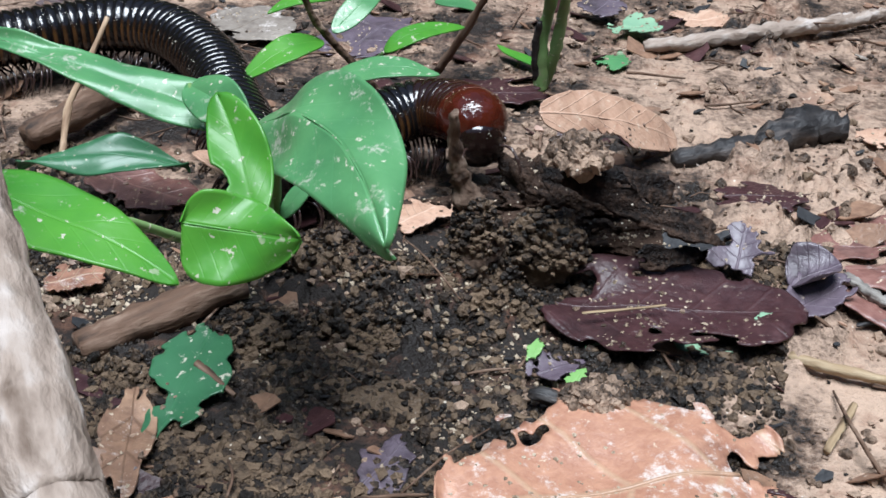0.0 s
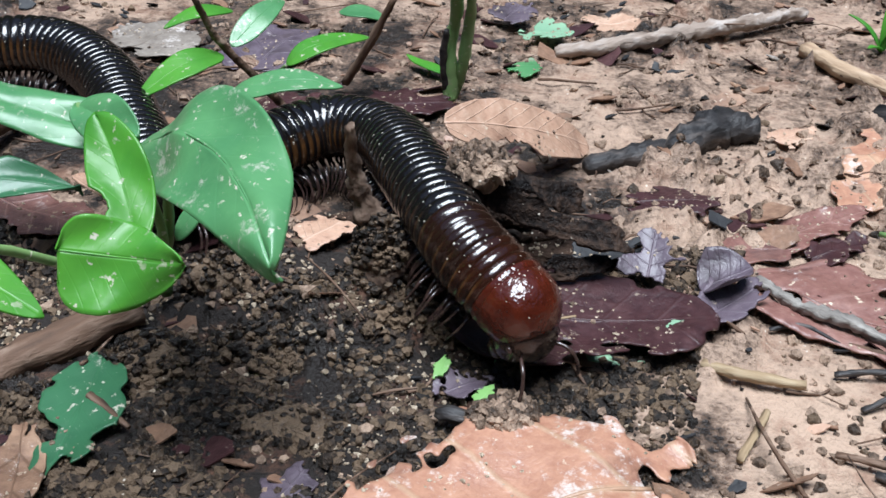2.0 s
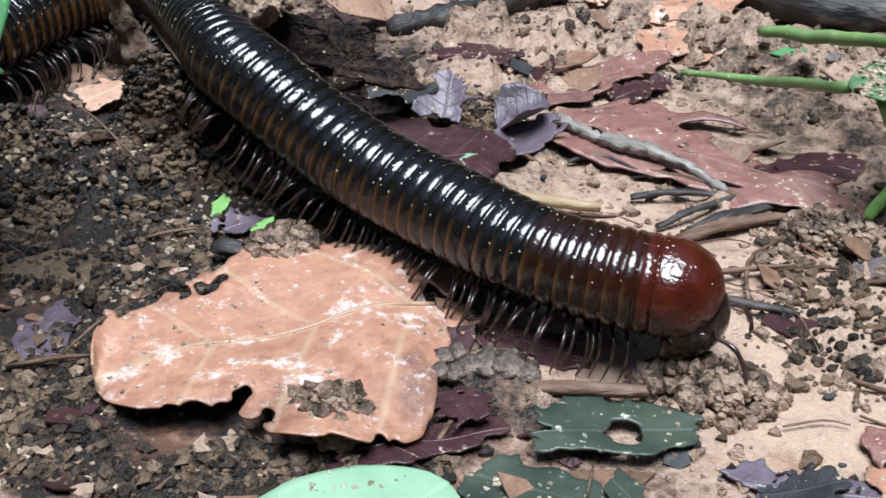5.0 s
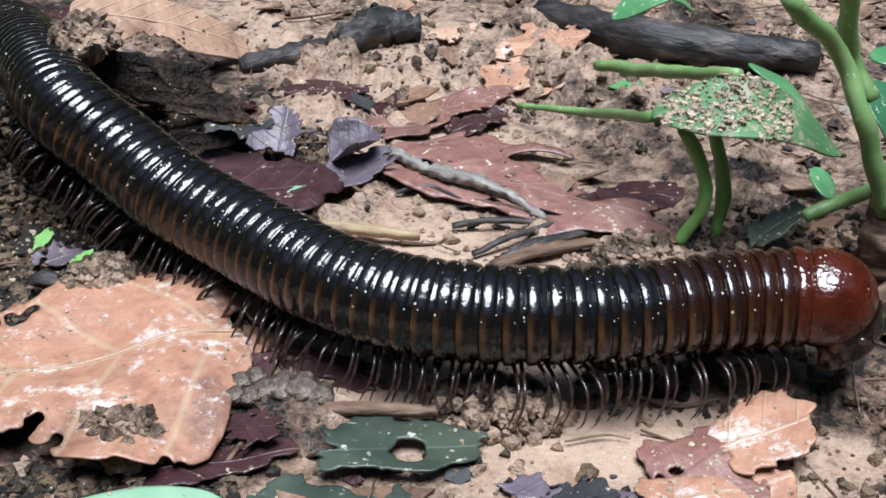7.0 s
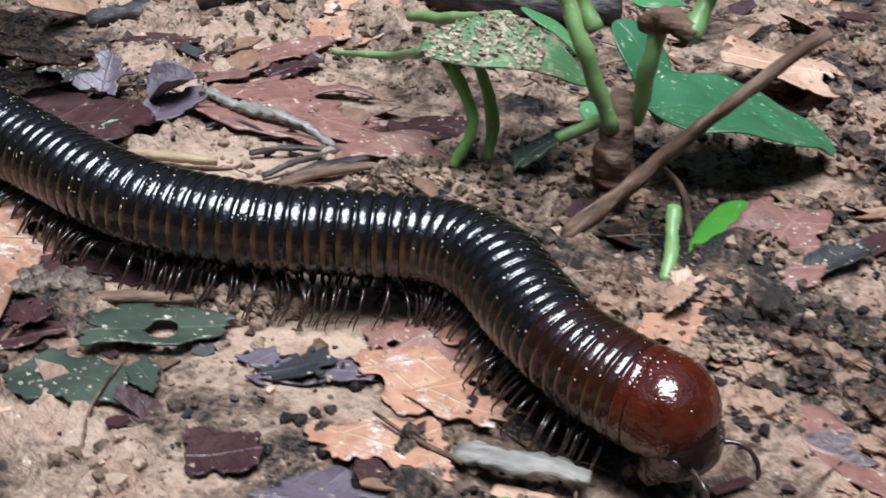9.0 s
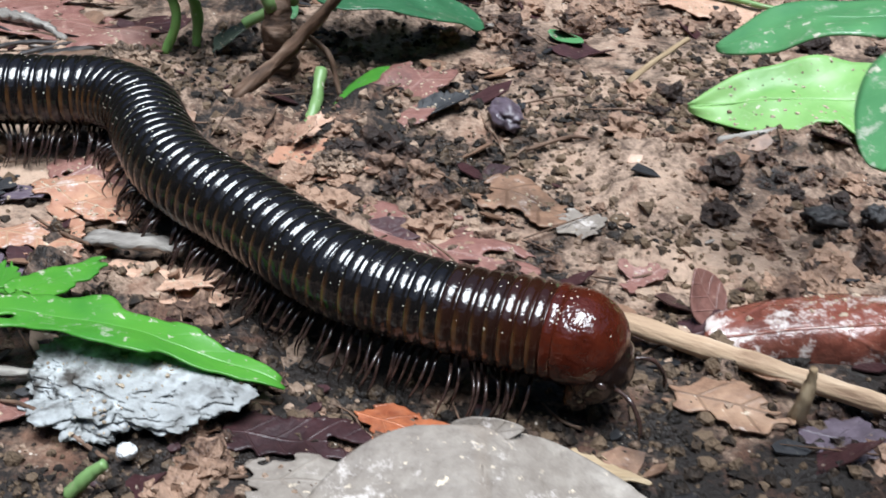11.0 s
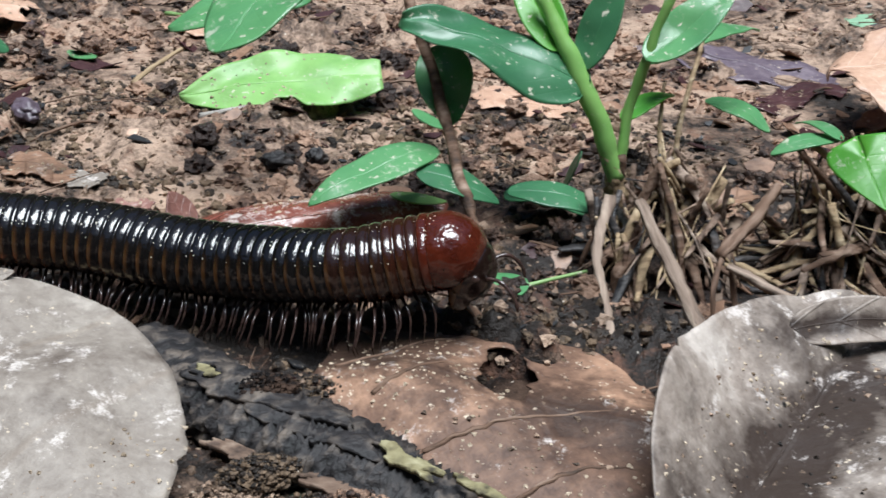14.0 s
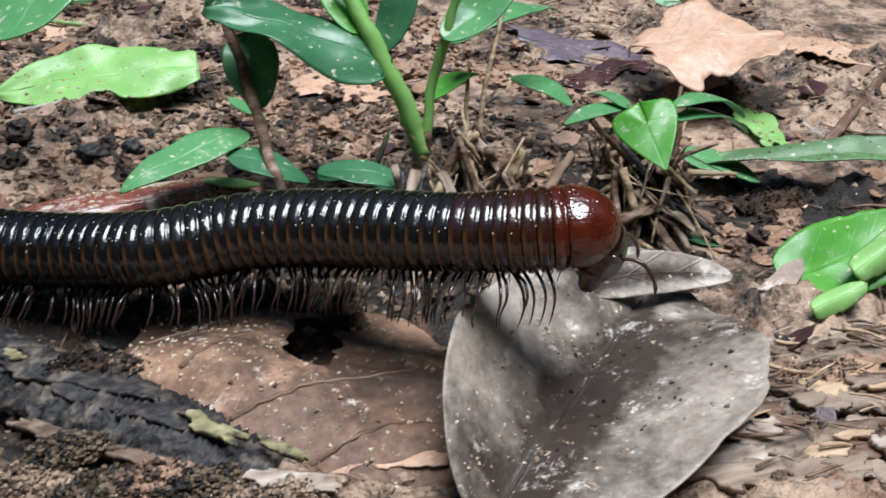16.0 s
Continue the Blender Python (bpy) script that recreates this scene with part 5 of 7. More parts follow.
stick("stem", [(0.0826, -0.0307, 0.0330), (0.0853, -0.0262, 0.0380), (0.0864, -0.0304, 0.0460)], [0.0016, 0.0015, 0.0014], STEM, bush, 0.25, 10)
stick("stem", [(0.0652, -0.0154, 0.0080), (0.0707, -0.0147, 0.0110), (0.0745, -0.0173, 0.0150)], [0.0011, 0.0012, 0.0011], STEM, bush, 0.1, 10)
leaf("leaf", (0.0407, -0.0095, 0.0210), (0.0710, -0.0073, 0.0150), 0.0124, SANDY, bush, arch=0.16, roll=-22, curl=0.1, shape=(0.75, 0.7), seed=101, label="green leaf caked with tan sand", nu=44)
stick("stem", [(0.0456, -0.0120, 0.0200), (0.0499, -0.0112, 0.0120), (0.0500, -0.0114, 0.0060), (0.0473, -0.0113, 0.0000)], [0.0011, 0.0011, 0.0011, 0.001], SPROUT, bush, 0.1, 10)
stick("stem", [(0.0508, -0.0069, 0.0190), (0.0536, -0.0067, 0.0090), (0.0535, -0.0086, 0.0000)], [0.0010, 0.0012, 0.0010], SPROUT, bush, 0.1, 10)
stick("stem", [(0.0357, 0.0432, 0.0080), (0.0441, 0.0312, 0.0120), (0.0560, 0.0061, 0.0220)], [0.0011, 0.0013, 0.0011], STEM, bush, 0.1, 10)
stick("stem", [(0.0209, 0.0299, 0.0040), (0.0338, 0.0196, 0.0080), (0.0412, -0.0082, 0.0200)], [0.0005, 0.0009, 0.0010], STEM, bush, 0.1, 8)
leaf("leaf", (0.0790, -0.0168, 0.0160), (0.1150, -0.0034, 0.0030), 0.0221, DEEP, bush, arch=0.06, roll=-8, fold=0.1, shape=(0.7, 0.5), seed=102, nu=50, nv=24, label="broad ribbed dark green leaf")
leaf("leaf", (0.0958, -0.0256, 0.0030), (0.0854, -0.0466, 0.0006), 0.0085, BRIGHT, bush, shape=(0.8, 0.6), seed=103)
leaf("leaf", (0.0747, 0.0007, 0.0240), (0.0837, -0.0073, 0.0080), 0.0113, DEEP, bush, arch=0.1, fold=0.15, shape=(0.8, 0.6), seed=104)
leaf("leaf", (0.0793, 0.0154, 0.0220), (0.0908, 0.0194, 0.0200), 0.0074, GREEN, bush, arch=0.1, shape=(0.8, 0.6), seed=105)
leaf("leaf", (0.0472, 0.0145, 0.0340), (0.0351, 0.0126, 0.0280), 0.0066, GREEN, bush, arch=0.1, roll=15, shape=(0.8, 0.6), seed=106)
leaf("leaf", (0.0670, -0.0161, 0.0460), (0.0770, -0.0170, 0.0380), 0.0102, BRIGHT, bush, arch=0.15, roll=10, shape=(0.8, 0.6), seed=107)
leaf("leaf", (0.0764, -0.0241, 0.0400), (0.0698, -0.0250, 0.0480), 0.0047, BRIGHT, bush, arch=0.1, shape=(0.8, 0.6), seed=108)
leaf("leaf", (0.0363, -0.0050, 0.0400), (0.0460, -0.0046, 0.0360), 0.0067, GREEN, bush, arch=0.1, shape=(0.8, 0.6), seed=109)
leaf("leaf", (0.0384, 0.0516, 0.0020), (0.0445, 0.0425, 0.0030), 0.0069, GREEN, bush, shape=(0.9, 0.5), seed=110, nu=16, nv=8)
leaf("leaf", (0.0714, 0.0080, 0.0050), (0.0732, 0.0012, 0.0030), 0.0039, GREEN, bush, shape=(0.9, 0.5), seed=111, nu=16, nv=8)
leaf("leaf", (0.0583, 0.0111, 0.0220), (0.0706, 0.0091, 0.0120), 0.0059, GREEN, bush, arch=0.1, shape=(0.8, 0.6), seed=112)

# ---- the last stretch ----
fallen((0.1008, 0.0285, 0.0080), (0.1234, 0.0242, 0.0040), 0.0230, TAN, "curled tan dead leaf on a green leaf", jag=0.25, shape=(0.8, 0.4), curl=0.15, seed=121)
torn = thing("torn_leaf", (0.0513, -0.1115, 0.0020), "torn bright green leaf lying on litter", "leaf")
leaf("blade", (0.0380, -0.1215, 0.0090), (0.0865, -0.1318, 0.0035), 0.0120, BRIGHT, torn, jag=0.12, rag=0.1, arch=0.04, fold=0.15, side_bend=-0.03, shape=(0.55, 0.6), seed=122, nu=60, nv=26)
leaf("blade", (0.0470, -0.1190, 0.0090), (0.0580, -0.1060, 0.0075), 0.0090, BRIGHT, torn, jag=0.25, rag=0.12, shape=(0.7, 0.5), seed=123, nu=40)
leaf("blade", (0.0450, -0.1200, 0.0088), (0.0430, -0.1060, 0.0070), 0.0080, BRIGHT, torn, jag=0.25, rag=0.12, shape=(0.7, 0.5), seed=124, nu=40)
lump("bark_piece", (0.0656, -0.1290, 0.0035), (0.0150, 0.0085, 0.0019), LICHEN, "white-grey crusted bark piece with black gaps", "bark", 41, 0.3, 6, -20, 8)
lump("bark_piece", (0.0606, -0.1328, 0.0020), (0.007, 0.006, 0.002), LICHEN, "crumbling white-grey bark piece", "bark", 42, 0.6, 5, -40)
fallen((0.0609, -0.1044, 0.0020), (0.0752, -0.1064, 0.0040), 0.0105, TAN, "cream dead leaf fragment with ragged edge", jag=0.35, shape=(0.9, 0.4), wave=0.08, seed=124)
fallen((0.0334, -0.0873, 0.0010), (0.0515, -0.0948, 0.0020), 0.0121, ORANGE, "orange-brown dead leaf fragment", jag=0.35, shape=(0.9, 0.4), seed=125)
fallen((0.0438, -0.0774, 0.0010), (0.0581, -0.0850, 0.0020), 0.0099, ORANGE, "flaky orange leaf scrap beside the millipede", jag=0.4, shape=(0.9, 0.4), seed=126)
twig([(0.0507, -0.0930, 0.0030), (0.0586, -0.0959, 0.0040), (0.0665, -0.0967, 0.0030)], [0.0016, 0.0019, 0.0014], GREYWOOD, "flat grey weathered wood chip", "wood chip", rough=0.5, flat=0.5)
fallen((0.0896, -0.0503, 0.0010), (0.1061, -0.0279, 0.0040), 0.0202, RED, "mauve-red dead leaf with cream torn edge", jag=0.3, shape=(0.8, 0.5), curl=0.1, seed=127)
fallen((0.1011, -0.0483, 0.0020), (0.1133, -0.0411, 0.0050), 0.0064, BLACKLEAF, "dark curled hollow leaf", jag=0.3, shape=(0.9, 0.5), curl=0.8, seed=128)
lump("leaf_lump", (0.1181, -0.0475, 0.0030), (0.0030, 0.0052, 0.0024), PURPLE, "purple-grey rolled leaf lump with sand", "leaf lump", 43, 0.3, 4, 15)
twig([(0.1435, -0.0305, 0.002), (0.1500, -0.0236, 0.0045), (0.1575, -0.0160, 0.0055)], [0.0007, 0.0006, 0.0006], STRAW, "short pale straw lying on crumbly soil", "straw", rough=0.1)
clod((0.0878, -0.0664, 0.0020), (0.005, 0.0035, 0.002), CRUMB, "orange-tan soil clod beside leaf scraps", 44)
fallen((0.0841, -0.0668, 0.0010), (0.0949, -0.0651, 0.0020), 0.0105, ORANGE, "bright orange leaf scrap on soil", jag=0.4, shape=(0.9, 0.4), seed=129, nu=24)
fallen((0.0874, -0.0822, 0.0006), (0.1187, -0.0974, 0.0006), 0.0192, RED, "pinkish flat dead leaf half buried in soil", jag=0.3, shape=(0.9, 0.4), seed=130)
fallen((0.1255, -0.0811, 0.0010), (0.1335, -0.0888, 0.0020), 0.0147, GREY, "grey-tan leaf scrap on soil", jag=0.4, shape=(0.9, 0.4), seed=131, nu=24)
fallen((0.1333, -0.1021, 0.0010), (0.1406, -0.0989, 0.0020), 0.0088, RED, "reddish flaky leaf scrap", jag=0.5, shape=(0.9, 0.4), seed=132, nu=24)
fallen((0.1465, -0.1112, 0.0000), (0.1428, -0.1092, 0.0080), 0.0087, RED, "upright pointed dull pink leaf shard", shape=(0.75, 0.7), seed=133, nu=24, roll=10)
twig([(0.1207, -0.1106, 0.0020), (0.1323, -0.1159, 0.0030), (0.1478, -0.1254, 0.0035), (0.1654, -0.1354, 0.0028), (0.1800, -0.1440, 0.0022)], [0.0014, 0.0015, 0.0014, 0.0013, 0.0011], PALETWIG, "straight pale brown fallen branch", "branch", rough=0.12, sides=14)
twig([(0.1515, -0.1353, 0.0020), (0.1522, -0.1355, 0.0060), (0.1526, -0.1355, 0.0100)], [0.0012, 0.0009, 0.0005], STRAW, "short pale peg of broken wood", "wood chip")
twig([(0.1514, -0.1342, 0.0010), (0.1525, -0.1346, 0.0050), (0.1528, -0.1351, 0.0090)], [0.0010, 0.0008, 0.0005], STRAW, "small upright splinter of wood", "wood chip")
fallen((0.1430, -0.1180, 0.0020), (0.1965, -0.1170, 0.0040), 0.0143, REDGLOSS, "glossy red-brown curled dead leaf with white scuffs", jag=0.05, arch=0.05, curl=-0.9,
       shape=(0.7, 0.45), roll=-35, seed=134, nu=60, nv=24)
leaf("fallen_leaf", (0.1532, -0.0431, 0.0030), (0.2005, -0.0530, 0.0090), 0.0207, LIME, None, "lime green broad leaf resting on soil", "leaf",
     shape=(1.05, 0.75), trunc=0.91, face=(0.05, -0.45, 0.9), wave=0.13, arch=0.03, jag=0.08, cut=((1, 0.42, 0.62, 0.3), (0, 0.85, 0.97, 0.2)), seed=135, nu=50, nv=24)
twig([(0.1364, -0.0635, 0.0020), (0.1569, -0.0579, 0.0030), (0.1826, -0.0477, 0.0030)], [0.0005, 0.0008, 0.0007], GREYWOOD, "thin grey stick on dark soil")
lump("charcoal", (0.1687, -0.0842, 0.0020), (0.0035, 0.0025, 0.002), BLACKWOOD, "black moist wood lump", "wood chip", 45, 0.5, 4)
lump("charcoal", (0.1772, -0.0838, 0.0020), (0.0022, 0.002, 0.002), BLACKWOOD, "small black moist wood lump", "wood chip", 46, 0.5, 4)
twig([(0.1229, 0.0531, 0.0020), (0.1545, 0.0444, 0.0040), (0.1888, 0.0273, 0.0030)], [0.0009, 0.0010, 0.0008], STEM, "thin green trailing vine stem", "vine")
twig([(0.1592, 0.0308, 0.0010), (0.1692, 0.0192, 0.0030), (0.1841, 0.0094, 0.0020)], [0.0006, 0.0008, 0.0006], STEM, "thin green vine runner", "vine")
fallen((0.1300, -0.0008, 0.0010), (0.1364, -0.0100, 0.0020), 0.0047, GREEN, "small green leaf scrap on soil", shape=(0.9, 0.6), seed=136, nu=16, nv=8)
fallen((0.1605, 0.0238, 0.0010), (0.1772, 0.0051, 0.0010), 0.0188, TAN, "tan leaf sheet on far soil", jag=0.3, shape=(0.9, 0.4), seed=137)
fallen((0.0957, -0.1341, 0.0010), (0.1098, -0.1417, 0.0010), 0.0095, RUST, "vivid rust-red dead leaf strip", jag=0.25, shape=(0.9, 0.5), seed=138)
lump("pebble", (0.0672, -0.1425, 0.002), (0.0013, 0.0012, 0.0011), CHALK, "small smooth white pebble on litter", "pebble", 47, 0.1, 3)
lump("pebble", (0.2055, -0.1862, 0.0015), (0.0011, 0.0009, 0.0009), CHALK, "tiny white pebble in dark litter", "pebble", 48, 0.2, 3)
twig([(0.0615, -0.1491, 0.0010), (0.0637, -0.1489, 0.0030), (0.0664, -0.1483, 0.0050)], [0.0009, 0.0009, 0.0006], STEM, "short green sprout in litter", "sprout")
fallen((0.0689, -0.1697, 0.0010), (0.0845, -0.1666, 0.0020), 0.0091, MAROON, "dark red-brown dead leaf in shade", jag=0.2, shape=(0.9, 0.5), seed=139)
fallen((0.1527, -0.1420, 0.0010), (0.1611, -0.1416, 0.0020), 0.0058, PURPLE, "blue-grey leaf scrap beside a branch", jag=0.3, shape=(0.9, 0.5), seed=140, nu=20)
fallen((0.1100, -0.2140, 0.0080), (0.1100, -0.1585, 0.0190), 0.0479, GREY, "large grey-brown dead leaf with pale spots", jag=0.045, arch=0.03, curl=-0.12,
       shape=(0.95, 0.36), asym=(1.0, 1.06), seed=141, nu=90, nv=50)
fallen((0.1054, -0.1592, 0.0180), (0.1146, -0.1595, 0.0200), 0.0038, GREY, "torn pale spur at the tip of a grey leaf", jag=0.1, shape=(0.7, 0.7), curl=0.3, face=(0, -0.6, 0.8), seed=147, nu=24)
# the leaf with a bitten hole
fallen((0.1580, -0.1700, 0.0055), (0.2040, -0.2030, 0.0050), 0.0440, HOLED, "brown dead leaf with a bitten hole and dark veins", jag=0.05, arch=0.03, curl=-0.20, face=(0, -0.10, 1),
       shape=(1.0, 0.22), trunc=0.86, seed=142, nu=120, nv=90, holes=((0.475, -0.43, 0.15), (0.50, -0.26, 0.22), (0.51, -0.07, 0.20)), cut=((0, 0.70, 1.4, 0.55),),
       lines=((0.05, 0.12, 0.42, -0.80), (0.20, 0.42, 0.40, -0.22), (0.38, 0.76, 0.82, -0.12), (0.62, 0.90, 0.92, 0.40)))
# black sheet that puts the shade inside the hole in as colour
fallen((0.1700, -0.1770, 0.0010), (0.2040, -0.1860, 0.0025), 0.0290, HUMUS_AND_SHADE, "black leaf sheet standing in for shade under a holed leaf", jag=0.02, shape=(0.9, 0.4), seed=146)
fallen((0.1772, -0.2029, 0.0010), (0.1943, -0.2107, 0.0020), 0.0125, TAN, "ragged tan lower part of a dead leaf", jag=0.35, shape=(0.9, 0.4), seed=143)
# the folded grey leaf
fallen((0.1915, -0.2285, 0.0030), (0.2520, -0.1785, 0.0050), 0.0430, STAINED, "large folded grey dead leaf with dark stained midrib", jag=0.05, fold=0.52, curl=0.05,
       arch=-0.01, shape=(0.85, 0.55), asym=(0.92, 1.2), roll=-12, wave=0.10, seed=144, nu=80, nv=48)
leaf("fallen_leaf", (0.2300, -0.1865, 0.0105), (0.2610, -0.1885, 0.0085), 0.0079, STAINED, None, "curled pale flap behind a folded grey leaf", "leaf", jag=0.03, curl=0.2, side_bend=-0.05, face=(0, -0.75, 0.7), shape=(0.75, 0.5), seed=145)
log = thing("log", (0.1475, -0.1731, 0.0000), "rotting black log piece with peeling bark", "log")
stick("core", [(0.1319, -0.1539, 0.0020), (0.1455, -0.1800, 0.0030), (0.1575, -0.1945, 0.0030), (0.1690, -0.2070, 0.0010)], [0.0055, 0.0078, 0.0074, 0.005], CRUST, log, 0.3, 30, 1, "black wet core", 0.62, 40)
for n, (a, b, w, m, words) in enumerate([
    ((0.1380, -0.1720, 0.0084), (0.1450, -0.1800, 0.0086), 0.0016, MOSSY, "yellowish peeling bark"), ((0.1590, -0.1970, 0.0085), (0.1660, -0.2055, 0.0075), 0.0032, MOSSY, "yellow-green lichened bark"),
    ((0.1370, -0.1720, 0.0086), (0.1570, -0.1925, 0.0084), 0.0052, CRUST, ""), ((0.1440, -0.1830, 0.0080), (0.1620, -0.2010, 0.0074), 0.0044, CRUST, ""),
    ((0.1370, -0.1860, 0.0050), (0.1470, -0.1960, 0.0052), 0.0026, CRUMBWOOD, "crumbling brown bark edge"), ((0.1675, -0.2045, 0.0070), (0.1735, -0.2110, 0.0060), 0.0015, MOSSY, "yellowish bark end"),
    ((0.1480, -0.1970, 0.0052), (0.1590, -0.2070, 0.0045), 0.0030, CRUMBWOOD, "crumbling brown bark edge"), ((0.1640, -0.2090, 0.0050), (0.1760, -0.2160, 0.0045), 0.0034, PALEBARK, "grey flaking bark"),
]):
    leaf("bark_strip", a, b, w * 1.5, m, log, words, thick=0.0008, jag=0.12, rag=0.24, wave=0.14, curl=-0.2, face=(0.25, -0.25, 1), shape=(0.9, 0.3), seed=500 + n, nu=70, nv=26)
for n, (p, size) in enumerate([((0.1480, -0.2040, 0.0015), (0.010, 0.005, 0.004)), ((0.1620, -0.2130, 0.0015), (0.008, 0.005, 0.0035)), ((0.1760, -0.2210, 0.0010), (0.009, 0.005, 0.003)),
                               ((0.1560, -0.1780, 0.0015), (0.008, 0.006, 0.005)), ((0.1400, -0.1960, 0.0010), (0.007, 0.004, 0.003)),
                               ((0.1530, -0.2050, 0.0035), (0.006, 0.003, 0.003)), ((0.1590, -0.2080, 0.0030), (0.007, 0.003, 0.003)), ((0.1690, -0.2140, 0.0025), (0.007, 0.003, 0.003)), ((0.1470, -0.1800, 0.0075), (0.005, 0.003, 0.0022)), ((0.1440, -0.1950, 0.0040), (0.006, 0.003, 0.003))]):
    clod(p, size, (MOUND, CRUMB, MOUND, MOUND, CRUMB, REDSOIL, MOUND, CRUMB, HUMUS_AND_SHADE, MOUND)[n], "crumbled rotten wood and soil beside a log", 450 + n, 800, 0.9, 0.0017)


def rotten_wood(place, long, deep, count, seed, label):
    """Crumbled wood: ragged fibre plates lying over one another along the grain, with splinters between."""
    rnd = np.random.RandomState(seed)
    wood = thing("rotten_wood", place, label, "wood piece")
    grain, across = unit(np.array((0.93, -0.30, 0.0))), unit(np.array((0.30, 0.93, 0.0)))
    v, f = tube([grain * -long * 0.5, np.zeros(3), grain * long * 0.5], [deep * 0.30, deep * 0.42, deep * 0.3], 16, 14, 0.8, seed, 0.35)
    part("core", mesh("core", v, f, ROTWOOD), wood, "dark fibrous core")
    for n in range(count):
        c = np.array(place) + grain * long * (rnd.rand() - 0.5) + across * deep * (rnd.rand() - 0.5) + (0, 0, 0.0012 + 0.0022 * rnd.rand())
        ln = long * (0.16 + 0.24 * rnd.rand())
        d = unit(grain + across * 0.35 * (rnd.rand() - 0.5) + (0, 0, 0.10 * (rnd.rand() - 0.5)))
        leaf("fibre_plate", c - d * ln / 2, c + d * ln / 2, ln * (0.32 + 0.3 * rnd.rand()), (ROTWOOD, CRUMBWOOD, PALEBARK, ROTWOOD, PALETWIG, CRUMBWOOD, TWIG)[n % 7], wood, thick=0.0009,
             jag=0.2, rag=0.26, wave=0.10, curl=-0.15, face=(0.3 * rnd.rand() - 0.15, -0.2, 1), shape=(0.9, 0.3), seed=700 + seed * 40 + n, nu=40, nv=16)
    for n in range(count):
        c = grain * long * (rnd.rand() - 0.5) + across * deep * (rnd.rand() - 0.5) + (0, 0, 0.003 + 0.002 * rnd.rand())
        d = unit(grain + across * 1.6 * (rnd.rand() - 0.5) + (0, 0, 0.5 * (rnd.rand() - 0.4)))
        ln, r = 0.003 + 0.006 * rnd.rand(), 0.00012 + 0.0003 * rnd.rand()
        v, f = tube([c - d * ln / 2, c + (rnd.rand(3) - 0.5) * 0.001, c + d * ln / 2], [r, r, r * 0.4], 5, 5, 0.2, n)
        part("splinter", mesh("splinter", v, f, (PALETWIG, ROTWOOD, TWIG)[n % 3]), wood)


rotten_wood((0.2530, -0.2165, 0.0010), 0.034, 0.010, 16, 1, "fibrous pale rotten wood slab")
rotten_wood((0.2420, -0.2300, 0.0010), 0.042, 0.016, 26, 2, "broken tan rotten wood slab with crumbling fibres")
rotten_wood((0.2720, -0.2060, 0.0005), 0.026, 0.009, 12, 3, "grey-tan flaking rotten wood strip")
for n, (p, size) in enumerate([((0.2300, -0.2290, 0.0010), (0.007, 0.004, 0.003)), ((0.2480, -0.2235, 0.0010), (0.008, 0.003, 0.0026)), ((0.2630, -0.2115, 0.0008), (0.009, 0.003, 0.0024)), ((0.2400, -0.2215, 0.0006), (0.008, 0.004, 0.002))]):
    clod(p, size, (REDSOIL, MOUND, REDSOIL, HUMUS_AND_SHADE)[n], "crumbs of rotten wood and soil", 470 + n, 500, 0.9, 0.0012)

fallen((0.0270, -0.1007, 0.0010), (0.0442, -0.1025, 0.0015), 0.0141, PURPLE, "flat mauve-grey dead leaf sheet", jag=0.2, shape=(0.9, 0.4), seed=190)
fallen((0.0177, -0.0938, 0.0010), (0.0268, -0.0924, 0.0015), 0.0129, MAROON, "dark maroon leaf sheet beside litter", jag=0.2, shape=(0.9, 0.4), seed=191)
fallen((0.0370, -0.1327, 0.0010), (0.0544, -0.1336, 0.0015), 0.0085, RED, "dull red dead leaf under a grey stick", jag=0.2, shape=(0.9, 0.4), seed=192)
twig([(0.0360, -0.1274, 0.0020), (0.0443, -0.1277, 0.0030), (0.0512, -0.1267, 0.0020)], [0.0007, 0.0009, 0.0006], GREYWOOD, "thin pale grey stick in litter")
fallen((0.0558, -0.0997, 0.0010), (0.0759, -0.1073, 0.0020), 0.0129, TAN, "cream and tan crumbling leaf sheet", jag=0.3, shape=(0.9, 0.4), seed=193)
fallen((0.0785, -0.1370, 0.0010), (0.0960, -0.1408, 0.0015), 0.0108, MAROON, "purple-brown rotting leaf sheet", jag=0.25, shape=(0.9, 0.4), seed=194)
fallen((0.0813, -0.1465, 0.0010), (0.1005, -0.1480, 0.0015), 0.0111, GREY, "mottled grey-tan leaf sheet", jag=0.25, shape=(0.9, 0.4), seed=195)
fallen((0.1361, -0.1284, 0.0010), (0.1509, -0.1355, 0.0020), 0.0097, BROWN, "dark brown rotting leaf sheet", jag=0.25, shape=(0.9, 0.4), seed=196)
fallen((0.1523, -0.1365, 0.0010), (0.1631, -0.1409, 0.0020), 0.0087, PURPLE, "blue-grey wet leaf sheet", jag=0.2, shape=(0.9, 0.4), seed=197)
fallen((0.1379, -0.1168, 0.0010), (0.1480, -0.1139, 0.0020), 0.0089, MAROON, "dark reddish leaf scrap beside a branch", jag=0.25, shape=(0.9, 0.4), seed=198)
fallen((0.1137, -0.0720, 0.0010), (0.1275, -0.0816, 0.0010), 0.0145, BROWN, "crumbled brown leaf sheet on soil", jag=0.3, shape=(0.9, 0.4), seed=199)
fallen((0.1448, -0.0589, 0.0010), (0.1609, -0.0653, 0.0010), 0.0153, BROWN, "crumbled brown leaf half covered with soil", jag=0.35, shape=(0.9, 0.4), seed=200)
fallen((0.2290, -0.0461, 0.0010), (0.2459, -0.0654, 0.0010), 0.0230, TAN, "pale dry leaf sheet between plants", jag=0.3, shape=(0.9, 0.4), seed=201)
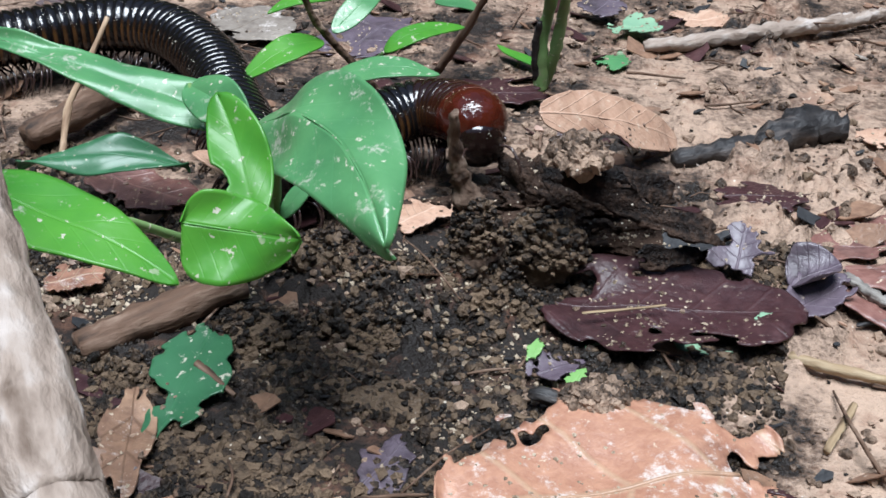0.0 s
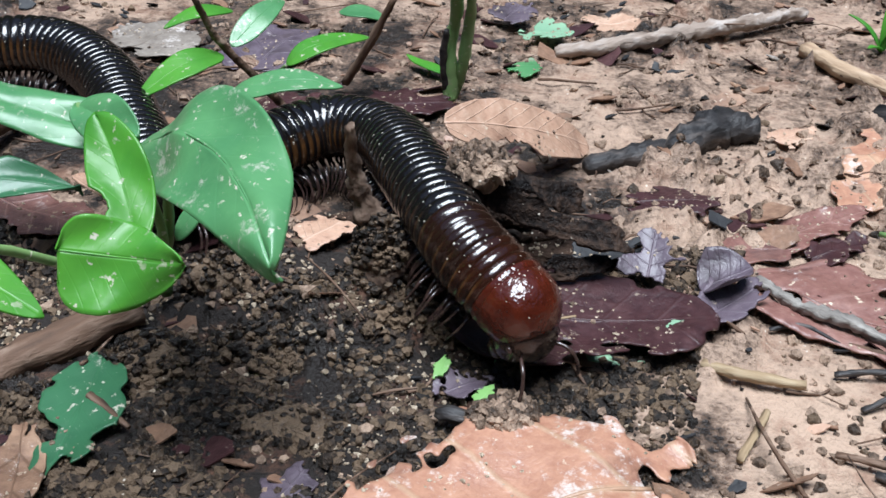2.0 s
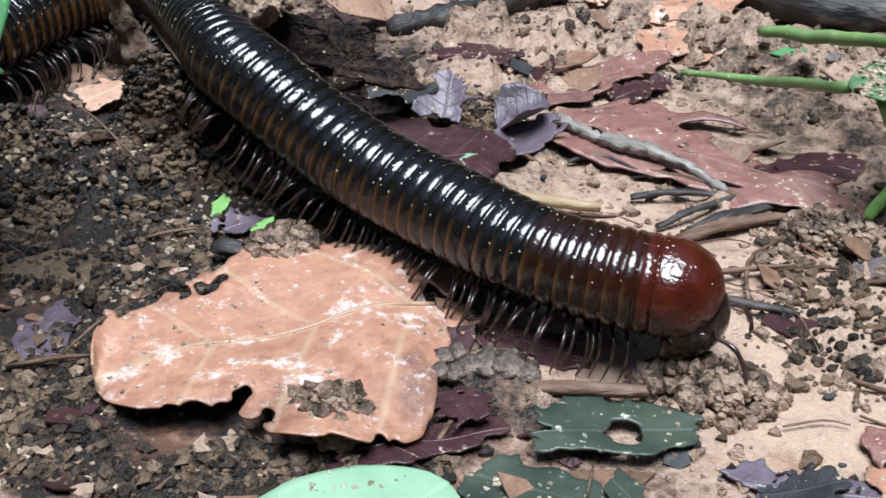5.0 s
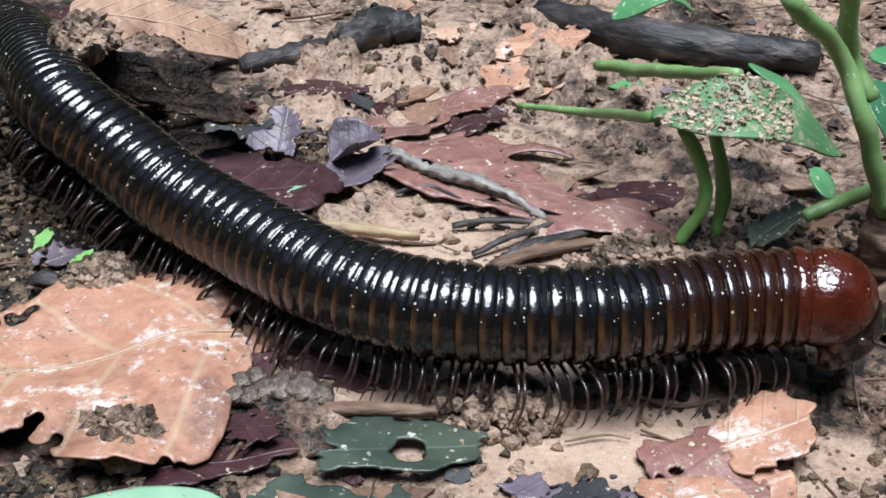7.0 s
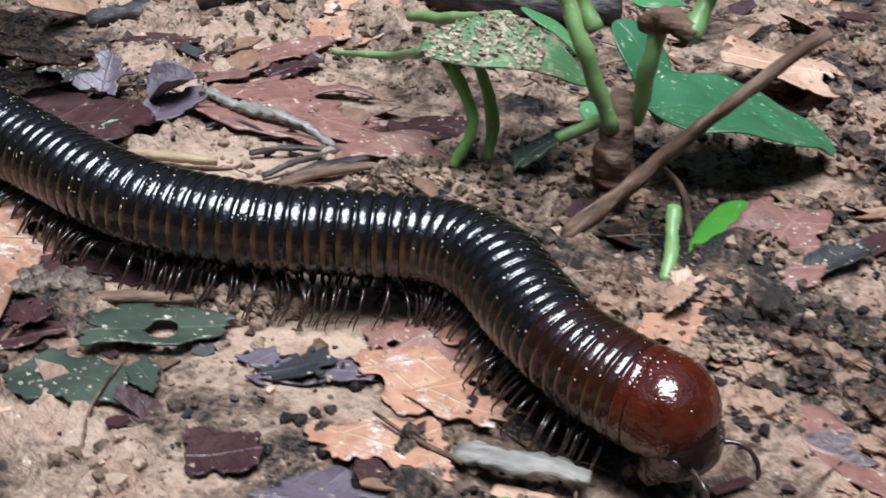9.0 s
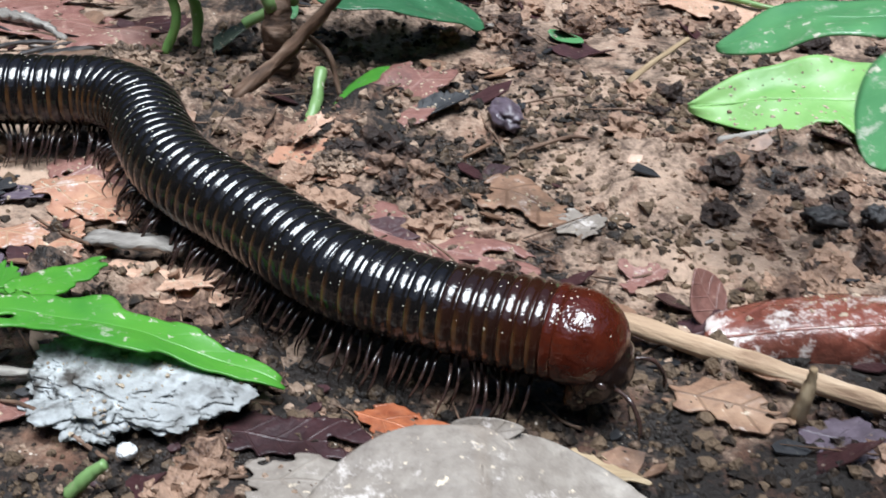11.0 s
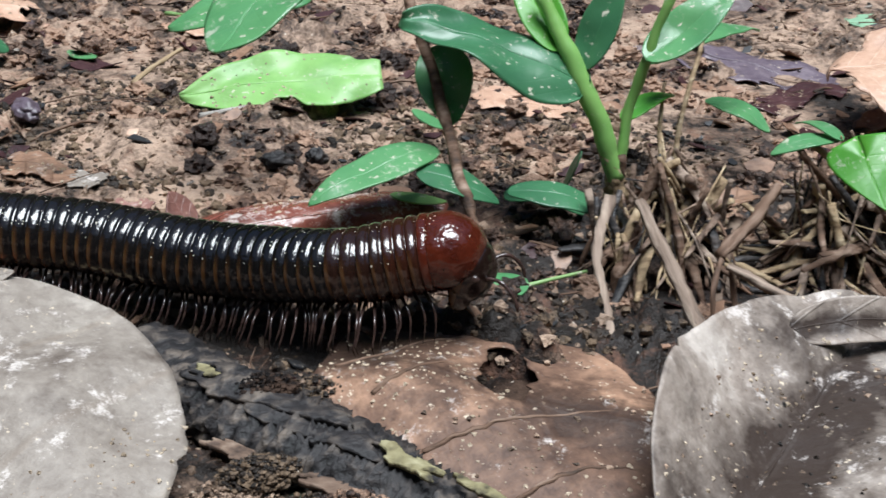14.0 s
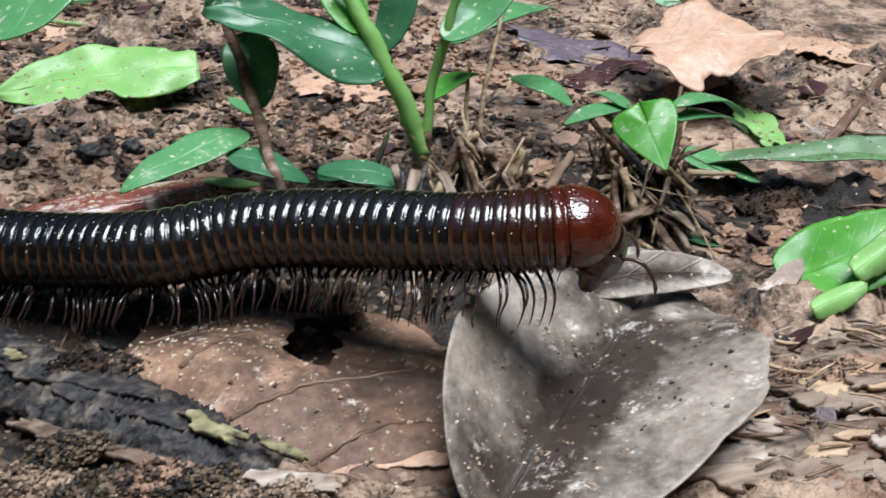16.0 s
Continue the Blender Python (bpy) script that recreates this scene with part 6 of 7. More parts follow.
fallen((0.2958, -0.0697, 0.0010), (0.3268, -0.0580, 0.0010), 0.0189, MAROON, "dark rotting leaf on far soil", jag=0.3, shape=(0.9, 0.4), seed=202)
fallen((0.3432, -0.1055, 0.0010), (0.3566, -0.1261, 0.0010), 0.0204, GREY, "pale grey rotting leaf on far soil", jag=0.3, shape=(0.9, 0.4), seed=203)
fallen((0.2615, -0.2103, 0.0010), (0.2798, -0.2091, 0.0010), 0.0136, BROWN, "brown flaky leaf on rotten wood", jag=0.3, shape=(0.9, 0.4), seed=204)
fallen((0.1614, -0.1817, 0.0020), (0.1743, -0.1785, 0.0030), 0.0116, TAN, "ragged tan leaf edge in front of a log", jag=0.3, shape=(0.9, 0.4), seed=205)
fallen((0.1403, -0.1935, 0.0010), (0.1591, -0.2022, 0.0015), 0.0119, OLIVE, "mottled olive rotting leaf sheet", jag=0.3, shape=(0.9, 0.4), seed=206)

for n, (a, b, w, m, words) in enumerate([
    ((0.0567, -0.1302, 0.0010), (0.0672, -0.1302, 0.0020), 0.0068, MAROON, "dark purple-brown rotting leaf scrap"), ((0.0712, -0.1239, 0.0010), (0.0828, -0.1301, 0.0020), 0.0062, RED, "dull reddish leaf scrap in litter"),
    ((0.1200, -0.1411, 0.0010), (0.1304, -0.1473, 0.0020), 0.0042, STRAW, "pale fibrous bark strip in litter"), ((0.1465, -0.1221, 0.0010), (0.1534, -0.1309, 0.0030), 0.0062, BROWN, "brown curled leaf scrap beside a branch"),
    ((0.1611, -0.1542, 0.0010), (0.1711, -0.1521, 0.0020), 0.0076, MAROON, "dark wet leaf scrap beside a log"), ((0.2045, -0.1661, 0.0010), (0.2145, -0.1765, 0.0020), 0.0109, BLACKLEAF, "black wet leaf under straw"),
    ((0.0098, -0.0603, 0.0010), (0.0180, -0.0546, 0.0020), 0.0068, MAROON, "dark maroon leaf scrap under the legs"), ((0.0242, -0.0767, 0.0010), (0.0348, -0.0739, 0.0020), 0.0068, BLACKLEAF, "black leaf scrap in litter"),
    ((0.0772, -0.0553, 0.0010), (0.0856, -0.0496, 0.0030), 0.0069, TAN, "pale cream leaf scrap by roots"), ((0.0084, 0.0228, 0.0010), (0.0196, 0.0297, 0.0020), 0.0095, MAROON, "dark purple leaf scrap on sand"),
]):
    fallen(a, b, w, m, words, jag=0.3, shape=(0.9, 0.45), curl=0.15, wave=0.12, seed=600 + n, nu=30)

# leafy shrub seedling
s5 = seedling((0.1986, -0.1382, 0.0000), "slender brown-stemmed seedling with oval leaves")
stick("stem", [(0.1986, -0.1382, 0.0000), (0.1952, -0.1317, 0.0100), (0.1952, -0.1179, 0.0210), (0.1935, -0.1003, 0.0360), (0.1937, -0.0832, 0.0460)], [0.0010, 0.0011, 0.0012, 0.0011, 0.0010], TWIG, s5, 0.2, 10)
leaf("leaf", (0.1936, -0.1170, 0.0160), (0.1661, -0.1250, 0.0100), 0.0092, GREEN, s5, arch=0.08, roll=14, shape=(0.75, 0.65), seed=151)
leaf("leaf", (0.1876, -0.1224, 0.0140), (0.2018, -0.1306, 0.0100), 0.0085, DEEP, s5, arch=0.08, roll=-10, shape=(0.8, 0.6), seed=152)
leaf("leaf", (0.2040, -0.1289, 0.0120), (0.2219, -0.1373, 0.0080), 0.0081, DEEP, s5, arch=0.1, roll=-10, shape=(0.8, 0.65), seed=153)
leaf("leaf", (0.1910, -0.1481, 0.0020), (0.2008, -0.1500, 0.0030), 0.0093, GREEN, s5, shape=(0.8, 0.5), seed=154)
leaf("leaf", (0.1969, -0.1043, 0.0330), (0.1972, -0.1145, 0.0200), 0.0113, GREEN, s5, fold=0.25, arch=0.1, roll=-20, shape=(0.8, 0.6), seed=155)
leaf("leaf", (0.1935, -0.1003, 0.0360), (0.2038, -0.1163, 0.0340), 0.0091, DEEP, s5, fold=0.2, arch=0.1, roll=15, shape=(0.8, 0.6), seed=156)
leaf("leaf", (0.1848, -0.1151, 0.0060), (0.1952, -0.1195, 0.0060), 0.0037, LIME, s5, shape=(0.8, 0.6), seed=157, nu=20, nv=8)
leaf("leaf", (0.2034, -0.0701, 0.0060), (0.2078, -0.0828, 0.0060), 0.0043, GREEN, s5, shape=(0.8, 0.6), seed=158, nu=20, nv=8)
leaf("leaf", (0.1591, -0.1494, 0.0600), (0.1440, -0.1653, 0.0535), 0.0156, GREEN, s5, arch=0.08, roll=-10, shape=(0.8, 0.55), seed=159)
petiole(s5, [(0.1937, -0.0832, 0.0460), (0.1755, -0.1163, 0.0540), (0.1591, -0.1494, 0.0600)], 0.0006)
leaf("leaf", (0.1725, -0.0979, 0.0420), (0.1460, -0.0899, 0.0340), 0.0133, GREEN, s5, arch=0.06, roll=10, wave=0.12, shape=(0.8, 0.6), seed=210)
petiole(s5, [(0.1937, -0.0832, 0.0460), (0.1824, -0.1020, 0.0460), (0.1725, -0.0979, 0.0420)], 0.0006)
petiole(s5, [(0.1986, -0.1382, 0.0000), (0.1971, -0.1480, 0.0015), (0.2132, -0.1477, 0.0030)], 0.0005)

# grass-like plant
s6 = seedling((0.2261, -0.1292, 0.0140), "upright grass-like plant with fleshy bright stems")
root = (0.2272, -0.1280, 0.0120)
stick("dry_sheath", [(root[0], root[1], -0.001), (root[0] + 0.0006, root[1], 0.006), root, (0.2245, -0.1274, 0.0180)], [0.0026, 0.0024, 0.0021, 0.0013], STRAW, s6, 0.6, 14, 3, "dry brown sheath round the stem base")
stick("dry_sheath", [(root[0] + 0.002, root[1] + 0.001, -0.001), (root[0] + 0.0015, root[1], 0.009), (0.2273, -0.1288, 0.0170)], [0.0016, 0.0015, 0.0007], TWIG, s6, 0.6, 10, 4, "dry brown sheath round the stem base")
stick("stem", [(0.2269, -0.1285, 0.0120), (0.2237, -0.1265, 0.0220), (0.2183, -0.1220, 0.0340), (0.2130, -0.1148, 0.0460)], [0.0017, 0.0020, 0.0018, 0.0014], SPROUT, s6, 0.08, 14)
stick("stem", [(0.2277, -0.1272, 0.0120), (0.2295, -0.1257, 0.0260), (0.2326, -0.1263, 0.0400), (0.2355, -0.1264, 0.0500)], [0.0012, 0.0011, 0.0010, 0.0009], SPROUT, s6, 0.08, 12)
leaf("leaf", (0.2204, -0.1246, 0.0300), (0.1871, -0.1097, 0.0400), 0.0168, DEEP, s6, arch=0.05, roll=22, wave=0.22, shape=(0.7, 0.6), seed=161, nu=44)
leaf("leaf", (0.2159, -0.1204, 0.0360), (0.2121, -0.1043, 0.0480), 0.0083, BRIGHT, s6, fold=0.4, roll=30, shape=(0.8, 0.6), seed=162)
leaf("leaf", (0.2198, -0.1229, 0.0330), (0.2274, -0.1203, 0.0500), 0.0078, DEEP, s6, fold=0.3, roll=-20, shape=(0.8, 0.6), seed=163)
leaf("leaf", (0.2303, -0.1278, 0.0360), (0.2487, -0.1256, 0.0480), 0.0095, GREEN, s6, fold=0.2, roll=-25, shape=(0.8, 0.6), seed=164)
leaf("leaf", (0.2399, -0.1124, 0.0300), (0.2709, -0.1026, 0.0320), 0.0088, GREEN, s6, arch=0.1, shape=(0.8, 0.6), seed=165)
leaf("leaf", (0.2349, -0.1129, 0.0180), (0.2509, -0.1051, 0.0200), 0.0055, BRIGHT, s6, arch=0.1, shape=(0.8, 0.6), seed=166, nu=20)
leaf("leaf", (0.2075, -0.1187, 0.0060), (0.2223, -0.1261, 0.0040), 0.0101, DEEP, s6, arch=0.1, shape=(0.8, 0.5), seed=167)
leaf("leaf", (0.2239, -0.1181, 0.0140), (0.2208, -0.1171, 0.0050), 0.0048, DEEP, s6, shape=(0.8, 0.6), seed=168, nu=20)
stick("dry_stalk", [(0.2423, -0.1308, 0.0040), (0.2414, -0.1252, 0.0160), (0.2492, -0.1151, 0.0320), (0.2548, -0.1078, 0.0420)], [0.0006, 0.0006, 0.0005, 0.0004], STRAW, s6, 0.1, 7, label="thin dry brown stalk")
stick("dry_stalk", [(0.2428, -0.1181, 0.0080), (0.2456, -0.1101, 0.0140), (0.2490, -0.1034, 0.0220)], [0.0005, 0.0005, 0.0004], STRAW, s6, 0.1, 7, label="thin dry brown stalk")

# heap of dry stems under the plants
def straw_clump(place, wide, deep, high, count, seed, label):
    heap = thing("straw_heap", place, label, "dead stems")
    hr = np.random.RandomState(seed)
    lump_v, lump_f = lump_data(seed, 0.55, 5, 1.0)
    part("heap_core", mesh("heap_core", lump_v * (wide * 0.8, deep * 0.7, high * 0.62), lump_f, HUMUS_AND_SHADE), heap, "dark crumbly core of soil")
    for n in range(count):
        p = np.array((wide * (2 * hr.rand() - 1), deep * (2 * hr.rand() - 1), 0))
        top = high * max(0.15, 1 - (p[0] / wide) ** 2 - (p[1] / deep) ** 2 * 0.6)
        p[2] = top * (0.35 + 0.6 * hr.rand())
        out = np.array((p[0] / wide, p[1] / deep - 0.3, 0))
        d = unit(out * 0.6 + (1.7 * (hr.rand() - 0.5), 1.3 * (hr.rand() - 0.5), -1.0 + 1.2 * hr.rand() ** 2))
        ln = high * (0.45 + 1.0 * hr.rand() ** 2)
        r = 0.0013 if n % 6 == 3 else 0.0002 + 0.0009 * hr.rand() ** 2
        v, f = tube([p - d * ln / 2, p + (hr.rand(3) - 0.5) * 0.003, p + d * ln / 2], [r, r * 1.1, r * 0.5], 8, 7, 0.22, n, 0.45 if n % 6 == 3 else 0.7)
        part("straw", mesh("straw", v, f, (STRAW, TWIG, ROTWOOD, CRUMBWOOD, BLACKWOOD, TWIG, STRAW)[n % 7]), heap)


straw_clump((0.2300, -0.1459, 0.0000), 0.015, 0.009, 0.020, 170, 5, "heap of dead brown straw and broken stems")
straw_clump((0.2645, -0.1518, 0.0000), 0.013, 0.009, 0.024, 170, 6, "upright clump of brown fibrous dead roots")
twig([(0.2203, -0.1398, 0.0140), (0.2122, -0.1526, 0.0090), (0.2089, -0.1665, 0.0040), (0.2063, -0.1728, 0.0000)], [0.0012, 0.0009, 0.0006, 0.0008], ROTWOOD, "broad dry folded straw blade", "straw", flat=0.35, rough=0.6)
twig([(0.2211, -0.1496, 0.0170), (0.2211, -0.1635, 0.0110), (0.2223, -0.1763, 0.0030)], [0.0010, 0.0012, 0.0013], ROTWOOD, "pale dead broken stem", "straw", rough=0.4, sides=14)
twig([(0.2290, -0.1683, 0.0130), (0.2338, -0.1733, 0.0110), (0.2405, -0.1787, 0.0090)], [0.0007, 0.0009, 0.0008], ROTWOOD, "pale dead side stem", "straw", rough=0.4)
twig([(0.2292, -0.1649, 0.0130), (0.2384, -0.1600, 0.0170), (0.2462, -0.1542, 0.0200)], [0.0012, 0.0011, 0.0009], TWIG, "brown woody dead stem", rough=0.4)
twig([(0.2271, -0.1720, 0.0010), (0.2260, -0.1697, 0.0090), (0.2297, -0.1651, 0.0130)], [0.0006, 0.0005, 0.0005], TWIG, "thin upright dead stem")
twig([(0.2316, -0.1732, 0.0010), (0.2311, -0.1695, 0.0060), (0.2301, -0.1677, 0.0120)], [0.0004, 0.0005, 0.0005], TWIG, "thin dark dead stem")
fallen((0.2382, -0.1438, 0.0110), (0.2500, -0.1427, 0.0130), 0.0078, BROWN, "curled dry brown leaf on straw", jag=0.3, curl=0.5, shape=(0.8, 0.5), seed=170, nu=24)

# heart-leaved seedling
s7 = seedling((0.2716, -0.1517, 0.0000), "small seedling with a bright heart-shaped leaf")
stick("stem", [(0.2716, -0.1517, 0.0000), (0.2671, -0.1515, 0.0120), (0.2592, -0.1542, 0.0260)], [0.0016, 0.0016, 0.0009], TWIG, s7, 0.3, 10)
leaf("leaf", (0.2522, -0.1684, 0.0312), (0.2513, -0.1772, 0.0257), 0.0120, BRIGHT, s7, shape=(0.36, 0.95), heart=0.42, face=(-0.5, -0.62, 0.6), curl=-0.1, seed=171)
leaf("leaf", (0.2599, -0.1507, 0.0270), (0.2470, -0.1491, 0.0240), 0.0052, GREEN, s7, arch=0.1, shape=(0.8, 0.6), seed=172)
leaf("leaf", (0.2588, -0.1532, 0.0280), (0.2566, -0.1413, 0.0270), 0.0040, GREEN, s7, arch=0.1, shape=(0.8, 0.6), seed=173)
leaf("leaf", (0.2627, -0.1615, 0.0300), (0.2822, -0.1592, 0.0260), 0.0057, GREEN, s7, arch=0.15, shape=(0.8, 0.6), seed=174, label="sand-speckled green leaf")
leaf("leaf", (0.2631, -0.1624, 0.0280), (0.2849, -0.1579, 0.0220), 0.0052, GREEN, s7, arch=0.1, shape=(0.8, 0.6), seed=175)
leaf("leaf", (0.2627, -0.0990, 0.0160), (0.2723, -0.1113, 0.0120), 0.0084, GREEN, s7, arch=0.1, shape=(0.8, 0.6), seed=176)
stick("stem", [(0.2684, -0.1513, 0.0130), (0.2770, -0.1486, 0.0140), (0.2880, -0.1454, 0.0140)], [0.0006, 0.0006, 0.0004], TWIG, s7, 0.2, 7)
leaf("fallen_leaf", (0.2870, -0.1347, 0.0080), (0.3017, -0.1453, 0.0030), 0.0118, GREEN, None, "dull green leaf behind the seedling", "leaf", arch=0.05, shape=(0.8, 0.6), seed=177)
leaf("fallen_leaf", (0.2880, -0.1370, 0.0050), (0.3560, -0.1610, 0.0090), 0.0100, DULL, None, "long dull green leaf with brown dry rim", "leaf", arch=0.03, fold=0.35, wave=0.2, jag=0.08, face=(0, -0.05, 1), shape=(0.75, 0.6), seed=178)
torn = thing("fallen_leaf", (0.2745, -0.1900, 0.0010), "bright green leaf with pale rolled edge on soil", "leaf")
leaf("blade", (0.2740, -0.1870, 0.0040), (0.3060, -0.1880, 0.0110), 0.0170, BRIGHT, torn, jag=0.08, fold=0.10, face=(0, -0.5, 0.85), shape=(0.85, 0.28), seed=179)
for n, (a, b, w) in enumerate([((0.2725, -0.1975, 0.0040), (0.2850, -0.1965, 0.0065), 0.0045), ((0.2835, -0.1945, 0.0080), (0.3030, -0.1905, 0.0150), 0.0062)]):
    leaf("rolled_edge", a, b, w, LIME, torn, "pale rolled underside" if n == 0 else "", curl=-0.8, jag=0.12, wave=0.1, face=(0, -0.6, 0.8), shape=(0.85, 0.3), seed=320 + n, nu=30, nv=18)
# black clods added as the shade below the long green and raised tan leaves
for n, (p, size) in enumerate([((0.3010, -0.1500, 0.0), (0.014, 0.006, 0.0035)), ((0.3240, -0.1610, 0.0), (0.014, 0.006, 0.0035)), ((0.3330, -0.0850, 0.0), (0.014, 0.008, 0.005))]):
    clod(p, size, HUMUS_AND_SHADE, "black soil clods standing in for shade under leaves", 480 + n, 400, 0.9, 0.0014)
leaf("fallen_leaf", (0.2718, -0.1554, 0.0010), (0.2773, -0.1654, 0.0010), 0.0046, DEEP, None, "narrow dark green leaf on soil", "leaf", shape=(0.8, 0.6), seed=181, nu=20)
fallen((0.3080, -0.0840, 0.0150), (0.3440, -0.1000, 0.0170), 0.0400, TAN, "raised tan dead leaf with a ragged edge", jag=0.2, shape=(0.8, 0.45), arch=0.08, curl=-0.10, wave=0.14, roll=-6, seed=182, nu=60)
fallen((0.3848, -0.0511, 0.0030), (0.3976, -0.0796, 0.0020), 0.0311, TAN, "pinkish tan dead leaf on far soil", jag=0.15, shape=(0.8, 0.45), seed=183)
fallen((0.3141, -0.0885, 0.0010), (0.3337, -0.0901, 0.0060), 0.0139, BROWN, "curled brown dead leaf in shadow", jag=0.2, curl=0.5, shape=(0.8, 0.5), seed=184)
fallen((0.3320, -0.1008, 0.0020), (0.3208, -0.1296, 0.0020), 0.0114, LIME, "yellowing spotted leaf scrap", jag=0.3, shape=(0.8, 0.5), seed=185)
fallen((0.3682, -0.0045, 0.0020), (0.3974, -0.0182, 0.0020), 0.0228, MINT, "pale green leaf on far soil", jag=0.2, shape=(0.8, 0.5), seed=186)
fallen((0.2743, -0.1539, 0.0006), (0.2951, -0.1718, 0.0006), 0.0234, BROWN, "flat orange-brown leaf sheet on soil", jag=0.3, shape=(0.9, 0.4), seed=187)
fallen((0.2890, -0.1722, 0.0005), (0.3079, -0.1839, 0.0006), 0.0223, ORANGE, "flat rust leaf sheet on soil", jag=0.3, shape=(0.9, 0.4), seed=188)
fallen((0.2999, -0.0221, 0.0006), (0.3292, -0.0574, 0.0006), 0.0369, PURPLE, "dull mauve leaf sheet on far soil", jag=0.3, shape=(0.9, 0.4), seed=189)
twig([(0.3349, -0.1275, 0.0010), (0.3556, -0.1146, 0.0030), (0.3962, -0.0846, 0.0020)], [0.0012, 0.0014, 0.0012], TWIG, "grey-brown twig on far soil")


# ---- loose soil and litter that nobody could count ----
def scatter():
    rnd = np.random.RandomState(77)
    shapes = [lump_data(60 + q, 0.8, 1, 0.85) for q in range(8)]

    def field(name, count, material, lo, hi, label, floor, spread, seed, tree=None, box=(-0.29, 0.40, -0.27, 0.29), kinds=None, clear=0.0):
        verts, faces, start = [], [], 0
        made = 0
        while made < count:
            x, y = rnd.uniform(*box[:2], 4000), rnd.uniform(*box[2:], 4000)
            keep = noise2(x, y, 40, seed) * 0.6 + noise2(x, y, 120, seed + 1) * 0.4 > floor + spread * rnd.rand(4000)
            if clear:
                keep &= np.min(np.hypot(x[:, None] - LINE[::8, 0], y[:, None] - LINE[::8, 1]), axis=1) > clear
            x, y = x[keep], y[keep]
            z = ground_height(x, y)
            for a, b, c in zip(x, y, z):
                v, f = (kinds or shapes)[rnd.randint(8)]
                s = lo + (hi - lo) * rnd.rand() ** 4
                if tree:
                    hit = tree.ray_cast(Vector((a, b, 0.012)), Vector((0, 0, -1)))
                    if hit[0] is None or hit[1].z < 0.5:
                        continue
                    c = hit[0].z
                t = rnd.rand() * 6.28
                r = np.array(((math.cos(t), -math.sin(t), 0), (math.sin(t), math.cos(t), 0), (0, 0, 1)))
                verts.append(v @ r.T * s + (a, b, c + 0.25 * s))
                faces += [tuple(k + start for k in q) for q in f]
                start += len(v)
                made += 1
                if made >= count:
                    break
        tagged(new(name, mesh(name, np.vstack(verts), faces, material, False)), label, "soil crumbs", kind="stuff")

    field("soil_crumbs", 30000, CRUMB, 0.0003, 0.0014, "loose tan and brown soil crumbs", 0.40, 0.25, 21)
    field("dark_crumbs", 5000, MOUND, 0.0003, 0.0013, "loose dark humus crumbs", 0.46, 0.2, 31)
    field("mound_crumbs", 24000, MOUND, 0.0003, 0.0012, "granular soil crumbs heaped round a seedling", 0.30, 0.3, 61, None, (-0.17, -0.01, -0.085, 0.02))
    field("late_crumbs", 12000, MOUND, 0.0003, 0.0014, "granular soil crumbs in dark litter", 0.38, 0.3, 71, None, (0.03, 0.27, -0.20, 0.0))
    field("late_clods", 1900, REDSOIL, 0.0006, 0.0034, "reddish brown chunks of soil and crumbled litter", 0.40, 0.25, 81, None, (0.07, 0.30, -0.17, 0.06), [lump_data(160 + q, 0.8, 3, 0.7) for q in range(8)], 0.013)
    field("mound_sand", 2600, SAND, 0.0002, 0.0007, "pale sand grains strewn over dark soil", 0.42, 0.2, 91, None, (-0.17, -0.02, -0.085, 0.0))
    lying = [o for o in scene.objects if o.type == "MESH" and o.name.startswith(("dead_leaf", "fallen_leaf", "twig", "bark_piece", "rotten_wood"))]
    cv, cf, base = [], [], 0
    for o in lying:
        m = Matrix.Translation(o.location) if o.rotation_euler.to_matrix() == Matrix.Identity(3) else o.matrix_world
        cv += [m @ v.co for v in o.data.vertices]
        cf += [tuple(k + base for k in q.vertices) for q in o.data.polygons]
        base += len(o.data.vertices)
    tree = BVHTree.FromPolygons(cv, cf)
    field("sand_grains", 9000, SAND, 0.00010, 0.00045, "pale sand grains lying on leaves and wood", 0.44, 0.2, 41, tree)
    field("leaf_crumbs", 1200, CRUMB, 0.0002, 0.0006, "soil crumbs lying on leaves and wood", 0.5, 0.15, 51, tree)

    caked = next(o for o in scene.objects if o.get("label") == "green leaf caked with tan sand")
    at = caked.parent.location
    verts, faces, start = [], [], 0
    spots = [v.co + at for v in caked.data.vertices]
    for _ in range(900):
        k = int(len(spots) * (0.06 + 0.6 * rnd.rand()))
        p = spots[k]
        if noise.noise(Vector(p) * 110) < -0.12:
            continue
        v, f = shapes[rnd.randint(8)]
        size = 0.00012 + 0.0006 * rnd.rand() ** 4
        verts.append(v * size + np.array(p) + (rnd.rand(3) - 0.5) * (0.0009, 0.0009, 0) + (0, 0, 0.0003))
        faces += [tuple(m + start for m in q) for q in f]
        start += len(v)
    tagged(new("caked_sand", mesh("caked_sand", np.vstack(verts), faces, SAND, False)), "tan sand caked on a green leaf", "sand", kind="stuff")

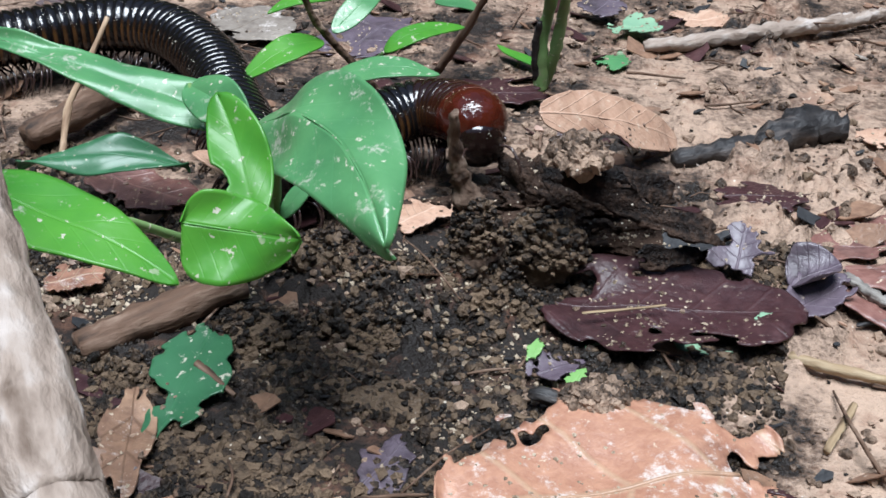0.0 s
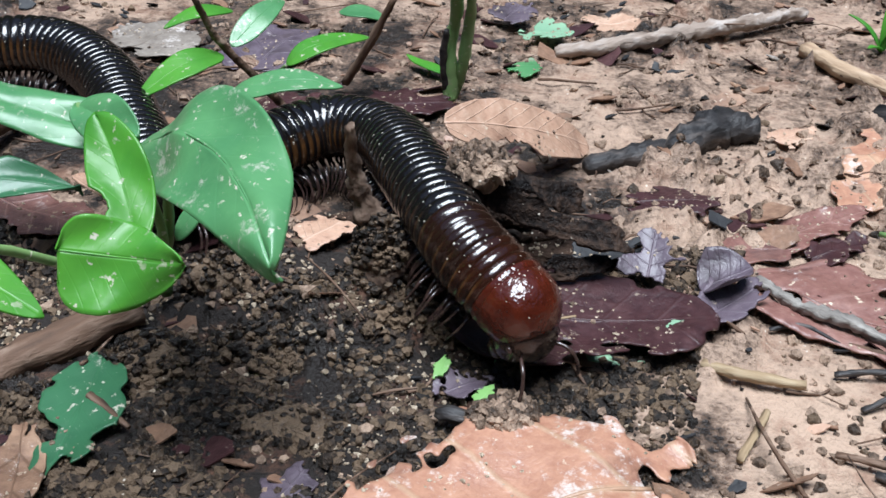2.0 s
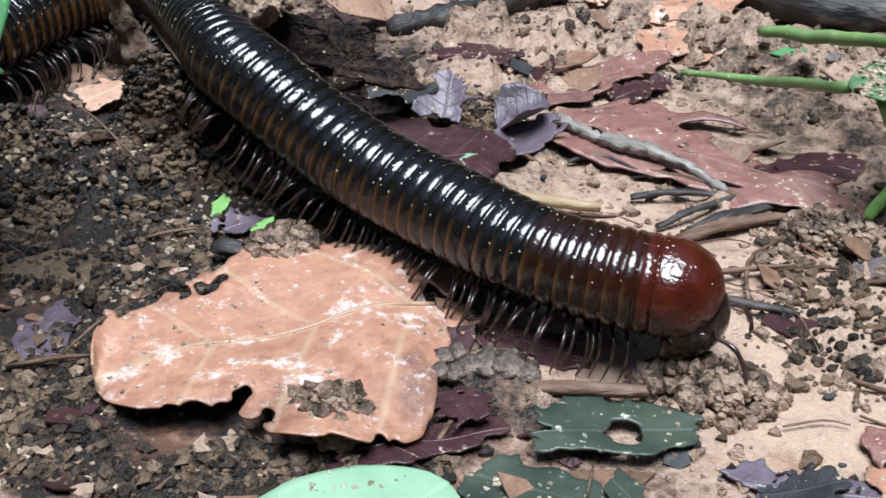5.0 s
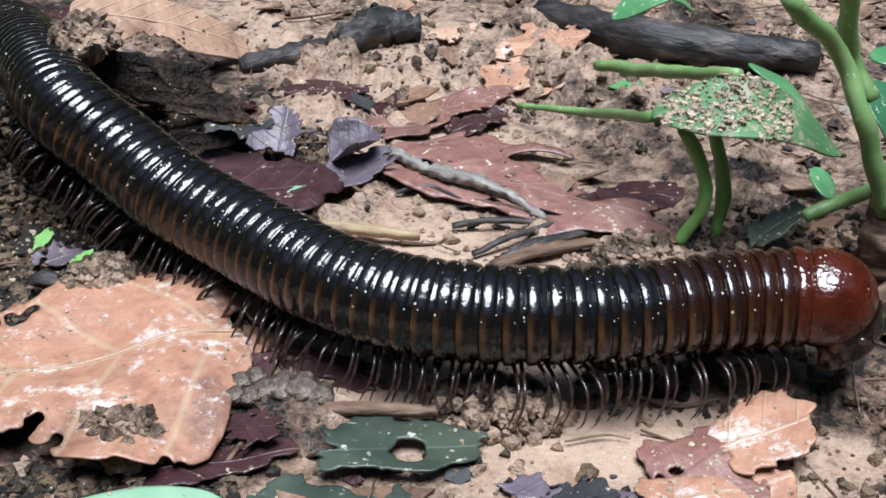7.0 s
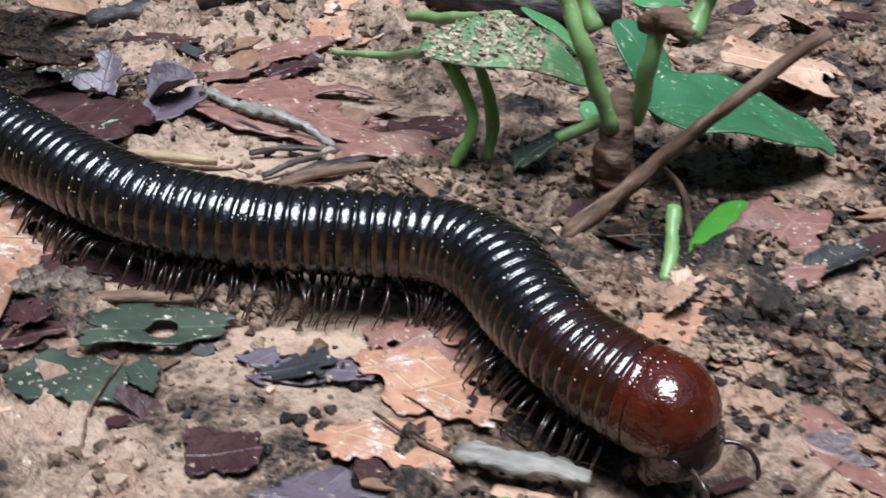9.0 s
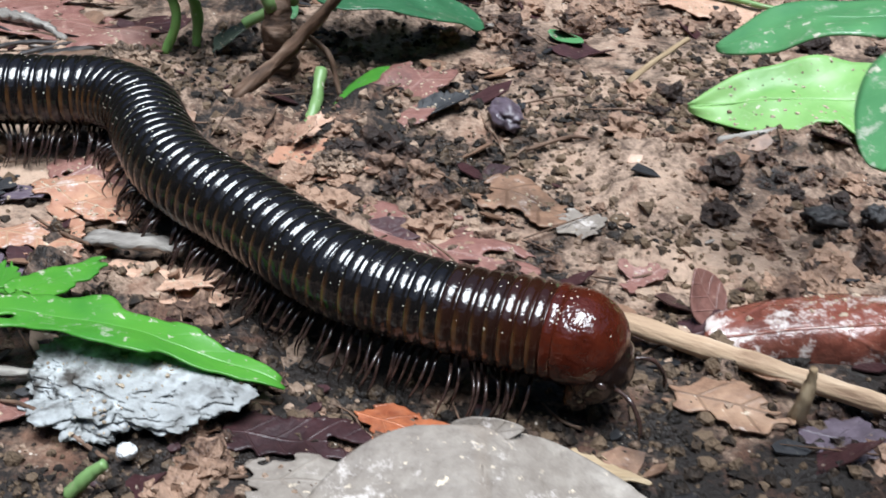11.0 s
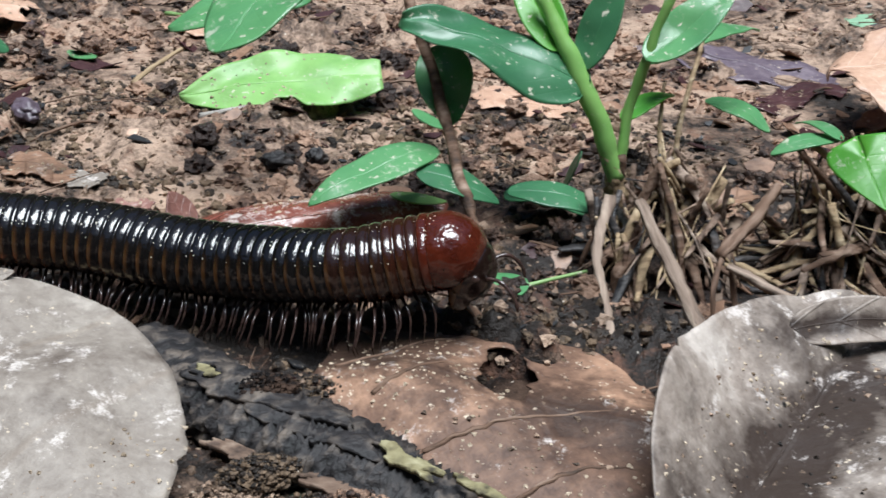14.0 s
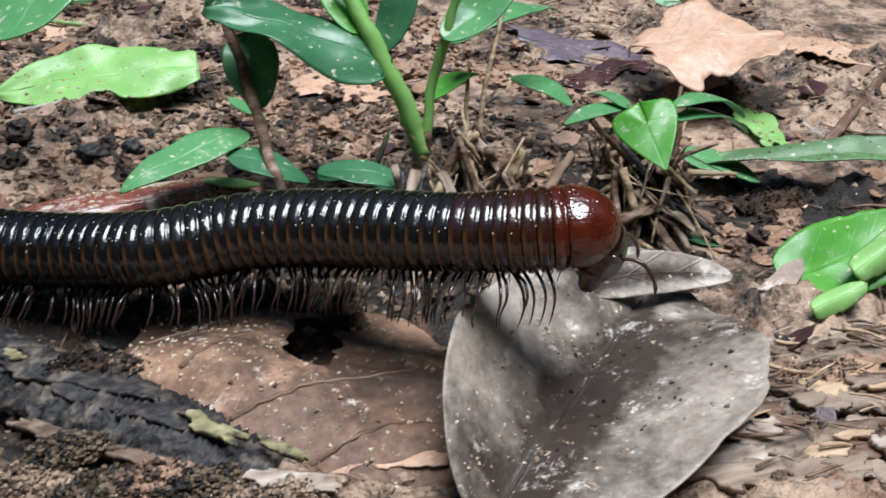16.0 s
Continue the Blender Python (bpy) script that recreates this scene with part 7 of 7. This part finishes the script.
    def flakes(name, count, material, label, seed, lo, hi):
        verts, faces, uvs, start = [], [], [], 0
        x, y = rnd.uniform(-0.29, 0.40, count), rnd.uniform(-0.26, 0.29, count)
        z = ground_height(x, y)
        for a, b, c in zip(x, y, z):
            n = rnd.randint(6, 10)
            size = lo + (hi - lo) * rnd.rand() ** 2
            t0 = rnd.rand() * 6.28
            tilt = (rnd.rand(2) - 0.5) * 1.2
            ring = []
            for k in range(n):
                t = t0 + 6.28 * k / n
                r = size * (0.5 + 0.7 * rnd.rand())
                px, py = r * math.cos(t), 0.6 * r * math.sin(t)
                ring.append((a + px, b + py, c + 0.0007 + px * tilt[0] + py * tilt[1]))
            verts += ring + [(p[0], p[1], p[2] - 0.0003) for p in ring]
            uvs += [(rnd.rand(), 0.9)] * (2 * n)
            faces.append(tuple(range(start, start + n)))
            faces += [(start + k, start + n + k, start + n + (k + 1) % n, start + (k + 1) % n) for k in range(n)]
            start += 2 * n
        tagged(new(name, mesh(name, verts, faces, material, False, uvs)), label, "leaf litter", kind="stuff")

    field("leaf_dirt", 260, MOUND, 0.00015, 0.00055, "dark soil crumbs in the fold of a grey leaf", 0.36, 0.25, 57, tree, (0.200, 0.246, -0.226, -0.190))
    flakes("brown_litter", 1000, BROWN, "small brown crumbled leaf flakes", 1, 0.001, 0.006)
    flakes("dark_litter", 1000, MAROON, "small dark crumbled leaf flakes", 2, 0.001, 0.006)
    flakes("tan_litter", 150, TAN, "small tan crumbled leaf flakes", 3, 0.0008, 0.0025)
    flakes("grey_litter", 60, GREY, "small grey crumbled leaf flakes", 4, 0.0008, 0.0025)
    flakes("black_litter", 800, BLACKLEAF, "small black crumbled leaf flakes", 5, 0.0008, 0.003)

    verts, faces, start = [], [], 0
    for n in range(1500):
        a, b = rnd.uniform(-0.28, 0.39), rnd.uniform(-0.25, 0.28)
        c = float(ground_height(np.array([a]), np.array([b]))[0])
        t, ln, r = rnd.rand() * 3.14, 0.002 + 0.010 * rnd.rand() ** 2, 0.00012 + 0.0003 * rnd.rand() ** 2
        d = np.array((math.cos(t), math.sin(t), 0)) * ln
        p = np.array((a, b, c + 0.0008))
        v, f = tube([p - d, p + (rnd.rand(3) - 0.5) * ln * 0.5, p + d], [r, r, r * 0.6], 5, 3, 0.2, n)
        verts += v
        faces += [tuple(k + start for k in q) for q in f]
        start += len(v)
    tagged(new("rootlets", mesh("rootlets", verts, faces, TWIG)), "fine dark rootlets in the soil", "rootlets", kind="stuff")


scatter()


def on_track(s):
    s = min(max(s, 0.0), REACH[-1])
    return np.array([np.interp(s, REACH, LINE[:, c]) for c in range(3)])


def motions():
    """The millipede crawls: every ring follows the way of the head."""
    rows = np.array(HEAD)
    times = np.arange(0, 16.01, 0.4)
    for back, ob in PIECES:
        keyed = []
        for t in times:
            s, ox, oy, up = (np.interp(t, rows[:, 0], rows[:, c]) for c in (1, 2, 3, 4))
            near, high = max(0.0, 1 - back / 0.05), max(0.0, 1 - back / 0.07)
            p, q, r = on_track(s - back), on_track(s - back + 0.004), on_track(s - back - 0.004)
            d = unit(q - r) + np.array((2 * ox * near / 0.05, 2 * oy * near / 0.05, 2 * up * high / 0.07))
            p = p + np.array((ox * near ** 2, oy * near ** 2, up * high ** 2))
            keyed.append((t, pose(p[0], p[1], p[2], 0, -degrees_up(d[2] / math.hypot(d[0], d[1])), math.degrees(math.atan2(d[1], d[0])))))
        walk(ob, keyed)
    swing_legs()


def degrees_up(slope):
    return math.degrees(math.atan(slope))


def swing_legs():
    """Waves run along the legs from tail to head."""
    rnd = np.random.RandomState(8)
    for k, (back, ring) in enumerate(PIECES):
        for n, leg in enumerate(o for o in ring.children if o.name.startswith("leg")):
            x, y, z = leg.location
            side = 1 if y > 0 else -1
            odd = rnd.rand(3) - 0.5
            keyed = []
            for t in np.arange(0, 16.01, 0.8):
                a = 2 * math.pi * (0.45 * t + (2 * k + n % 2) / 17.0 + (0.15 if side > 0 else 0))
                keyed.append((t, pose(x, y, z, side * (9 * max(0.0, math.cos(a)) + 10 * odd[0]), 6 * odd[1], side * (22 * math.sin(a) + 9 * odd[2]))))
            walk(leg, keyed)


motions()
